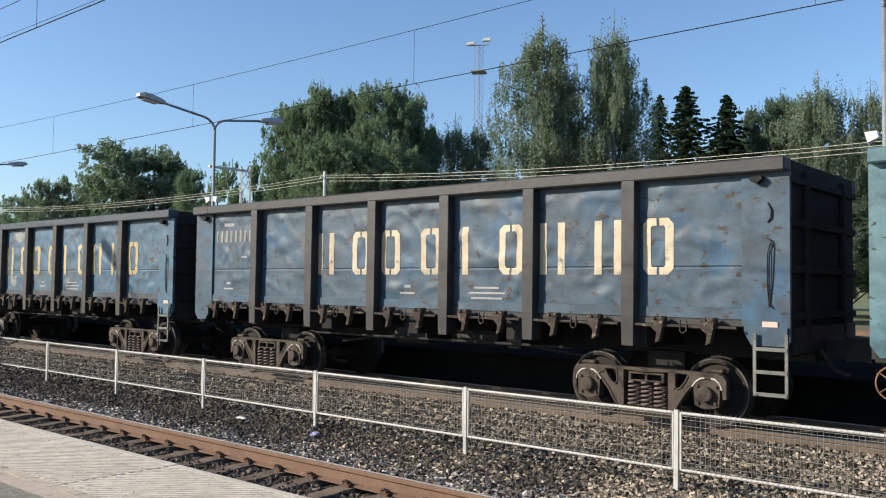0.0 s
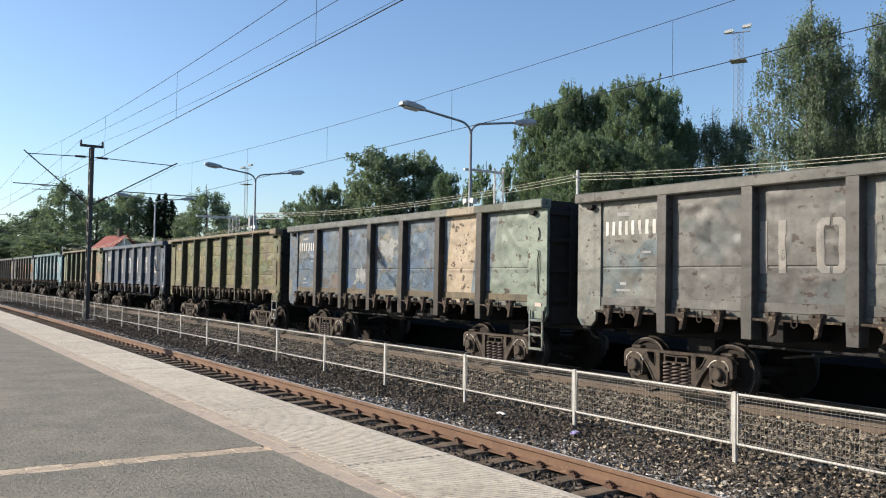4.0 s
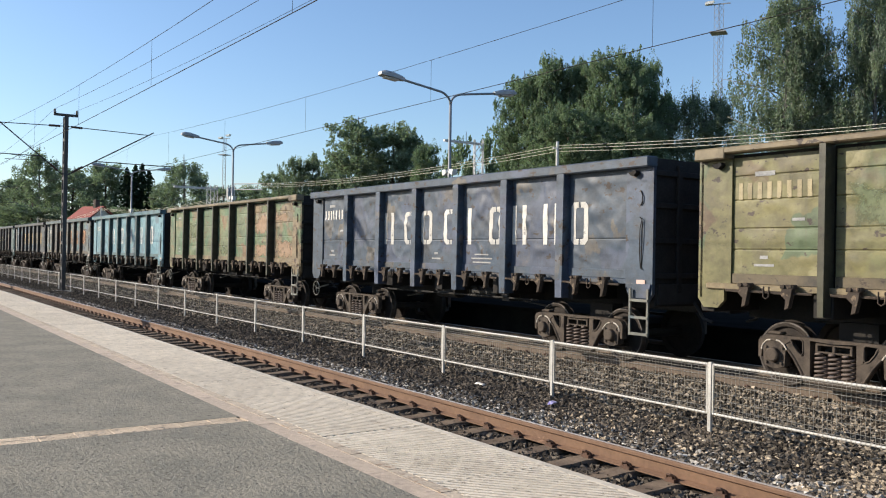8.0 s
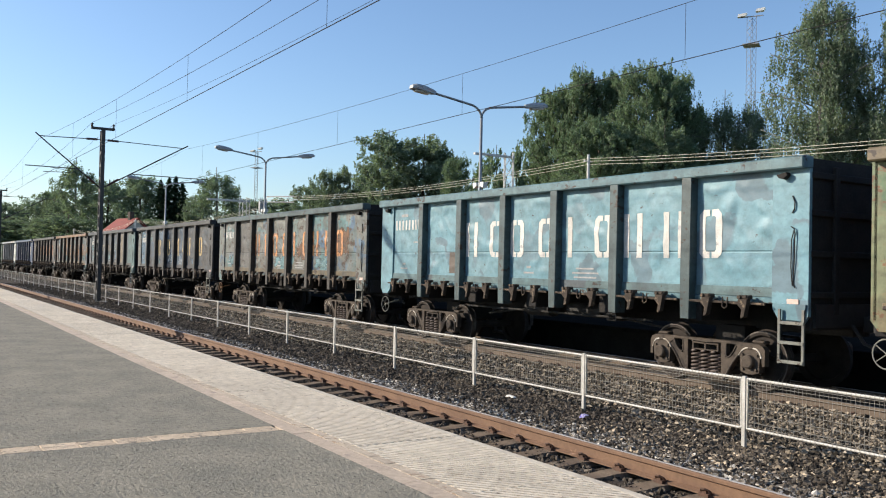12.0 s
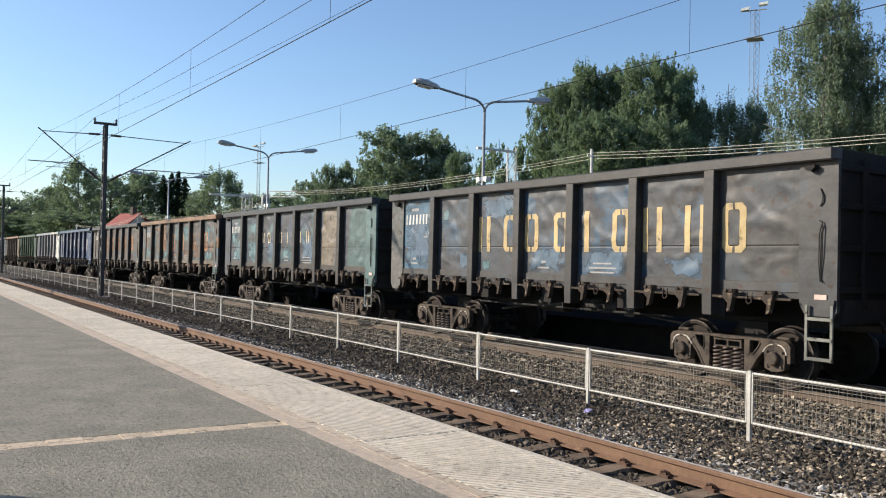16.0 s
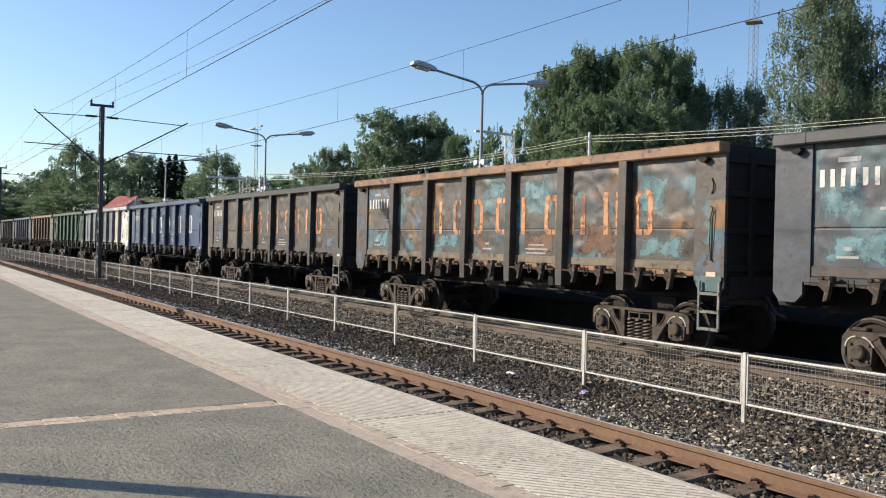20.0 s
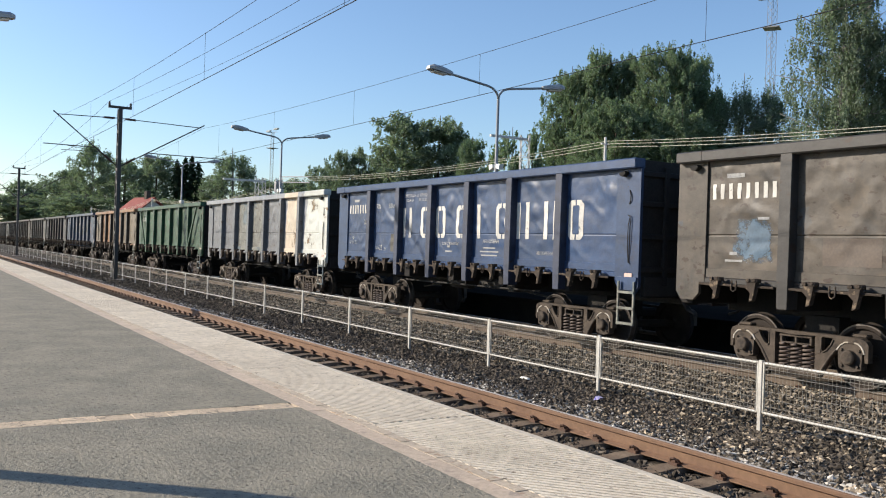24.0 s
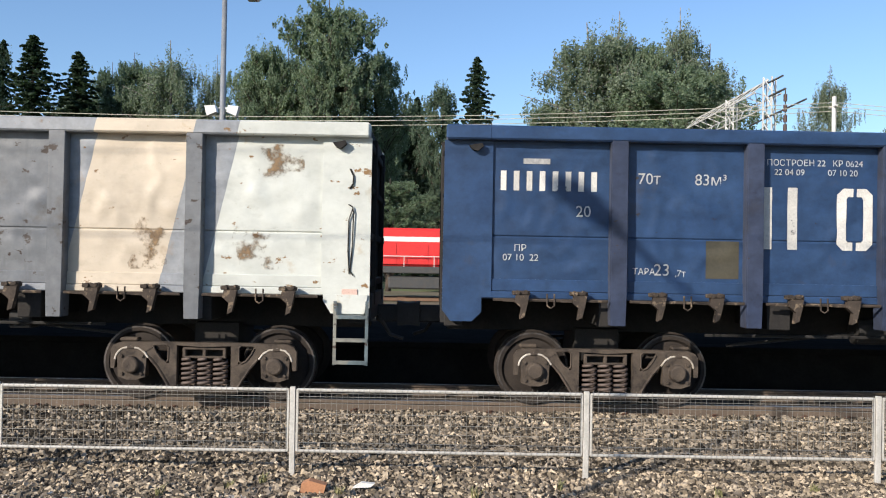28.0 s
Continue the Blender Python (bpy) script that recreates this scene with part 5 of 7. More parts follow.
def open_wagon(label, frame_paint, panels, marks=None, posts=None, number=True, brace=False, planks=False, foot=None, small=False, brake=None, digits="white", seed=0, patches=(), corner=None):
    """A four-axle open goods wagon, centred on its length, z = 0 on the rail. panels: seven paints from the left end."""
    fp = frame_coat(frame_paint)
    face = -SIDE + (DEEP if planks else INSET)
    mark_y = face - 0.030
    pp = frame_coat(posts or frame_paint)
    ob = thing("open_wagon", label, "goods wagon", "wagons of the train")
    part("body", WM["body"], ob)
    part("centre_sill", WM["centre_sill"], ob)
    for x in (-HALF + 0.17, HALF - 0.17):
        part("headstock", WM["headstock"], ob, None, pose(x, 0, 0))
    for x in (-4.35, -2.2, 0, 2.2, 4.35):
        part("cross_beam", WM["cross_beam"], ob, None, pose(x, 0, 0))
    part("brake_gear", WM["brake_gear"], ob)
    part("top_rail", WM["slim_top_rail" if planks else "top_rail"], ob, fp)
    part("far_top_rail", WM["far_top_rail"], ob, fp)
    part("bottom_rail", WM["bottom_rail"], ob, fp)
    x0 = -HALF + CORNER
    for k in range(7):
        cx = x0 + PANEL * (k + 0.5)
        pal = PAINTS[panels[k]]
        part("panel", (PLANKED if planks else PANELS)[(k * 4 + seed * 5) % 9], ob, pal, pose(cx, face, 0))
        part("foot_flange", WM["foot_flange"], ob, PAINTS[foot] if foot else pal, pose(cx, face, 0))
        part("hatch_latch", WM["hatch_latch"], ob, None, pose(cx, face - 0.10, 0))
    for k in range(1, 7):
        part("post", WM["narrow_post" if planks else "post"], ob, pp, pose(x0 + PANEL * k, -SIDE, 0))
    part("corner_plate", WM["corner_plate"], ob, PAINTS[corner or panels[0]], pose(-HALF + 0.02, face, 0))
    part("corner_plate", WM["corner_plate"], ob, PAINTS[panels[6]], pose(HALF - 0.02, face, 0) @ Matrix.Diagonal((-1, 1, 1, 1)))
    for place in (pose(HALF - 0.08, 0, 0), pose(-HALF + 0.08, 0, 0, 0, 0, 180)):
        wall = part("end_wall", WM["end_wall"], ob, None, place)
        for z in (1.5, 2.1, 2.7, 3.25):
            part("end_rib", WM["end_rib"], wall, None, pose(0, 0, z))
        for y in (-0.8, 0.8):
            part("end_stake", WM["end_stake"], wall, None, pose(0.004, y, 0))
    part("coupler", WM["coupler"], ob, None, pose(HALF - 0.02, 0, 0))
    part("coupler", WM["coupler"], ob, None, pose(-HALF + 0.02, 0, 0, 0, 0, 180))
    part("ladder", WM["ladder"], ob, PAINTS["pale_grey"], pose(HALF - 0.44, face - 0.11, 0))
    part("step_plate", WM["step_plate"], ob, PAINTS[panels[6]], pose(HALF - 0.50, face - 0.015, 0))
    part("reflector", WM["reflector"], ob, None, pose(HALF - 0.27, face - 0.048, 1.36))
    part("tether", WM["tether"], ob, None, pose(HALF - 0.28, face - 0.055, 0))
    part("hook", WM["hook"], ob, None, pose(HALF - 0.42, face - 0.025, 3.27))
    part("hook", WM["hook"], ob, None, pose(-HALF + 0.42, face - 0.025, 3.27))
    if brake:
        part("brake_wheel", WM["brake_wheel"], ob, PAINTS[brake], pose(-HALF + 0.28, -SIDE + 0.1, 0.76), "red spoked brake hand wheel" if brake == "orange" else "")
    if brace:
        for k in (0, 6):
            cx = x0 + PANEL * (k + 0.5)
            sg = -1 if k == 0 else 1
            part("brace", Solid().prism([(cx - sg * 0.7, 1.45), (cx - sg * 0.55, 1.45), (cx + sg * 0.72, 3.3), (cx + sg * 0.57, 3.3)], -SIDE - 0.06, -SIDE).mesh("brace", None), ob, pp)
    seams = PLANK_SEAMS if planks else SEAMS

    def mark(name, quads, k, dx, low, mat, size=1.0, words="", lift=0.0125):
        index = (k * 4 + seed * 5) % 9
        return part(name, painted(quads, index + (31 if planks else 1), seams, dx, low, size, lift), ob, mat, pose(x0 + PANEL * (k + 0.5), face, 0), words)

    # patches of another coat: panel, left, right, foot, top, colour
    for k, left, right, low, high, tone in patches:
        mark("repainted_patch", [bar(left, right, low, high)], k, 0.0, 0.0, PATCHES[tone], lift=0.0095)
    if marks:
        m = MARKS[marks]
        size, low = (0.48, 2.30) if small else (1.0, 2.03)
        if small:
            spots = [(2, -0.6, TWIN), (2, 0.0, RING), (2, 0.55, RING), (3, -0.62, RING), (3, -0.02, BAR), (3, 0.52, RING), (4, -0.6, BAR), (4, 0.0, TWIN), (4, 0.6, RING)]
        else:
            spots = [(2, -0.50, TWIN), (2, 0.46, RING), (3, -0.50, RING), (3, 0.46, RING), (4, -0.50, BAR), (4, 0.44, RING), (5, -0.50, TWIN), (5, 0.46, TWIN), (6, -0.46, RING)]
        for k, dx, shape in spots:
            mark("stencil_mark", shape, k, dx, low, m, size)
        mark("small_writing", SMALL_BARS, 4, -0.05, 1.80, DIM)
        mark("small_writing", TWO_BARS, 3, -0.25, 1.78, DIM)
    if number:
        for k, dx in enumerate(MARK_DIGITS):
            mark("number_mark", DIGIT, 0, -0.60 + dx, 2.72, MARKS[digits], 1.0, "pale bars in the place of a painted number" if k == 0 else "")
        mark("small_writing", HEAD_BARS, 0, -0.35, 3.06, DIM)
        if frame_paint != "navy":
            mark("small_writing", TWO_BARS, 0, -0.35, 1.80, DIM)
            mark("small_writing", HEAD_BARS, 0, 0.28, 2.38, DIM, 0.6)
    for x in (-4.35, 4.35):
        bogie(ob, x)
    return ob


MARK_DIGITS = [0.0, 0.165, 0.33, 0.495, 0.66, 0.825, 0.99, 1.155]
SEVEN = lambda p: [p] * 7
CONSIST = {}


def make_wagons():
    def add(k, wagon):
        CONSIST[k] = wagon

    add(-6, open_wagon("pale teal open goods wagon with soot stains", "teal", SEVEN("teal"), None, seed=1))
    add(-5, open_wagon("pale blue open goods wagon with a red brake wheel", "teal", SEVEN("teal"), "cream", brake="orange", seed=2))
    add(-4, open_wagon("dark sooty blue open goods wagon with cream stencil bars", "dark_grey", ["dark_blue"] * 7, "cream", digits="faded", seed=3))
    add(-3, open_wagon("blue open goods wagon with cream-orange stencil bars", "dark_blue", SEVEN("blue"), "yellow", posts="brown", foot="slate", seed=4, patches=((1, 0.10, 0.66, 1.64, 2.16, "brown"), (2, -0.66, 0.66, 2.95, 3.3, "pale"), (2, -0.6, 0.1, 1.64, 2.1, "pale"), (0, -0.55, 0.2, 1.64, 2.1, "pale"), (0, -0.5, 0.6, 2.98, 3.28, "pale"))))
    add(-2, open_wagon("pale grey-green open goods wagon with soot stains", "pale_grey", ["pale_grey", "grey", "grey", "pale_grey", "pale_grey", "pale_grey", "pale_grey"], "faded", posts="grey", foot="grey", seed=5))
    add(-1, open_wagon("patched pale blue open goods wagon with cream and mint panels", "banded_pale", ["steel_blue"] * 5 + ["slant_beige", "slant_mint"], None, posts="brown", foot="dirt", seed=6, patches=((3, -0.65, 0.5, 1.66, 2.1, "azure"), (4, -0.66, 0.3, 1.66, 2.15, "azure"), (4, -0.6, 0.2, 2.5, 3.1, "azure"), (2, -0.3, 0.6, 1.7, 2.2, "pale"), (1, 0.0, 0.6, 1.64, 2.0, "brown"), (3, -0.6, 0.6, 2.3, 3.0, "pale"), (0, -0.5, 0.6, 2.1, 2.5, "azure"))))
    add(0, open_wagon("yellowish olive open goods wagon with green and brown patches", "rust_tan", SEVEN("olive"), None, planks=True, posts="dark_olive", foot="dirt", digits="faded_cream", seed=7, patches=((1, -0.6, 0.6, 2.2, 2.9, "moss"), (3, -0.5, 0.5, 2.1, 2.7, "moss"), (4, -0.4, 0.7, 2.4, 3.0, "moss"), (5, -0.6, 0.6, 2.2, 2.8, "moss"), (6, -0.6, 0.3, 2.0, 2.5, "moss"))))
    add(1, open_wagon("greyish navy open goods wagon with white stencil bars", "grey_navy", SEVEN("grey_navy"), "white", digits="white", brake="pale_grey", seed=8))
    add(2, open_wagon("green open goods wagon with peeling tan and rust", "rust_tan", ["green", "green", "green", "green", "green", "olive_rust", "olive_rust"], None, planks=True, posts="dark_olive", foot="rust_tan", brake="pale_grey", digits="faded_cream", seed=9, patches=((5, -0.68, 0.62, 2.38, 2.98, "tan"), (5, -0.6, 0.7, 1.64, 2.0, "tan"), (6, -0.7, 0.2, 2.75, 3.0, "tan"), (6, -0.5, 0.7, 1.62, 2.15, "tan"), (3, -0.6, 0.6, 1.62, 2.0, "moss"), (1, -0.6, 0.6, 2.2, 2.9, "moss"), (5, -0.2, 0.72, 3.05, 3.3, "moss"))))
    add(3, open_wagon("light sky-blue open goods wagon with white stencil bars", "teal", SEVEN("sky"), "white", posts="teal_grey", foot="teal_grey", brake="pale_grey", seed=10, patches=((1, 0.28, 0.70, 1.64, 2.14, "brown"),)))
    add(4, open_wagon("grey open goods wagon with teal and orange stains", "teal_grey", ["grey_teal", "grey", "grey_teal", "grey_teal", "grey_teal", "grey_teal", "grey_teal"], "orange", posts="brown", foot="dirt", brake="orange", seed=11, patches=((0, -0.3, 0.6, 1.62, 2.1, "cyan"), (3, -0.7, 0.7, 1.62, 2.05, "cyan"), (5, -0.6, 0.5, 1.62, 2.0, "cyan"), (4, -0.4, 0.7, 1.9, 2.5, "rust"), (6, -0.7, 0.2, 2.0, 2.9, "rust"))))
    add(5, open_wagon("blackened blue open goods wagon with yellow stencil bars", "dark_grey", ["blue", "blue_black", "blue_black", "blue_black", "blue_black", "blue_black", "dark_grey"], "yellow", foot="dark_grey", digits="white", seed=12, corner="grey", patches=((0, -0.62, 0.7, 1.64, 3.0, "azure"), (1, -0.62, -0.2, 2.72, 3.05, "cyan"), (1, 0.2, 0.62, 1.64, 2.0, "azure"), (2, -0.65, 0.7, 2.75, 3.25, "azure"), (2, -0.6, -0.25, 1.62, 1.86, "cyan"), (5, -0.2, 0.7, 1.62, 1.95, "azure"), (4, -0.6, 0.7, 1.62, 2.1, "azure"), (3, -0.6, 0.5, 1.64, 2.2, "azure"))))
    add(6, open_wagon("dark slate open goods wagon with teal patches and one tan panel", "slate", ["slate", "slate", "slate", "slate", "slate", "slant_tan", "slant_teal"], "cream", small=True, posts="sooty_brown", foot="sooty_brown", digits="white", seed=13, patches=((0, -0.6, 0.5, 1.62, 2.1, "cyan"), (0, -0.65, 0.1, 2.2, 2.9, "cyan"), (1, -0.6, 0.6, 1.7, 2.4, "cyan"), (1, -0.3, 0.5, 2.6, 3.1, "cyan"), (2, -0.2, 0.6, 1.75, 2.4, "azure"), (3, -0.5, 0.3, 1.7, 2.2, "cyan"), (4, -0.5, 0.4, 1.7, 2.5, "azure"))))
    add(7, open_wagon("rusty slate open goods wagon with orange rim and teal patches", "orange", SEVEN("rust_teal"), "orange", posts="brown", foot="tan", digits="white", seed=14, patches=((0, -0.30, 0.45, 1.64, 2.12, "cyan"), (1, -0.6, 0.6, 2.95, 3.25, "rust"), (2, -0.68, 0.6, 1.68, 2.05, "cyan"), (3, -0.7, 0.0, 1.64, 2.05, "rust"), (4, -0.6, 0.7, 1.62, 2.1, "rust"), (3, -0.1, 0.6, 2.8, 3.2, "cyan"), (4, -0.6, 0.2, 2.7, 3.15, "cyan"), (5, -0.5, 0.7, 1.62, 2.3, "rust"), (6, -0.7, 0.6, 1.62, 2.0, "cyan"), (6, -0.6, 0.1, 2.3, 3.1, "cyan"))))
    add(8, open_wagon("dull brown open goods wagon with orange stencil bars", "dark_grey", SEVEN("brown"), "orange", foot="brown", seed=15, patches=((0, -0.2, 0.6, 1.7, 2.4, "azure"), (6, 0.1, 0.6, 1.64, 1.9, "azure"), (1, -0.3, 0.6, 1.7, 2.1, "brown"))))
    add(9, open_wagon("navy blue open goods wagon with white stencil bars", "navy", SEVEN("navy"), "white", posts="navy_post", digits="white", seed=16, patches=((1, 0.28, 0.70, 1.64, 2.12, "olive"),)))
    add(10, open_wagon("grey and white open goods wagon with cream patches and rust", "banded_white", ["shade_white", "shade_white", "pale_grey", "pale_grey", "shade_white", "slant_cream", "slant_white"], None, posts="shade_white", number=False, seed=17, patches=((6, -0.40, 0.20, 1.66, 2.2, "stain"), (6, -0.1, 0.5, 2.8, 3.25, "stain"), (5, 0.0, 0.5, 1.64, 2.3, "stain"))))
    add(11, open_wagon("pine green open goods wagon with diagonal braces", "pine", SEVEN("pine"), None, brace=True, seed=18))
    add(12, open_wagon("rusty orange open goods wagon", "orange", ["tan", "orange", "orange", "tan", "orange", "tan", "tan"], None, posts="brown", seed=19))
    # faded name on the olive wagon, as plain shapes
    for dx, shape in ((-0.52, BAR), (-0.08, RING), (0.42, RING)):
        part("stencil_mark", painted(shape, (2 * 4 + 7 * 5) % 9 + 31, PLANK_SEAMS, dx, 2.2, 0.68), CONSIST[0], MARKS["faded_cream"], pose(-HALF + CORNER + PANEL * 2.5, -SIDE + DEEP, 0))
    rest = ["grey_navy", "dark_grey", "grey", "brown", "rust_teal", "grey", "dark_blue", "pale_grey", "brown", "dark_grey", "grey_navy", "grey", "olive_rust"]
    words = {"grey_navy": "greyish navy", "dark_grey": "dark grey", "grey": "sooty grey", "brown": "dull brown", "rust_teal": "rust-brown", "dark_blue": "dark blue", "pale_grey": "pale grey", "olive_rust": "rusty olive"}
    for k, p in enumerate(rest):
        add(13 + k, open_wagon(f"{words[p]} open goods wagon with worn paint", p, SEVEN(p), "faded" if k % 2 == 0 else None, seed=20 + k))


make_wagons()

# lettering that can be read on the navy wagon, laid on its dented sheets
NAVY_SEED = 16


def letter(words, size, k, x, z):
    """Words on sheet k of the navy wagon, x from the sheet's left post."""
    me = text_mesh(words, size, WHITE)
    index = (k * 4 + NAVY_SEED * 5) % 9 + 1
    for v in me.vertices:
        px, pz = x - PANEL / 2 + v.co.x, z + v.co.z
        v.co = (px, -panel_depth(index, SEAMS, px, pz) - 0.0135, pz)
    part("lettering", me, CONSIST[9], None, pose(-HALF + CORNER + PANEL * (k + 0.5), -SIDE + INSET, 0))


for words, size, k, x, z in (("70т", 0.20, 1, 0.25, 2.83), ("83м³", 0.20, 1, 0.98, 2.83), ("ТАРА", 0.11, 1, 0.20, 1.68), ("23", 0.21, 1, 0.47, 1.67), (",7т", 0.12, 1, 0.74, 1.66),
                             ("ПР", 0.12, 0, 0.40, 1.95), ("07 10  22", 0.12, 0, 0.26, 1.83), ("20", 0.2, 0, 1.18, 2.40), ("ПОСТРОЕН 22", 0.11, 2, 0.18, 3.10), ("22 04 09", 0.11, 2, 0.28, 2.98),
                             ("КР 0624", 0.11, 2, 1.02, 3.10), ("07 10 20", 0.11, 2, 0.96, 2.98), ("СОБСТВЕННИК", 0.10, 3, 0.46, 1.86), ("АРЕНДОВАН", 0.105, 4, 0.54, 1.93), ("АВТОРЕЖИМ", 0.10, 5, 0.86, 1.70)):
    letter(words, size, k, x, z)


# ---- trees ----
def leaf_cloud(centres, radii, count, size, rng, flat=0.0, droop=0.0):
    """Leaf cards in clumps: returns vertices and faces of small folded quads."""
    k = len(centres)
    pick = rng.integers(0, k, count)
    d = rng.normal(size=(count, 3))
    d /= np.linalg.norm(d, axis=1)[:, None]
    r = rng.uniform(0.35, 1.0, count) ** 0.6
    p = centres[pick] + d * (r[:, None] * radii[pick])
    if droop:
        p[:, 2] -= rng.uniform(0, droop, count) * (np.abs(d[:, 0]) + np.abs(d[:, 1]))
    a = rng.normal(size=(count, 3))
    a[:, 2] *= 1 - flat
    a /= np.linalg.norm(a, axis=1)[:, None]
    b = np.cross(a, rng.normal(size=(count, 3)))
    b /= np.linalg.norm(b, axis=1)[:, None]
    s = rng.uniform(0.55, 1.25, count)[:, None] * size
    v = np.stack([p - a * s, p - b * s * 0.55, p + a * s, p + b * s * 0.55], 1)
    return v.reshape(-1, 3), (np.arange(count) * 4)[:, None] + np.arange(4)[None]


def quad_mesh(name, v, f, mat):
    me = bpy.data.meshes.new(name)
    me.vertices.add(len(v))
    me.vertices.foreach_set("co", np.ascontiguousarray(v, dtype=np.float32).reshape(-1))
    me.loops.add(len(f) * 4)
    me.loops.foreach_set("vertex_index", f.reshape(-1).astype(np.int32))
    me.polygons.add(len(f))
    me.polygons.foreach_set("loop_start", np.arange(0, len(f) * 4, 4, dtype=np.int32))
    me.materials.append(mat)
    me.update(calc_edges=True)
    return me


def broad_tree(seed, height, width, leaf, leaf_mat, bark, count=9000, slim=False, weep=0.0, limbs=78, clump=(0.013, 0.032)):
    """Trunk with limbs, side twigs and a crown of many small leaf clumps; full size, foot at the origin."""
    rng = np.random.default_rng(seed)
    wood = Solid()
    bend = rng.normal(0, 0.25, 2)
    trunk = [(bend[0] * u * u, bend[1] * u * u, height * 0.93 * u) for u in np.linspace(0, 1, 8)]
    r0 = 0.014 * height + 0.05
    wood.tube(trunk, [r0 * (1 - 0.93 * u) + 0.012 for u in np.linspace(0, 1, 8)], 7)
    cs, rs = [], []
    lobes = rng.uniform(0.62, 1.22, 9) if slim else rng.uniform(0.62, 1.12, 9)
    for k in range(limbs):
        u = 0.12 + 0.82 * (k + rng.uniform(0, 1)) / limbs
        z0 = height * 0.90 * u
        a = k * 2.4 + rng.normal(0, 0.4)
        lobe = lobes[int((a / (2 * math.pi) * 9 + u * 6) % 9)]
        if slim:
            env = (0.50 + 0.50 * math.sin(math.pi * min(1.0, u * 0.72 + 0.12))) * min(1.0, ((1.03 - u) / 0.30) ** 0.55)
        else:
            env = max(0.0, 1 - abs((u - 0.40) / 0.60) ** 2.4) ** 0.55
        reach = width * 0.5 * env * lobe * rng.uniform(0.7, 1.05)
        up = reach * (rng.uniform(0.35, 1.0) * (1.2 - u) if slim else rng.uniform(0.7, 1.7) * (1.12 - u))
        pts = [np.array((bend[0] * u * u + math.cos(a) * reach * q, bend[1] * u * u + math.sin(a) * reach * q, z0 + up * q ** 0.8)) for q in (0, 0.35, 0.7, 1.0)]
        wood.tube([tuple(p) for p in pts], [r0 * 0.32 * (1.1 - u), r0 * 0.22 * (1.1 - u), 0.03, 0.012], 5)
        # side twigs carry the clumps, out from the limb and a little upward
        for m in range(22):
            q = rng.uniform(0.35, 1.0)
            base = pts[1] + (pts[3] - pts[1]) * (q - 0.35) / 0.65
            off = rng.normal(0, 1, 3)
            off[2] = -abs(off[2]) * 0.9 if slim else abs(off[2]) * 0.9
            tip = base + off / np.linalg.norm(off) * rng.uniform(0.02, 0.10) * width
            if m < 3:
                wood.tube([tuple(base), tuple(tip)], [0.02, 0.007], 4)
            w = width * rng.uniform(*clump)
            cs.append(tip)
            rs.append((w, w, w * rng.uniform(0.6, 1.0) * (2.6 if slim else 1.6)))
    for k in range(14):
        w = width * rng.uniform(0.035, 0.055)
        cs.append(np.array((bend[0], bend[1], height * (0.80 + 0.007 * k))) + rng.normal(0, width * 0.10, 3) * np.array((1, 1, 0.35)))
        rs.append((w, w, w * 1.3))
    v, f = leaf_cloud(np.array(cs), np.array(rs), count, leaf, rng, droop=weep)
    v[:, 2] = np.minimum(v[:, 2], height)
    return wood.mesh("trunk", bark, True), quad_mesh("crown", v, f, leaf_mat)


def spruce_tree(seed, height, width, count=40000, leaf=0.13):
    """A spire of drooping boughs, uneven in reach, with gaps."""
    rng = np.random.default_rng(seed)
    wood = Solid().tube([(0, 0, 0), (0, 0, height * 0.5), (0, 0, height)], [0.02 * height, 0.012 * height, 0.01], 7)
    cs, rs = [], []
    for k in range(420):
        u = ((k + rng.uniform(0, 1)) / 420) ** 1.15
        z = height * (0.05 + 0.945 * u)
        reach = (width * 0.5 * (1 - u) ** 0.62 + 0.07) * rng.uniform(0.45, 1.15)
        a = k * 2.39996 + rng.normal(0, 0.25)
        for q in (0.2, 0.45, 0.7, 0.9, 1.0):
            cs.append((math.cos(a) * reach * q, math.sin(a) * reach * q, z - reach * 0.5 * q + reach * 0.14 * q * q))
            t = 0.075 * width * (1 - u) * (1.25 - 0.85 * q) + 0.05
            rs.append((t, t, t * 0.45))
        if k % 12 == 0:
            wood.tube([(0, 0, z), (math.cos(a) * reach, math.sin(a) * reach, z - reach * 0.36)], [0.03, 0.008], 4)
    v, f = leaf_cloud(np.array(cs), np.array(rs), count, leaf, rng, flat=0.3)
    return wood.mesh("trunk", BARK, True), quad_mesh("crown", v, f, NEEDLES)


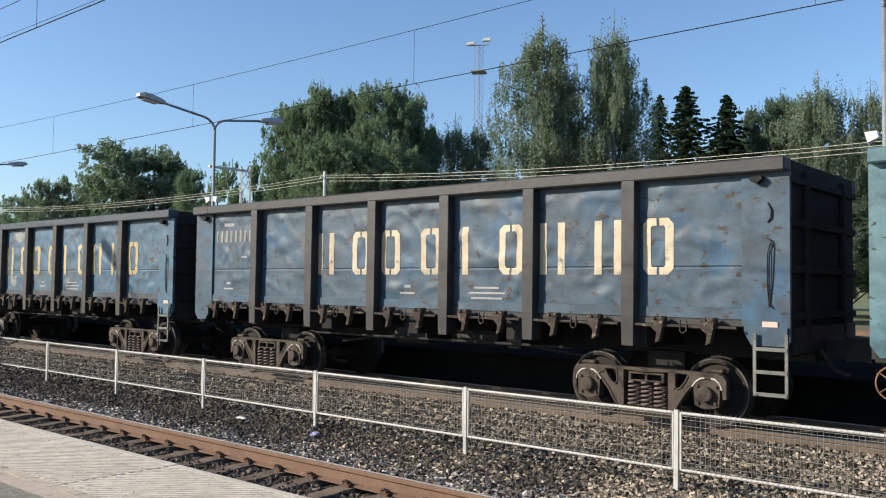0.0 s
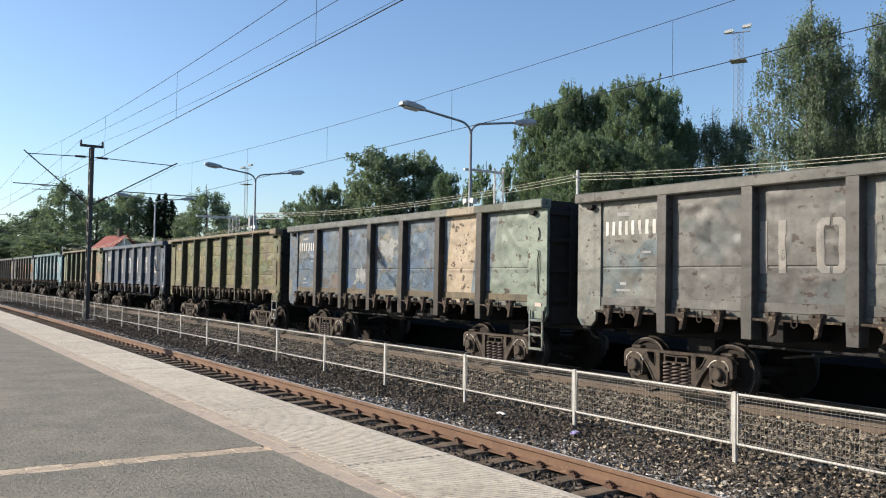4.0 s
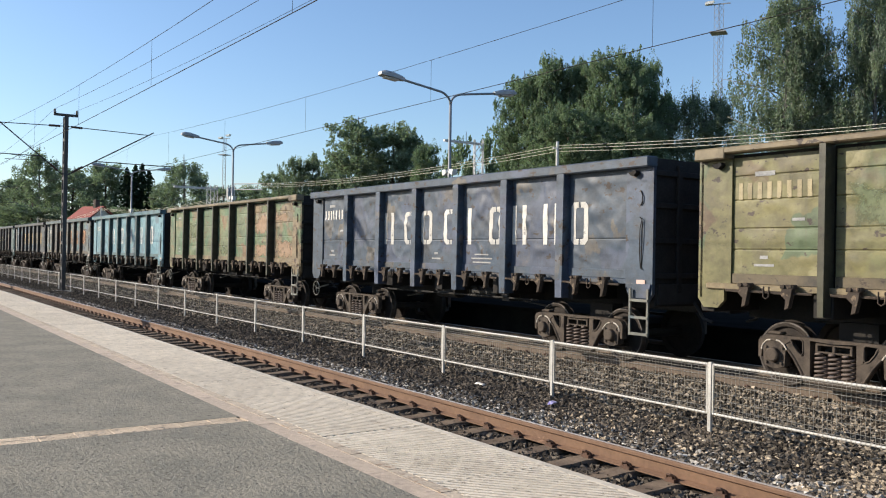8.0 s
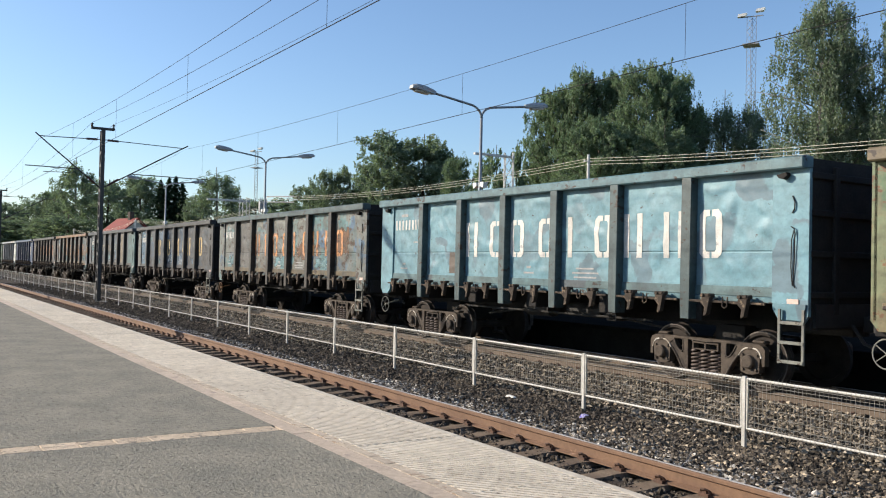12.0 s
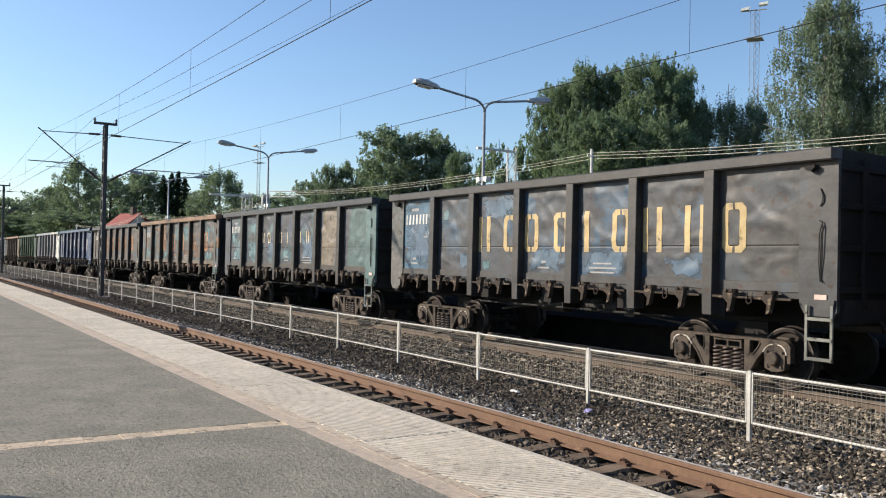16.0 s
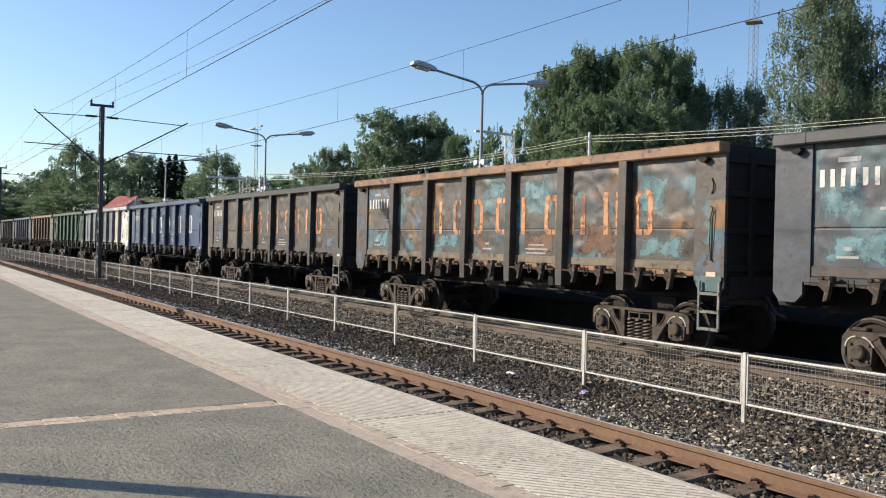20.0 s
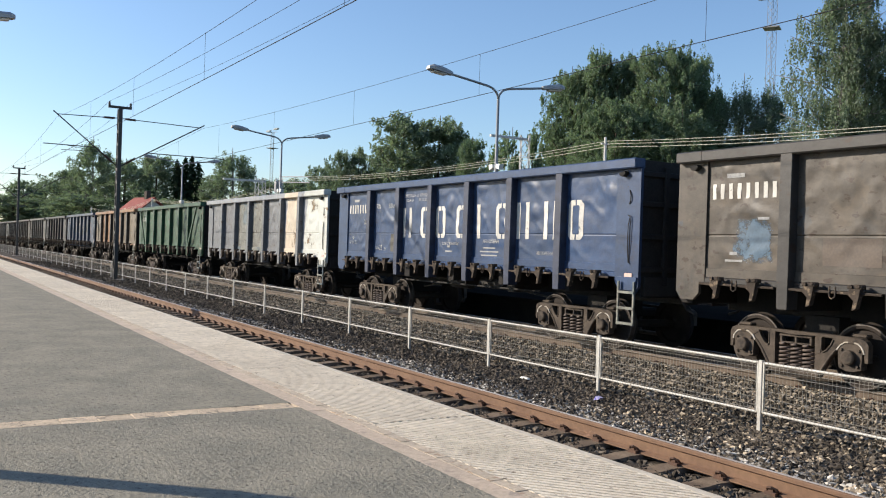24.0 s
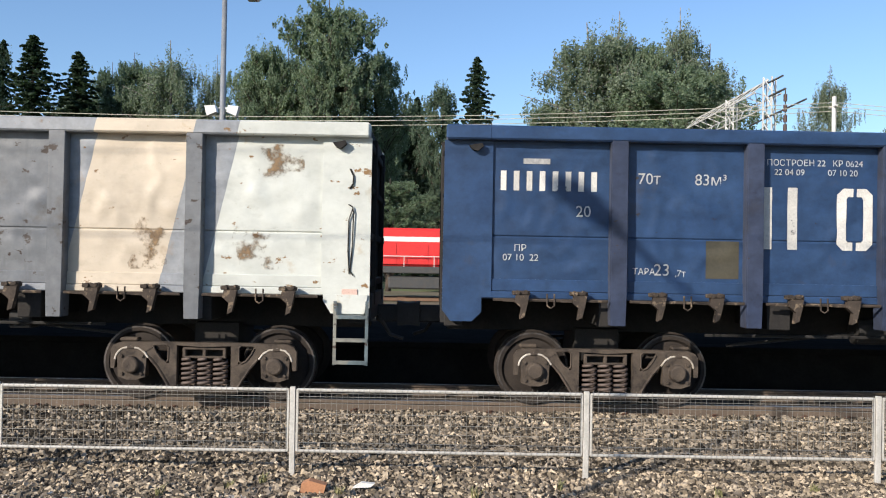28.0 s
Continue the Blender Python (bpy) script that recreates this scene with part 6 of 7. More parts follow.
KINDS = {
    "birch": [(broad_tree(s, 20, 9.0, 0.098, LEAF_BIRCH_HAZE, BIRCH_BARK, 52000, True, 0.7, 84), 20.0, 9.0) for s in (11, 12, 13)],
    "broad": [(broad_tree(s, 18, 11, 0.102, LEAF_BROAD, BARK, 76000, False, 0.0, 96), 18.0, 11.0) for s in (21, 22, 23)],
    "dark": [(broad_tree(s, 18, 10, 0.100, LEAF_DARK, BARK, 70000, False, 0.2, 90), 18.0, 10.0) for s in (31, 32)],
    "spruce": [(spruce_tree(s, 16, 6.5, 24000), 16.0, 6.5) for s in (41, 42)],
    "shrub": [(broad_tree(s, 9, 4.0, 0.15, LEAF_BROAD, BARK, 2200, False, 0.1, 7, (0.09, 0.15)), 9.0, 4.0) for s in (51, 52)],
    # distant broad and dark crowns take the pale leaves as painted haze
    "far birch": [(broad_tree(s, 20, 9.0, 0.16, LEAF_BIRCH_HAZE, BIRCH_BARK, 18000, True, 0.5, 50, (0.018, 0.042)), 20.0, 9.0) for s in (14,)],
    "far broad": [(broad_tree(s, 18, 11, 0.165, LEAF_BIRCH_HAZE, BARK, 20000, False, 0.0, 60, (0.018, 0.042)), 18.0, 11.0) for s in (24, 25)],
    "far dark": [(broad_tree(s, 18, 10, 0.165, LEAF_BIRCH_HAZE, BARK, 20000, False, 0.2, 60, (0.018, 0.042)), 18.0, 10.0) for s in (33,)],
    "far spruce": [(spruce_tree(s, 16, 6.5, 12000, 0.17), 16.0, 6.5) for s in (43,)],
}
WORDS = {"birch": "tall birch with drooping grey-green foliage", "broad": "broad leafy green tree with a rounded crown",
         "dark": "dense dark green leafy tree", "spruce": "dark pointed spruce with drooping boughs", "shrub": "thin young tree with a few leafy twigs"}
NUMBER = [0]


def tree(kind, bearing, dist, top, width):
    """bearing: degrees to the left of straight across the tracks; top: rise of the tip over the distance; width in metres."""
    n = NUMBER[0]
    NUMBER[0] += 1
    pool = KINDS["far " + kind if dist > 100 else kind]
    (wood, crown), h, w = pool[n % len(pool)]
    x, y = -math.sin(radians(bearing)) * dist, math.cos(radians(bearing)) * dist
    foot = -1.05
    height = 1.35 + top * dist - foot
    ob = thing(f"{'spruce' if kind == 'spruce' else 'birch' if kind == 'birch' else 'tree'}", WORDS[kind], "tree", "trees behind the yard", at=pose(x, y, foot, 0, 0, (n * 77) % 360))
    ob.scale = (width / w, width / w, height / h)
    part("trunk", wood, ob)
    part("crown", crown, ob)
    return ob


# far left end of the line
FAR_LEFT = [
    ("dark", 84.7, 230, 0.063, 9.4), ("dark", 83.9, 230, 0.055, 10.2), ("broad", 82.9, 210, 0.064, 13.5), ("broad", 81.9, 190, 0.078, 11.1),
]
# trees round the mast and the houses
FAR_END = [
    ("dark", 81.9, 200, 0.074, 7.8), ("birch", 80.7, 170, 0.117, 10.0), ("dark", 78.9, 185, 0.093, 17.3), ("broad", 77.0, 165, 0.101, 13.2),
    ("spruce", 75.8, 160, 0.088, 6.4), ("spruce", 75.3, 160, 0.091, 7.0), ("spruce", 74.9, 160, 0.093, 6.4), ("spruce", 74.5, 160, 0.086, 7.0),
    ("dark", 73.6, 185, 0.080, 9.7), ("birch", 72.3, 150, 0.114, 11.5), ("dark", 69.9, 180, 0.079, 18.2), ("dark", 67.9, 170, 0.081, 15.0),
]
# the clump between the two lamps
MID_LEFT = [
    ("broad", 66.4, 120, 0.100, 6.9), ("broad", 65.4, 112, 0.120, 4.2), ("dark", 64.3, 112, 0.125, 4.4), ("broad", 63.0, 115, 0.115, 5.4),
    ("dark", 61.5, 108, 0.169, 11.6), ("dark", 59.1, 108, 0.166, 11.5), ("dark", 58.0, 110, 0.153, 5.4), ("broad", 56.9, 100, 0.141, 5.4),
]
# behind the lamp
BEHIND_LAMP = [
    ("shrub", 55.1, 72, 0.139, 3.4), ("shrub", 54.2, 70, 0.154, 3.2), ("shrub", 53.0, 70, 0.160, 2.6), ("broad", 51.6, 80, 0.153, 4.6),
    ("broad", 50.3, 78, 0.230, 7.2), ("broad", 48.8, 76, 0.254, 6.6), ("broad", 46.6, 77, 0.251, 5.3), ("broad", 44.6, 74, 0.260, 7.7),
    ("broad", 42.9, 78, 0.246, 5.8), ("broad", 41.6, 80, 0.206, 4.4), ("broad", 47.6, 66, 0.192, 7.4), ("broad", 43.4, 66, 0.178, 7.8),
    ("birch", 39.9, 76, 0.218, 6.0), ("birch", 38.2, 76, 0.216, 5.8),
]
# the two tall birches and the spruces beside them
TALL_BIRCHES = [
    ("birch", 34.5, 62, 0.343, 7.0), ("birch", 32.9, 63, 0.297, 5.8), ("birch", 29.4, 62, 0.345, 5.8),
    ("birch", 28.9, 64, 0.303, 5.5), ("dark", 31.3, 75, 0.198, 6.2), ("spruce", 26.5, 82, 0.218, 7.0), ("spruce", 24.9, 80, 0.227, 11.5),
    ("spruce", 22.4, 80, 0.214, 10.9), ("dark", 20.5, 84, 0.224, 5.8), ("dark", 19.3, 82, 0.238, 5.3), ("birch", 16.9, 78, 0.256, 7.6),
    ("birch", 14.2, 78, 0.243, 4.8),
]
# straight across the tracks and to the right
ACROSS = [
    ("dark", 11.7, 84, 0.226, 6.4), ("dark", 9.9, 80, 0.258, 6.5), ("broad", 7.1, 66, 0.322, 9.5), ("broad", 7.1, 64, 0.277, 6.9),
    ("broad", 4.0, 68, 0.262, 6.0), ("spruce", 1.3, 90, 0.187, 8.3), ("dark", -0.4, 84, 0.226, 5.9), ("spruce", -2.6, 72, 0.235, 7.7),
    ("dark", 1.8, 90, 0.197, 6.5), ("birch", -10.6, 60, 0.297, 9.4), ("birch", -11.6, 60, 0.310, 7.7), ("birch", -15.7, 61, 0.311, 6.7),
    ("birch", -17.1, 62, 0.267, 6.6), ("broad", -15.4, 56, 0.243, 10.1), ("broad", -7.7, 62, 0.203, 5.6), ("birch", -24.3, 66, 0.230, 4.3),
    ("broad", -26.0, 68, 0.150, 3.4), ("broad", -27.9, 66, 0.160, 3.6), ("broad", 11.0, 66, 0.262, 7.0), ("broad", 18.2, 82, 0.226, 7.5), ("broad", -12.8, 60, 0.275, 6.6),
]
# undergrowth along the far side of the yard
UNDERGROWTH = [
    ("broad", 33.2, 58, 0.098, 6.7), ("broad", 27.4, 60, 0.108, 6.7), ("broad", 21.4, 62, 0.108, 7.7), ("dark", 15.6, 62, 0.108, 8.6), ("broad", 3.0, 58, 0.103, 7.7), ("broad", -6.9, 60, 0.099, 7.7),
    ("broad", 38.1, 66, 0.099, 7.7), ("dark", 44.0, 66, 0.119, 8.6), ("dark", 49.8, 68, 0.109, 8.6), ("dark", 56.6, 78, 0.090, 8.6), ("dark", 61.5, 85, 0.085, 9.6), ("dark", 66.4, 100, 0.070, 11.5),
    ("dark", 71.3, 130, 0.050, 13.4), ("dark", 76.2, 140, 0.050, 14.4), ("dark", 81.1, 160, 0.050, 17.2), ("dark", 85.1, 200, 0.045, 23.0),
]
for row in FAR_LEFT + FAR_END + MID_LEFT + BEHIND_LAMP + TALL_BIRCHES + ACROSS + UNDERGROWTH:
    tree(*row)
# a dense belt further back, of the dark kind with leaves paled for haze
for k in range(26):
    bearing = 40.4 - 3.07 * k
    tree("dark", bearing, 102 + (k * 37) % 9, (0.165 if 1 < bearing < 25 else 0.113) + 0.028 * ((k * 29) % 7) / 7, 10 + (k * 13) % 4)


# a low wooded rise far behind
def rise(x, y):
    d = math.hypot(x, y)
    return -1.2 + max(0.0, min(1.0, (d - 150) / 150)) * (7 + 5 * noise.noise((x * 0.01, y * 0.01, 4.0)))


whole("hillside", grid_mesh("hillside", -700, 500, 90, 700, 60, 40, rise, GRASS), "low green rise far behind the yard", "hill", kind="structure")


# ---- yard things beyond the train ----
def lattice(s, p, q, width, bays, r):
    """A square lattice boom between two points."""
    p, q = Vector(p), Vector(q)
    d = (q - p).normalized()
    a = d.orthogonal().normalized() * width / 2
    b = d.cross(a).normalized() * width / 2
    for sa, sb in ((1, 1), (1, -1), (-1, -1), (-1, 1)):
        s.tube([p + a * sa + b * sb, q + a * sa + b * sb], r, 4)
    for k in range(bays):
        u, w = p.lerp(q, k / bays), p.lerp(q, (k + 1) / bays)
        for (s1, t1), (s2, t2) in (((1, 1), (1, -1)), ((1, -1), (-1, -1)), ((-1, -1), (-1, 1)), ((-1, 1), (1, 1))):
            s.tube([u + a * s1 + b * t1, w + a * s2 + b * t2], r * 0.7, 4)
    return s


def floodlight_tower(x, y, top, width=0.7):
    ob = thing("floodlight_tower", "tall grey lattice floodlight tower with lamps on top", "light tower", at=pose(x, y, -1.0, 0, 0, 30))
    part("lattice_mast", lattice(Solid(), (0, 0, 0), (0, 0, top), width, 40, 0.026).mesh("lattice_mast", TOWER_STEEL), ob)
    part("platform_deck", Solid().box(-0.85, 0.85, -0.85, 0.85, top - 3.2, top - 3.08).mesh("platform_deck", TOWER_STEEL), ob)
    part("top_beam", Solid().box(-1.2, 1.2, -0.06, 0.06, top, top + 0.1).mesh("top_beam", TOWER_STEEL), ob)
    for k, dz in ((-1.05, 0.0), (0.85, 0.4)):
        part("floodlight", Solid().prism([(k - 0.45, top + dz + 0.08), (k + 0.4, top + dz + 0.12), (k + 0.55, top + dz + 0.45), (k - 0.35, top + dz + 0.36)], -0.3, 0.3).mesh("floodlight", LAMP_GLASS), ob)
    return ob


floodlight_tower(-62.1, 78.7, 30.4)
floodlight_tower(-164.4, 60.0, 24.1, 0.55)

for bearing, dist, top, tall in ((53.44, 62, 0.1316, 1), (70.6, 70, 0.072, 1), (64.8, 95, 0.058, 0)):
    x, y = -math.sin(radians(bearing)) * dist, math.cos(radians(bearing)) * dist
    ob = thing("lattice_post", "pale lattice steel post of the yard's overhead line", "lattice post", at=pose(x, y, -0.9))
    part("lattice_mast", lattice(Solid(), (0, 0, 0), (0, 0, 2.25 + top * dist), 0.6, 12, 0.035).mesh("lattice_mast", PALE_STEEL), ob)
    part("arm", Solid().box(-0.1, 0.1, -3.0, 0.4, 1.9 + top * dist, 2.05 + top * dist).mesh("arm", PALE_STEEL), ob)

gantry = thing("signal_gantry", "pale lattice steel portal carrying the yard's overhead lines", "gantry", at=pose(15.0, 0, 0))
part("boom", lattice(Solid(), (0, 39.3, 9.17), (0, 66, 9.17), 0.84, 22, 0.035).mesh("boom", PALE_STEEL), gantry)
for y, top in ((39.2, 9.86), (44.2, 9.75), (65.0, 9.75)):
    part("upright", lattice(Solid(), (0, y, -0.9), (0, y, top), 0.40, 16, 0.038).mesh("upright", PALE_STEEL), gantry)
part("cantilever", Solid().tube([(0, 43.6, 9.72), (0, 37.7, 9.62)], 0.045, 6).tube([(0, 41.6, 8.04), (0, 35.3, 8.16)], 0.04, 6).tube([(0, 39.2, 9.0), (0, 37.4, 9.0)], 0.05, 6).tube([(0, 37.4, 9.0), (0, 37.4, 7.2)], 0.025, 6).mesh("cantilever", MAST), gantry)
for z in (8.45, 8.0, 7.55, 7.15):
    part("insulator", Solid().tube([(0, 37.4, z), (0, 37.4, z + 0.3)], 0.085, 8).mesh("insulator", PORCELAIN), gantry)

# pale cables strung low behind the train, with their sticks
CABLE_SPANS = (((-135.0, 5.5), (-97.0, 5.6), 0.7), ((-97.0, 5.6), (-58.3, 5.3), 0.6), ((-58.3, 6.0), (-24.7, 5.5), 0.45), ((-24.7, 5.5), (10.0, 5.5), 0.66), ((10.0, 5.5), (45.0, 5.5), 0.66))
for (xa, za), (xb, zb), dip in CABLE_SPANS:
    for dz in (0.0, 0.10, 0.22):
        wire_run("pale_cable", "pale cable strung low along the yard", [(x, 22, z + (zb - za) * (x - xa) / (xb - xa)) for x, _, z in sagging(xa, xb, 22, za - dz, dip, 12)], 0.0085, PALE_WIRE)
for x, tall in ((-135.0, 5.65), (-97.0, 5.75), (-24.7, 5.65), (10.0, 5.65), (45.0, 5.65)):
    whole("cable_post", Solid().tube([(x, 22, -0.9), (x, 22, tall)], 0.055, 8).tube([(x - 0.02, 21.8, tall - 0.25), (x - 0.02, 22.2, tall - 0.25)], 0.03, 6).mesh("cable_post", PALE_STEEL), "slim pale post that carries the yard cables", "post")
end_post = thing("cable_post", "lattice post with two level bars that hold the yard cables", "post", at=pose(-58.6, 22, -0.9))
part("lattice_mast", lattice(Solid(), (0, 0, 0), (0, 0, 6.8), 0.34, 12, 0.03).mesh("lattice_mast", PALE_STEEL), end_post)
for z in (6.88, 6.5):
    part("level_bar", Solid().tube([(0.1, 0, z), (5.6, 0, z - 0.30)], 0.035, 6).mesh("level_bar", TOWER_STEEL), end_post)
part("switch_box", Solid().box(-0.45, -0.15, -0.2, 0.2, 5.8, 6.6, 0.03).mesh("switch_box", TOWER_STEEL), end_post)

# yard tracks in front of the trees
for y in (26.0, 45.0):
    yard = thing("railway_track", "rusty yard track in bare earth", "railway track", kind="structure")
    for sg in (-0.762, 0.762):
        part("rail", Solid().box(-200, 60, y + sg - 0.035, y + sg + 0.035, -0.75, -0.6).mesh("rail", RUST_RAIL), yard)


def locomotive(x, y):
    red = material("red_loco_paint", (0.62, 0.035, 0.03), (0.55, 0.03, 0.03), scale=2, rough=0.35)
    ob = thing("locomotive", "bright red diesel locomotive with a white stripe", "locomotive", at=pose(x, y, -0.6))
    part("hood", Solid().box(-6.5, 4.2, -1.2, 1.2, 1.6, 3.52, 0.12).mesh("hood", red), ob)
    cab = part("cab", Solid().box(4.2, 6.8, -1.45, 1.45, 1.6, 4.4, 0.12).mesh("cab", red), ob)
    glass = material("dark_cab_glass", (0.02, 0.025, 0.03), (0.03, 0.035, 0.04), rough=0.1)
    for k in (4.6, 5.7):
        part("window", Solid().box(k, k + 0.75, -1.47, -1.44, 2.7, 3.5, 0.01).mesh("window", glass), cab)
    part("stripe", Solid().box(-6.42, 4.1, -1.214, -1.19, 2.84, 3.08).mesh("stripe", WHITE), ob, label="white stripe along the hood")
    for k in range(6):
        part("door", Solid().box(-6.0 + k * 1.6, -4.6 + k * 1.6, -1.222, -1.19, 1.7, 2.7, 0.01).mesh("door", red), ob)
    part("frame_beam", Solid().box(-7.2, 7.2, -1.4, 1.4, 1.25, 1.59, 0.03).mesh("frame_beam", MAST), ob)
    rail = Solid().tube([(-7.0, -1.38, 2.1), (4.0, -1.38, 2.1)], 0.025, 6)
    for k in range(8):
        rail.tube([(-7.0 + k * 1.5, -1.38, 1.3), (-7.0 + k * 1.5, -1.38, 2.1)], 0.02, 5)
    part("handrail", rail.mesh("handrail", PALE_STEEL), ob)
    for cx in (-4.2, 4.2):
        part("bogie", Solid().box(cx - 1.7, cx + 1.7, -1.15, -0.95, 0.5, 0.95, 0.04).box(cx - 0.4, cx + 0.4, -1.2, -0.95, 0.3, 1.05, 0.03).mesh("bogie", TOWER_STEEL), ob)
        for ax in (-1.1, 1.1):
            part("wheel", Solid().lathe([(0.0, -0.95), (0.45, -0.9), (0.5, -0.8), (0.0, -0.8)], 20).move(Matrix.Translation((cx + ax, 0, 0.5))).mesh("wheel", WHEEL), ob)
    part("fuel_tank", Solid().box(-1.8, 1.8, -1.2, 1.2, 0.45, 1.08, 0.08).mesh("fuel_tank", MAST), ob)
    return ob


locomotive(-0.5, 45.0)


def house(x, y, turn, w, d, eaves, ridge, wall_c, roof_c, label):
    wall = material("house_wall", wall_c, tuple(c * 0.85 for c in wall_c), scale=1.5, rough=0.85)
    roof = material("house_roof", roof_c, tuple(c * 0.75 for c in roof_c), scale=1.2, rough=0.8)
    ob = thing("house", label, "house", at=pose(x, y, -1.0, 0, 0, turn))
    s = Solid().box(-w / 2, w / 2, -d / 2, d / 2, 0, eaves)
    s.add([(-w / 2, -d / 2, eaves), (-w / 2, d / 2, eaves), (-w / 2, 0, ridge - 0.2), (w / 2, -d / 2, eaves), (w / 2, d / 2, eaves), (w / 2, 0, ridge - 0.2)], [(0, 1, 2), (3, 5, 4), (0, 2, 5, 3), (1, 4, 5, 2)])
    part("wall", s.mesh("wall", wall), ob)
    r = Solid()
    for sg in (-1, 1):
        r.add([(-w / 2 - 0.5, sg * (d / 2 + 0.5), eaves - 0.35), (w / 2 + 0.5, sg * (d / 2 + 0.5), eaves - 0.35), (w / 2 + 0.5, 0, ridge), (-w / 2 - 0.5, 0, ridge),
               (-w / 2 - 0.5, sg * (d / 2 + 0.5), eaves - 0.15), (w / 2 + 0.5, sg * (d / 2 + 0.5), eaves - 0.15), (w / 2 + 0.5, 0, ridge + 0.2), (-w / 2 - 0.5, 0, ridge + 0.2)],
              [(0, 1, 2, 3), (4, 5, 6, 7), (0, 1, 5, 4), (1, 2, 6, 5), (2, 3, 7, 6), (3, 0, 4, 7)])
    rf = part("roof", r.mesh("roof", roof), ob)
    part("chimney", Solid().box(0.5, 1.2, -0.4, 0.3, ridge - 1, ridge + 1.1, 0.05).mesh("chimney", BARK), rf)
    glass = material("house_glass", (0.05, 0.06, 0.07), (0.08, 0.09, 0.1), rough=0.1)
    for k in range(3):
        cx = -w / 3 + k * w / 3
        win = part("window", Solid().box(cx - 0.55, cx + 0.55, -d / 2 - 0.04, -d / 2 + 0.02, eaves - 2.1, eaves - 0.7, 0.01).mesh("window", WHITE), ob)
        part("pane", Solid().box(cx - 0.45, cx + 0.45, -d / 2 - 0.055, -d / 2 - 0.042, eaves - 2.0, eaves - 0.8).mesh("pane", glass), win)
    return ob


house(-131.0, 28.6, 20, 4.4, 3.8, 6.6, 8.1, (0.62, 0.60, 0.52), (0.26, 0.055, 0.04), "pale house with a bright red gabled roof")
house(-135.3, 45, -10, 12, 8, 4.6, 8.0, (0.45, 0.25, 0.18), (0.22, 0.10, 0.08), "brick house with a dark red roof and chimneys")
house(-189, 34, 0, 14, 8, 3.6, 6.4, (0.5, 0.5, 0.47), (0.20, 0.20, 0.20), "low grey building with a flat dark roof")


# ---- pavement pieces of the platform edge ----
def ribbed_slab(length):
    """An edge slab with worn diagonal ribs."""
    s = Solid()
    y0, y1 = INNER + 0.24, EDGE
    s.box(0.0015, length - 0.0015, y0, y1, -0.12, -0.009, 0.004)
    s.box(0.0015, length - 0.0015, y1 - 0.07, y1, -0.0095, -0.001, 0.002)
    plain = len(s.f)
    step, slope = 0.085, 1.2
    k = -int((y1 - y0) * slope / step) - 1
    a0, a1 = y0 + 0.001, y1 - 0.076
    while k * step < length:
        pts = []
        for off in (0.0, 0.052):
            pts.append(k * step + off)
        poly = [(pts[0], a0), (pts[1], a0), (pts[1] + slope * (a1 - a0), a1), (pts[0] + slope * (a1 - a0), a1)]

        def clip(poly, lim, keep):
            out = []
            for i, p in enumerate(poly):
                q = poly[(i + 1) % len(poly)]
                inp, inq = keep(p[0], lim), keep(q[0], lim)
                if inp:
                    out.append(p)
                if inp != inq:
                    t = (lim - p[0]) / (q[0] - p[0])
                    out.append((lim, p[1] + t * (q[1] - p[1])))
            return out
        poly = clip(poly, 0.002, lambda a, b: a >= b)
        poly = clip(poly, length - 0.002, lambda a, b: a <= b) if poly else poly
        if len(poly) >= 3:
            n = len(poly)
            v = [(x, y, -0.0095) for x, y in poly] + [(x, y, 0.0) for x, y in poly]
            s.add(v, [tuple(range(n, 2 * n))] + [(i, (i + 1) % n, (i + 1) % n + n, i + n) for i in range(n)])
        k += 1
    me = s.mesh("edge_slab", GROOVE)
    me.materials.append(RIB)
    me.materials.append(SLAB)
    for i, p in enumerate(me.polygons):
        if i >= plain:
            p.material_index = 1
        elif i >= 26:
            p.material_index = 2
    return me


SLAB_L = 1.5
slab = ribbed_slab(SLAB_L)
for i in range(-52, 6):
    part("edge_slab", slab, platform, at=pose(i * SLAB_L, 0, random.uniform(-0.002, 0.002)))
part("far_edge_slabs", Solid().box(-420, -52 * SLAB_L - 0.01, INNER + 0.24, EDGE, -0.12, -0.002).mesh("far_edge_slabs", SLAB), platform)
part("far_edge_slabs", Solid().box(6 * SLAB_L + 0.01, 60, INNER + 0.24, EDGE, -0.12, -0.002).mesh("far_edge_slabs", SLAB), platform)
paver = Solid().box(0.0006, 0.3494, INNER + 0.0015, INNER + 0.150, -0.12, -0.003).mesh("kerb_paver", PINK)
brick = Solid().box(0.0015, 0.1185, INNER + 0.153, INNER + 0.2395, -0.12, -0.001).mesh("brick", JOINT_ROW)
for i in range(-230, 66):
    part("brick", brick, platform, at=pose(i * 0.12, random.uniform(-0.001, 0.0003), random.uniform(-0.003, 0.001)))
part("far_brick_row", Solid().box(-420, -27.6, INNER + 0.153, INNER + 0.236, -0.12, -0.004).mesh("far_brick_row", PINK), platform)
for i in range(-150, 24):
    part("kerb_paver", paver, platform, at=pose(i * 0.35, 0, random.uniform(-0.002, 0.001)))
part("far_kerb", Solid().box(-420, -52.52, INNER, INNER + 0.150, -0.12, -0.002).mesh("far_kerb", PINK), platform)
strip = Solid().box(-7.025, -6.922, 0.0006, 0.2494, -0.1, 0.001, 0.003).mesh("joint_paver", JOINT)
for i in range(-30, 11):
    for dx in (0.0, 0.107):
        part("joint_paver", strip, platform, at=pose(dx + random.uniform(-0.003, 0.003), i * 0.25 + 0.05, random.uniform(-0.004, 0.001)))

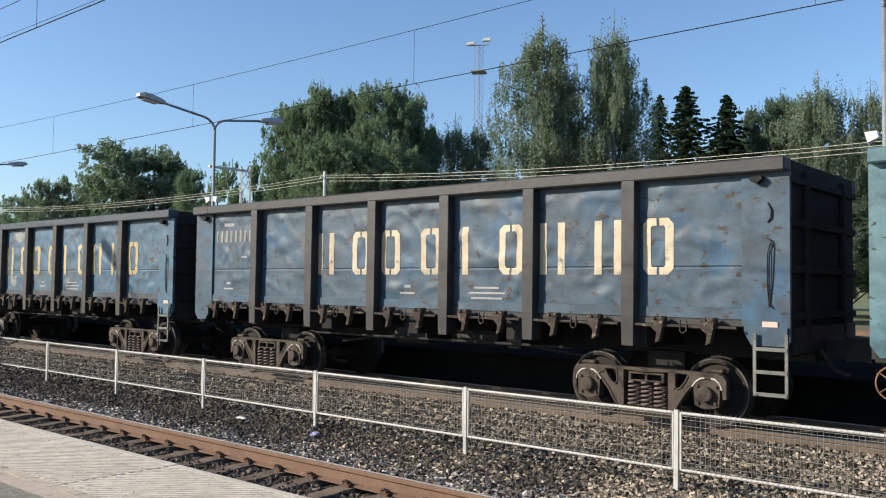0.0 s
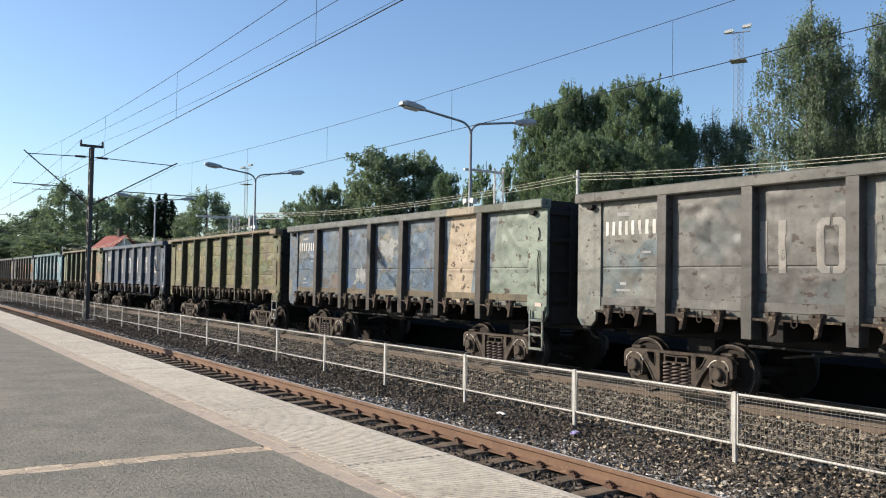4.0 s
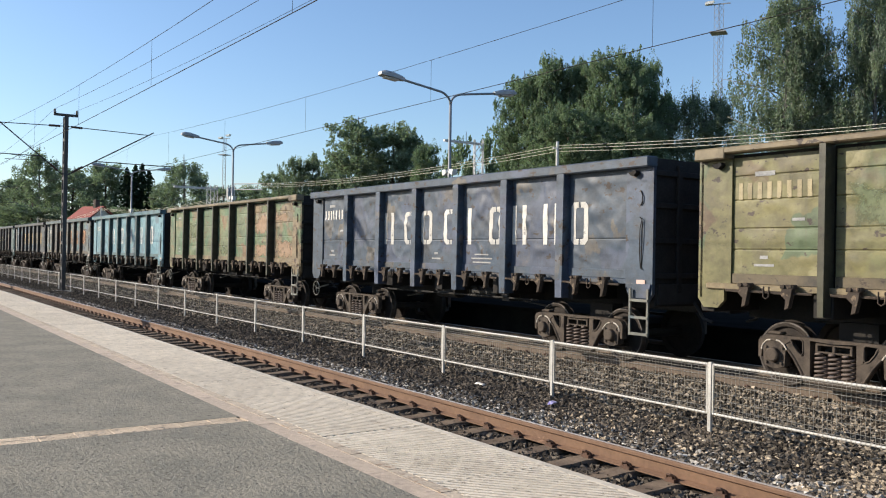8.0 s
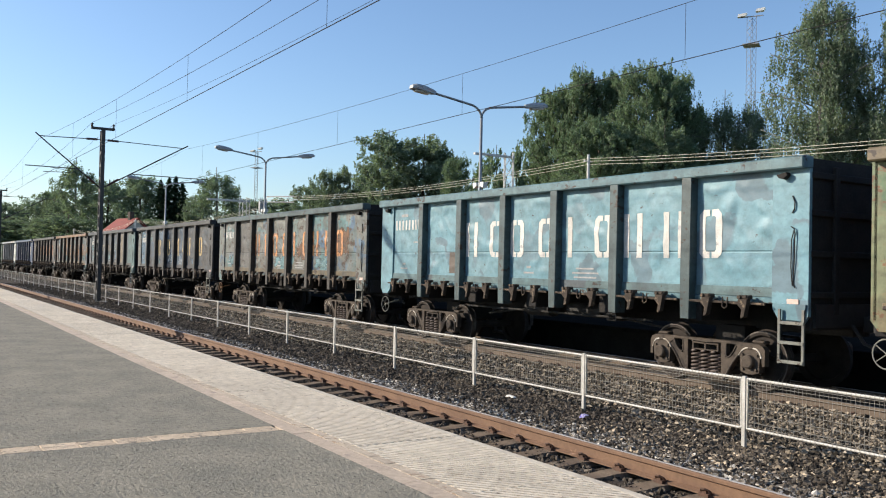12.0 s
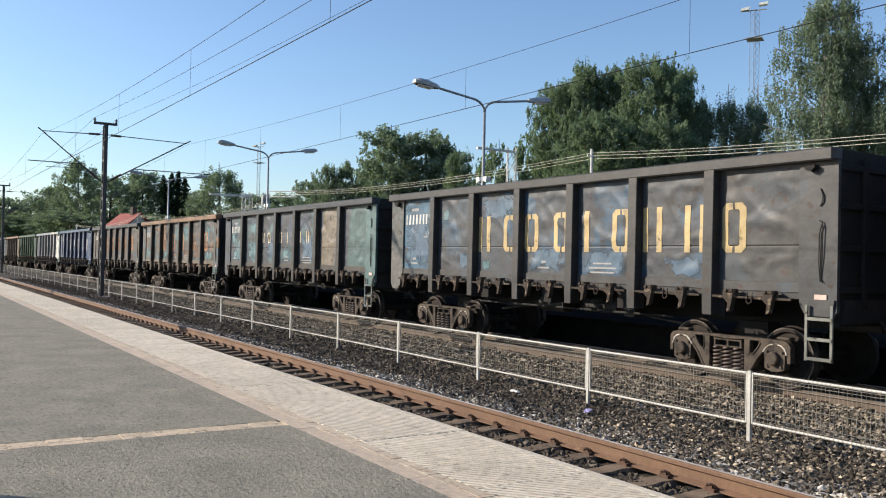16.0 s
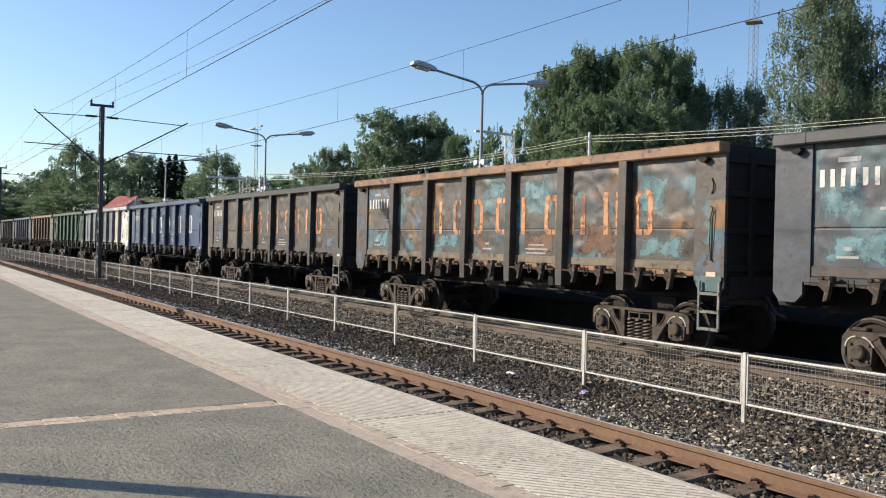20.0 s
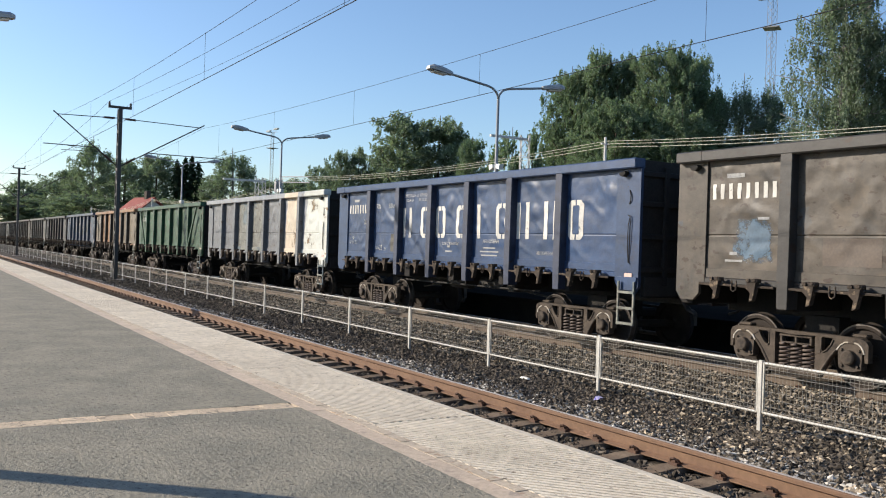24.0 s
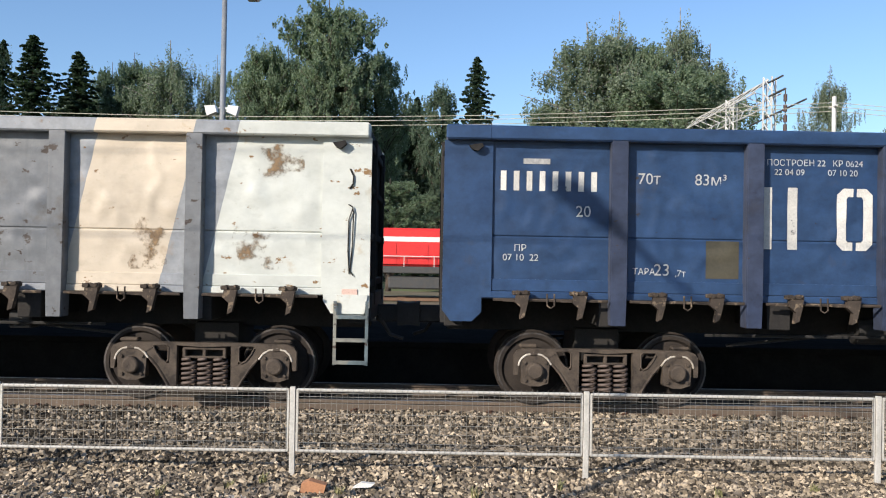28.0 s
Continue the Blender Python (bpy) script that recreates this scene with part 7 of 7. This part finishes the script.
# ---- litter and stones beside the fence ----
blue_scrap = material("blue_plastic", (0.10, 0.08, 0.45), (0.5, 0.5, 0.6), scale=30, rough=0.4)
for x, y, me, words in ((-9.35, 8.2, Solid().prism([(0, 0), (0.10, 0.02), (0.13, 0.05), (0.04, 0.06)], 0, 0.07).mesh("litter", blue_scrap), "crumpled blue plastic scrap on the ballast"),
                        (-11.4, 8.45, Solid().prism([(0, 0), (0.22, 0.0), (0.2, 0.02), (0.05, 0.03)], 0, 0.05).mesh("litter", WHITE), "white scrap of paper on the ballast"),
                        (-0.7, 8.2, Solid().prism([(0, 0), (0.16, 0.01), (0.20, 0.04), (0.08, 0.05)], 0, 0.06).mesh("litter", WHITE), "white scrap of paper beside the fence")):
    whole("litter", me, words, "litter", at=pose(x, y, BED + 0.01))
whole("brick_shard", Solid().prism([(-0.10, 0), (0.11, 0), (0.13, 0.07), (-0.02, 0.11), (-0.09, 0.08)], -0.05, 0.06).mesh("brick_shard", material("orange_stone", (0.42, 0.2, 0.1), (0.34, 0.17, 0.09), scale=9, rough=0.9)),
      "orange-brown broken brick on the ballast", "stone", at=pose(-1.05, 8.1, BED))

# ---- weeds in the ballast ----
BLADE = material("dry_grass", (0.20, 0.21, 0.09), (0.30, 0.26, 0.13), scale=8, rough=0.8, vary=0.2)


def weed(s, x, y, tall, count, seed):
    """A tuft of bent blades."""
    rng = random.Random(seed)
    for _ in range(count):
        a, lean, h = rng.uniform(0, 6.28), rng.uniform(0.2, 0.8), tall * rng.uniform(0.5, 1.0)
        dx, dy, w = math.cos(a) * lean * h, math.sin(a) * lean * h, 0.006
        px, py = -math.sin(a) * w, math.cos(a) * w
        bx, by = x + rng.uniform(-0.03, 0.03), y + rng.uniform(-0.03, 0.03)
        z = BED - 0.03
        s.add([(bx - px, by - py, z), (bx + px, by + py, z), (bx + dx * 0.4 + px, by + dy * 0.4 + py, z + h * 0.7), (bx + dx * 0.4 - px, by + dy * 0.4 - py, z + h * 0.7), (bx + dx, by + dy, z + h * 0.9)],
              [(0, 1, 2, 3), (3, 2, 4)])


tufts = Solid()
for k, (x, y) in enumerate(((1.2, 8.4), (-1.8, 8.2), (-1.55, 8.4), (-2.35, 7.85), (3.6, 8.45), (-0.8, 8.0), (2.6, 8.15), (0.4, 7.95))):
    weed(tufts, x, y, 0.10 + 0.02 * (k % 4), 22 + 5 * (k % 3), k)
whole("weeds", tufts.mesh("weeds", BLADE), "small tufts of dry green weed growing in the ballast", "weed", kind="stuff")

# ---- the moving train ----
TRAIN = [(0, -59.10), (1, -51.14), (2, -43.10), (3, -35.05), (4, -27.07), (5, -19.20), (6, -11.42), (7, -3.62), (8, 4.10), (9, 11.78), (10, 19.39), (11, 26.88), (12, 34.25), (13, 41.53), (14, 48.69), (15, 55.66), (16, 62.46), (17, 68.99), (18, 75.50), (19, 81.97), (20, 88.40), (21, 94.80), (22, 101.22), (23, 107.61), (24, 113.98), (25, 120.32), (26, 126.53), (27, 132.65), (28, 138.85)]


def motions():
    for n, wagon in CONSIST.items():
        walk(wagon, [(t, pose(s - PITCH * n - PITCH / 2, TRAIN_CL, RAIL_T + DROP)) for t, s in TRAIN])
    # every wheel turns alike: one wheel is keyed and the others follow the same keys
    times, dist = [r[0] for r in TRAIN], [r[1] for r in TRAIN]
    rows = []
    for k in range(28 * 15 + 1):
        t = k / 15
        turn = math.degrees((float(np.interp(t, times, dist)) - dist[0]) / 0.475)
        rows.append((t, pose(0, 0, 0.475, 0, turn % 360, 0)))
    first = WHEELSETS[0]
    walk(first, rows)
    action, slot = first.animation_data.action, first.animation_data.action_slot
    for w in WHEELSETS[1:]:
        w.rotation_mode = "QUATERNION"
        w.animation_data_create().action = action
        w.animation_data.action_slot = slot


motions()
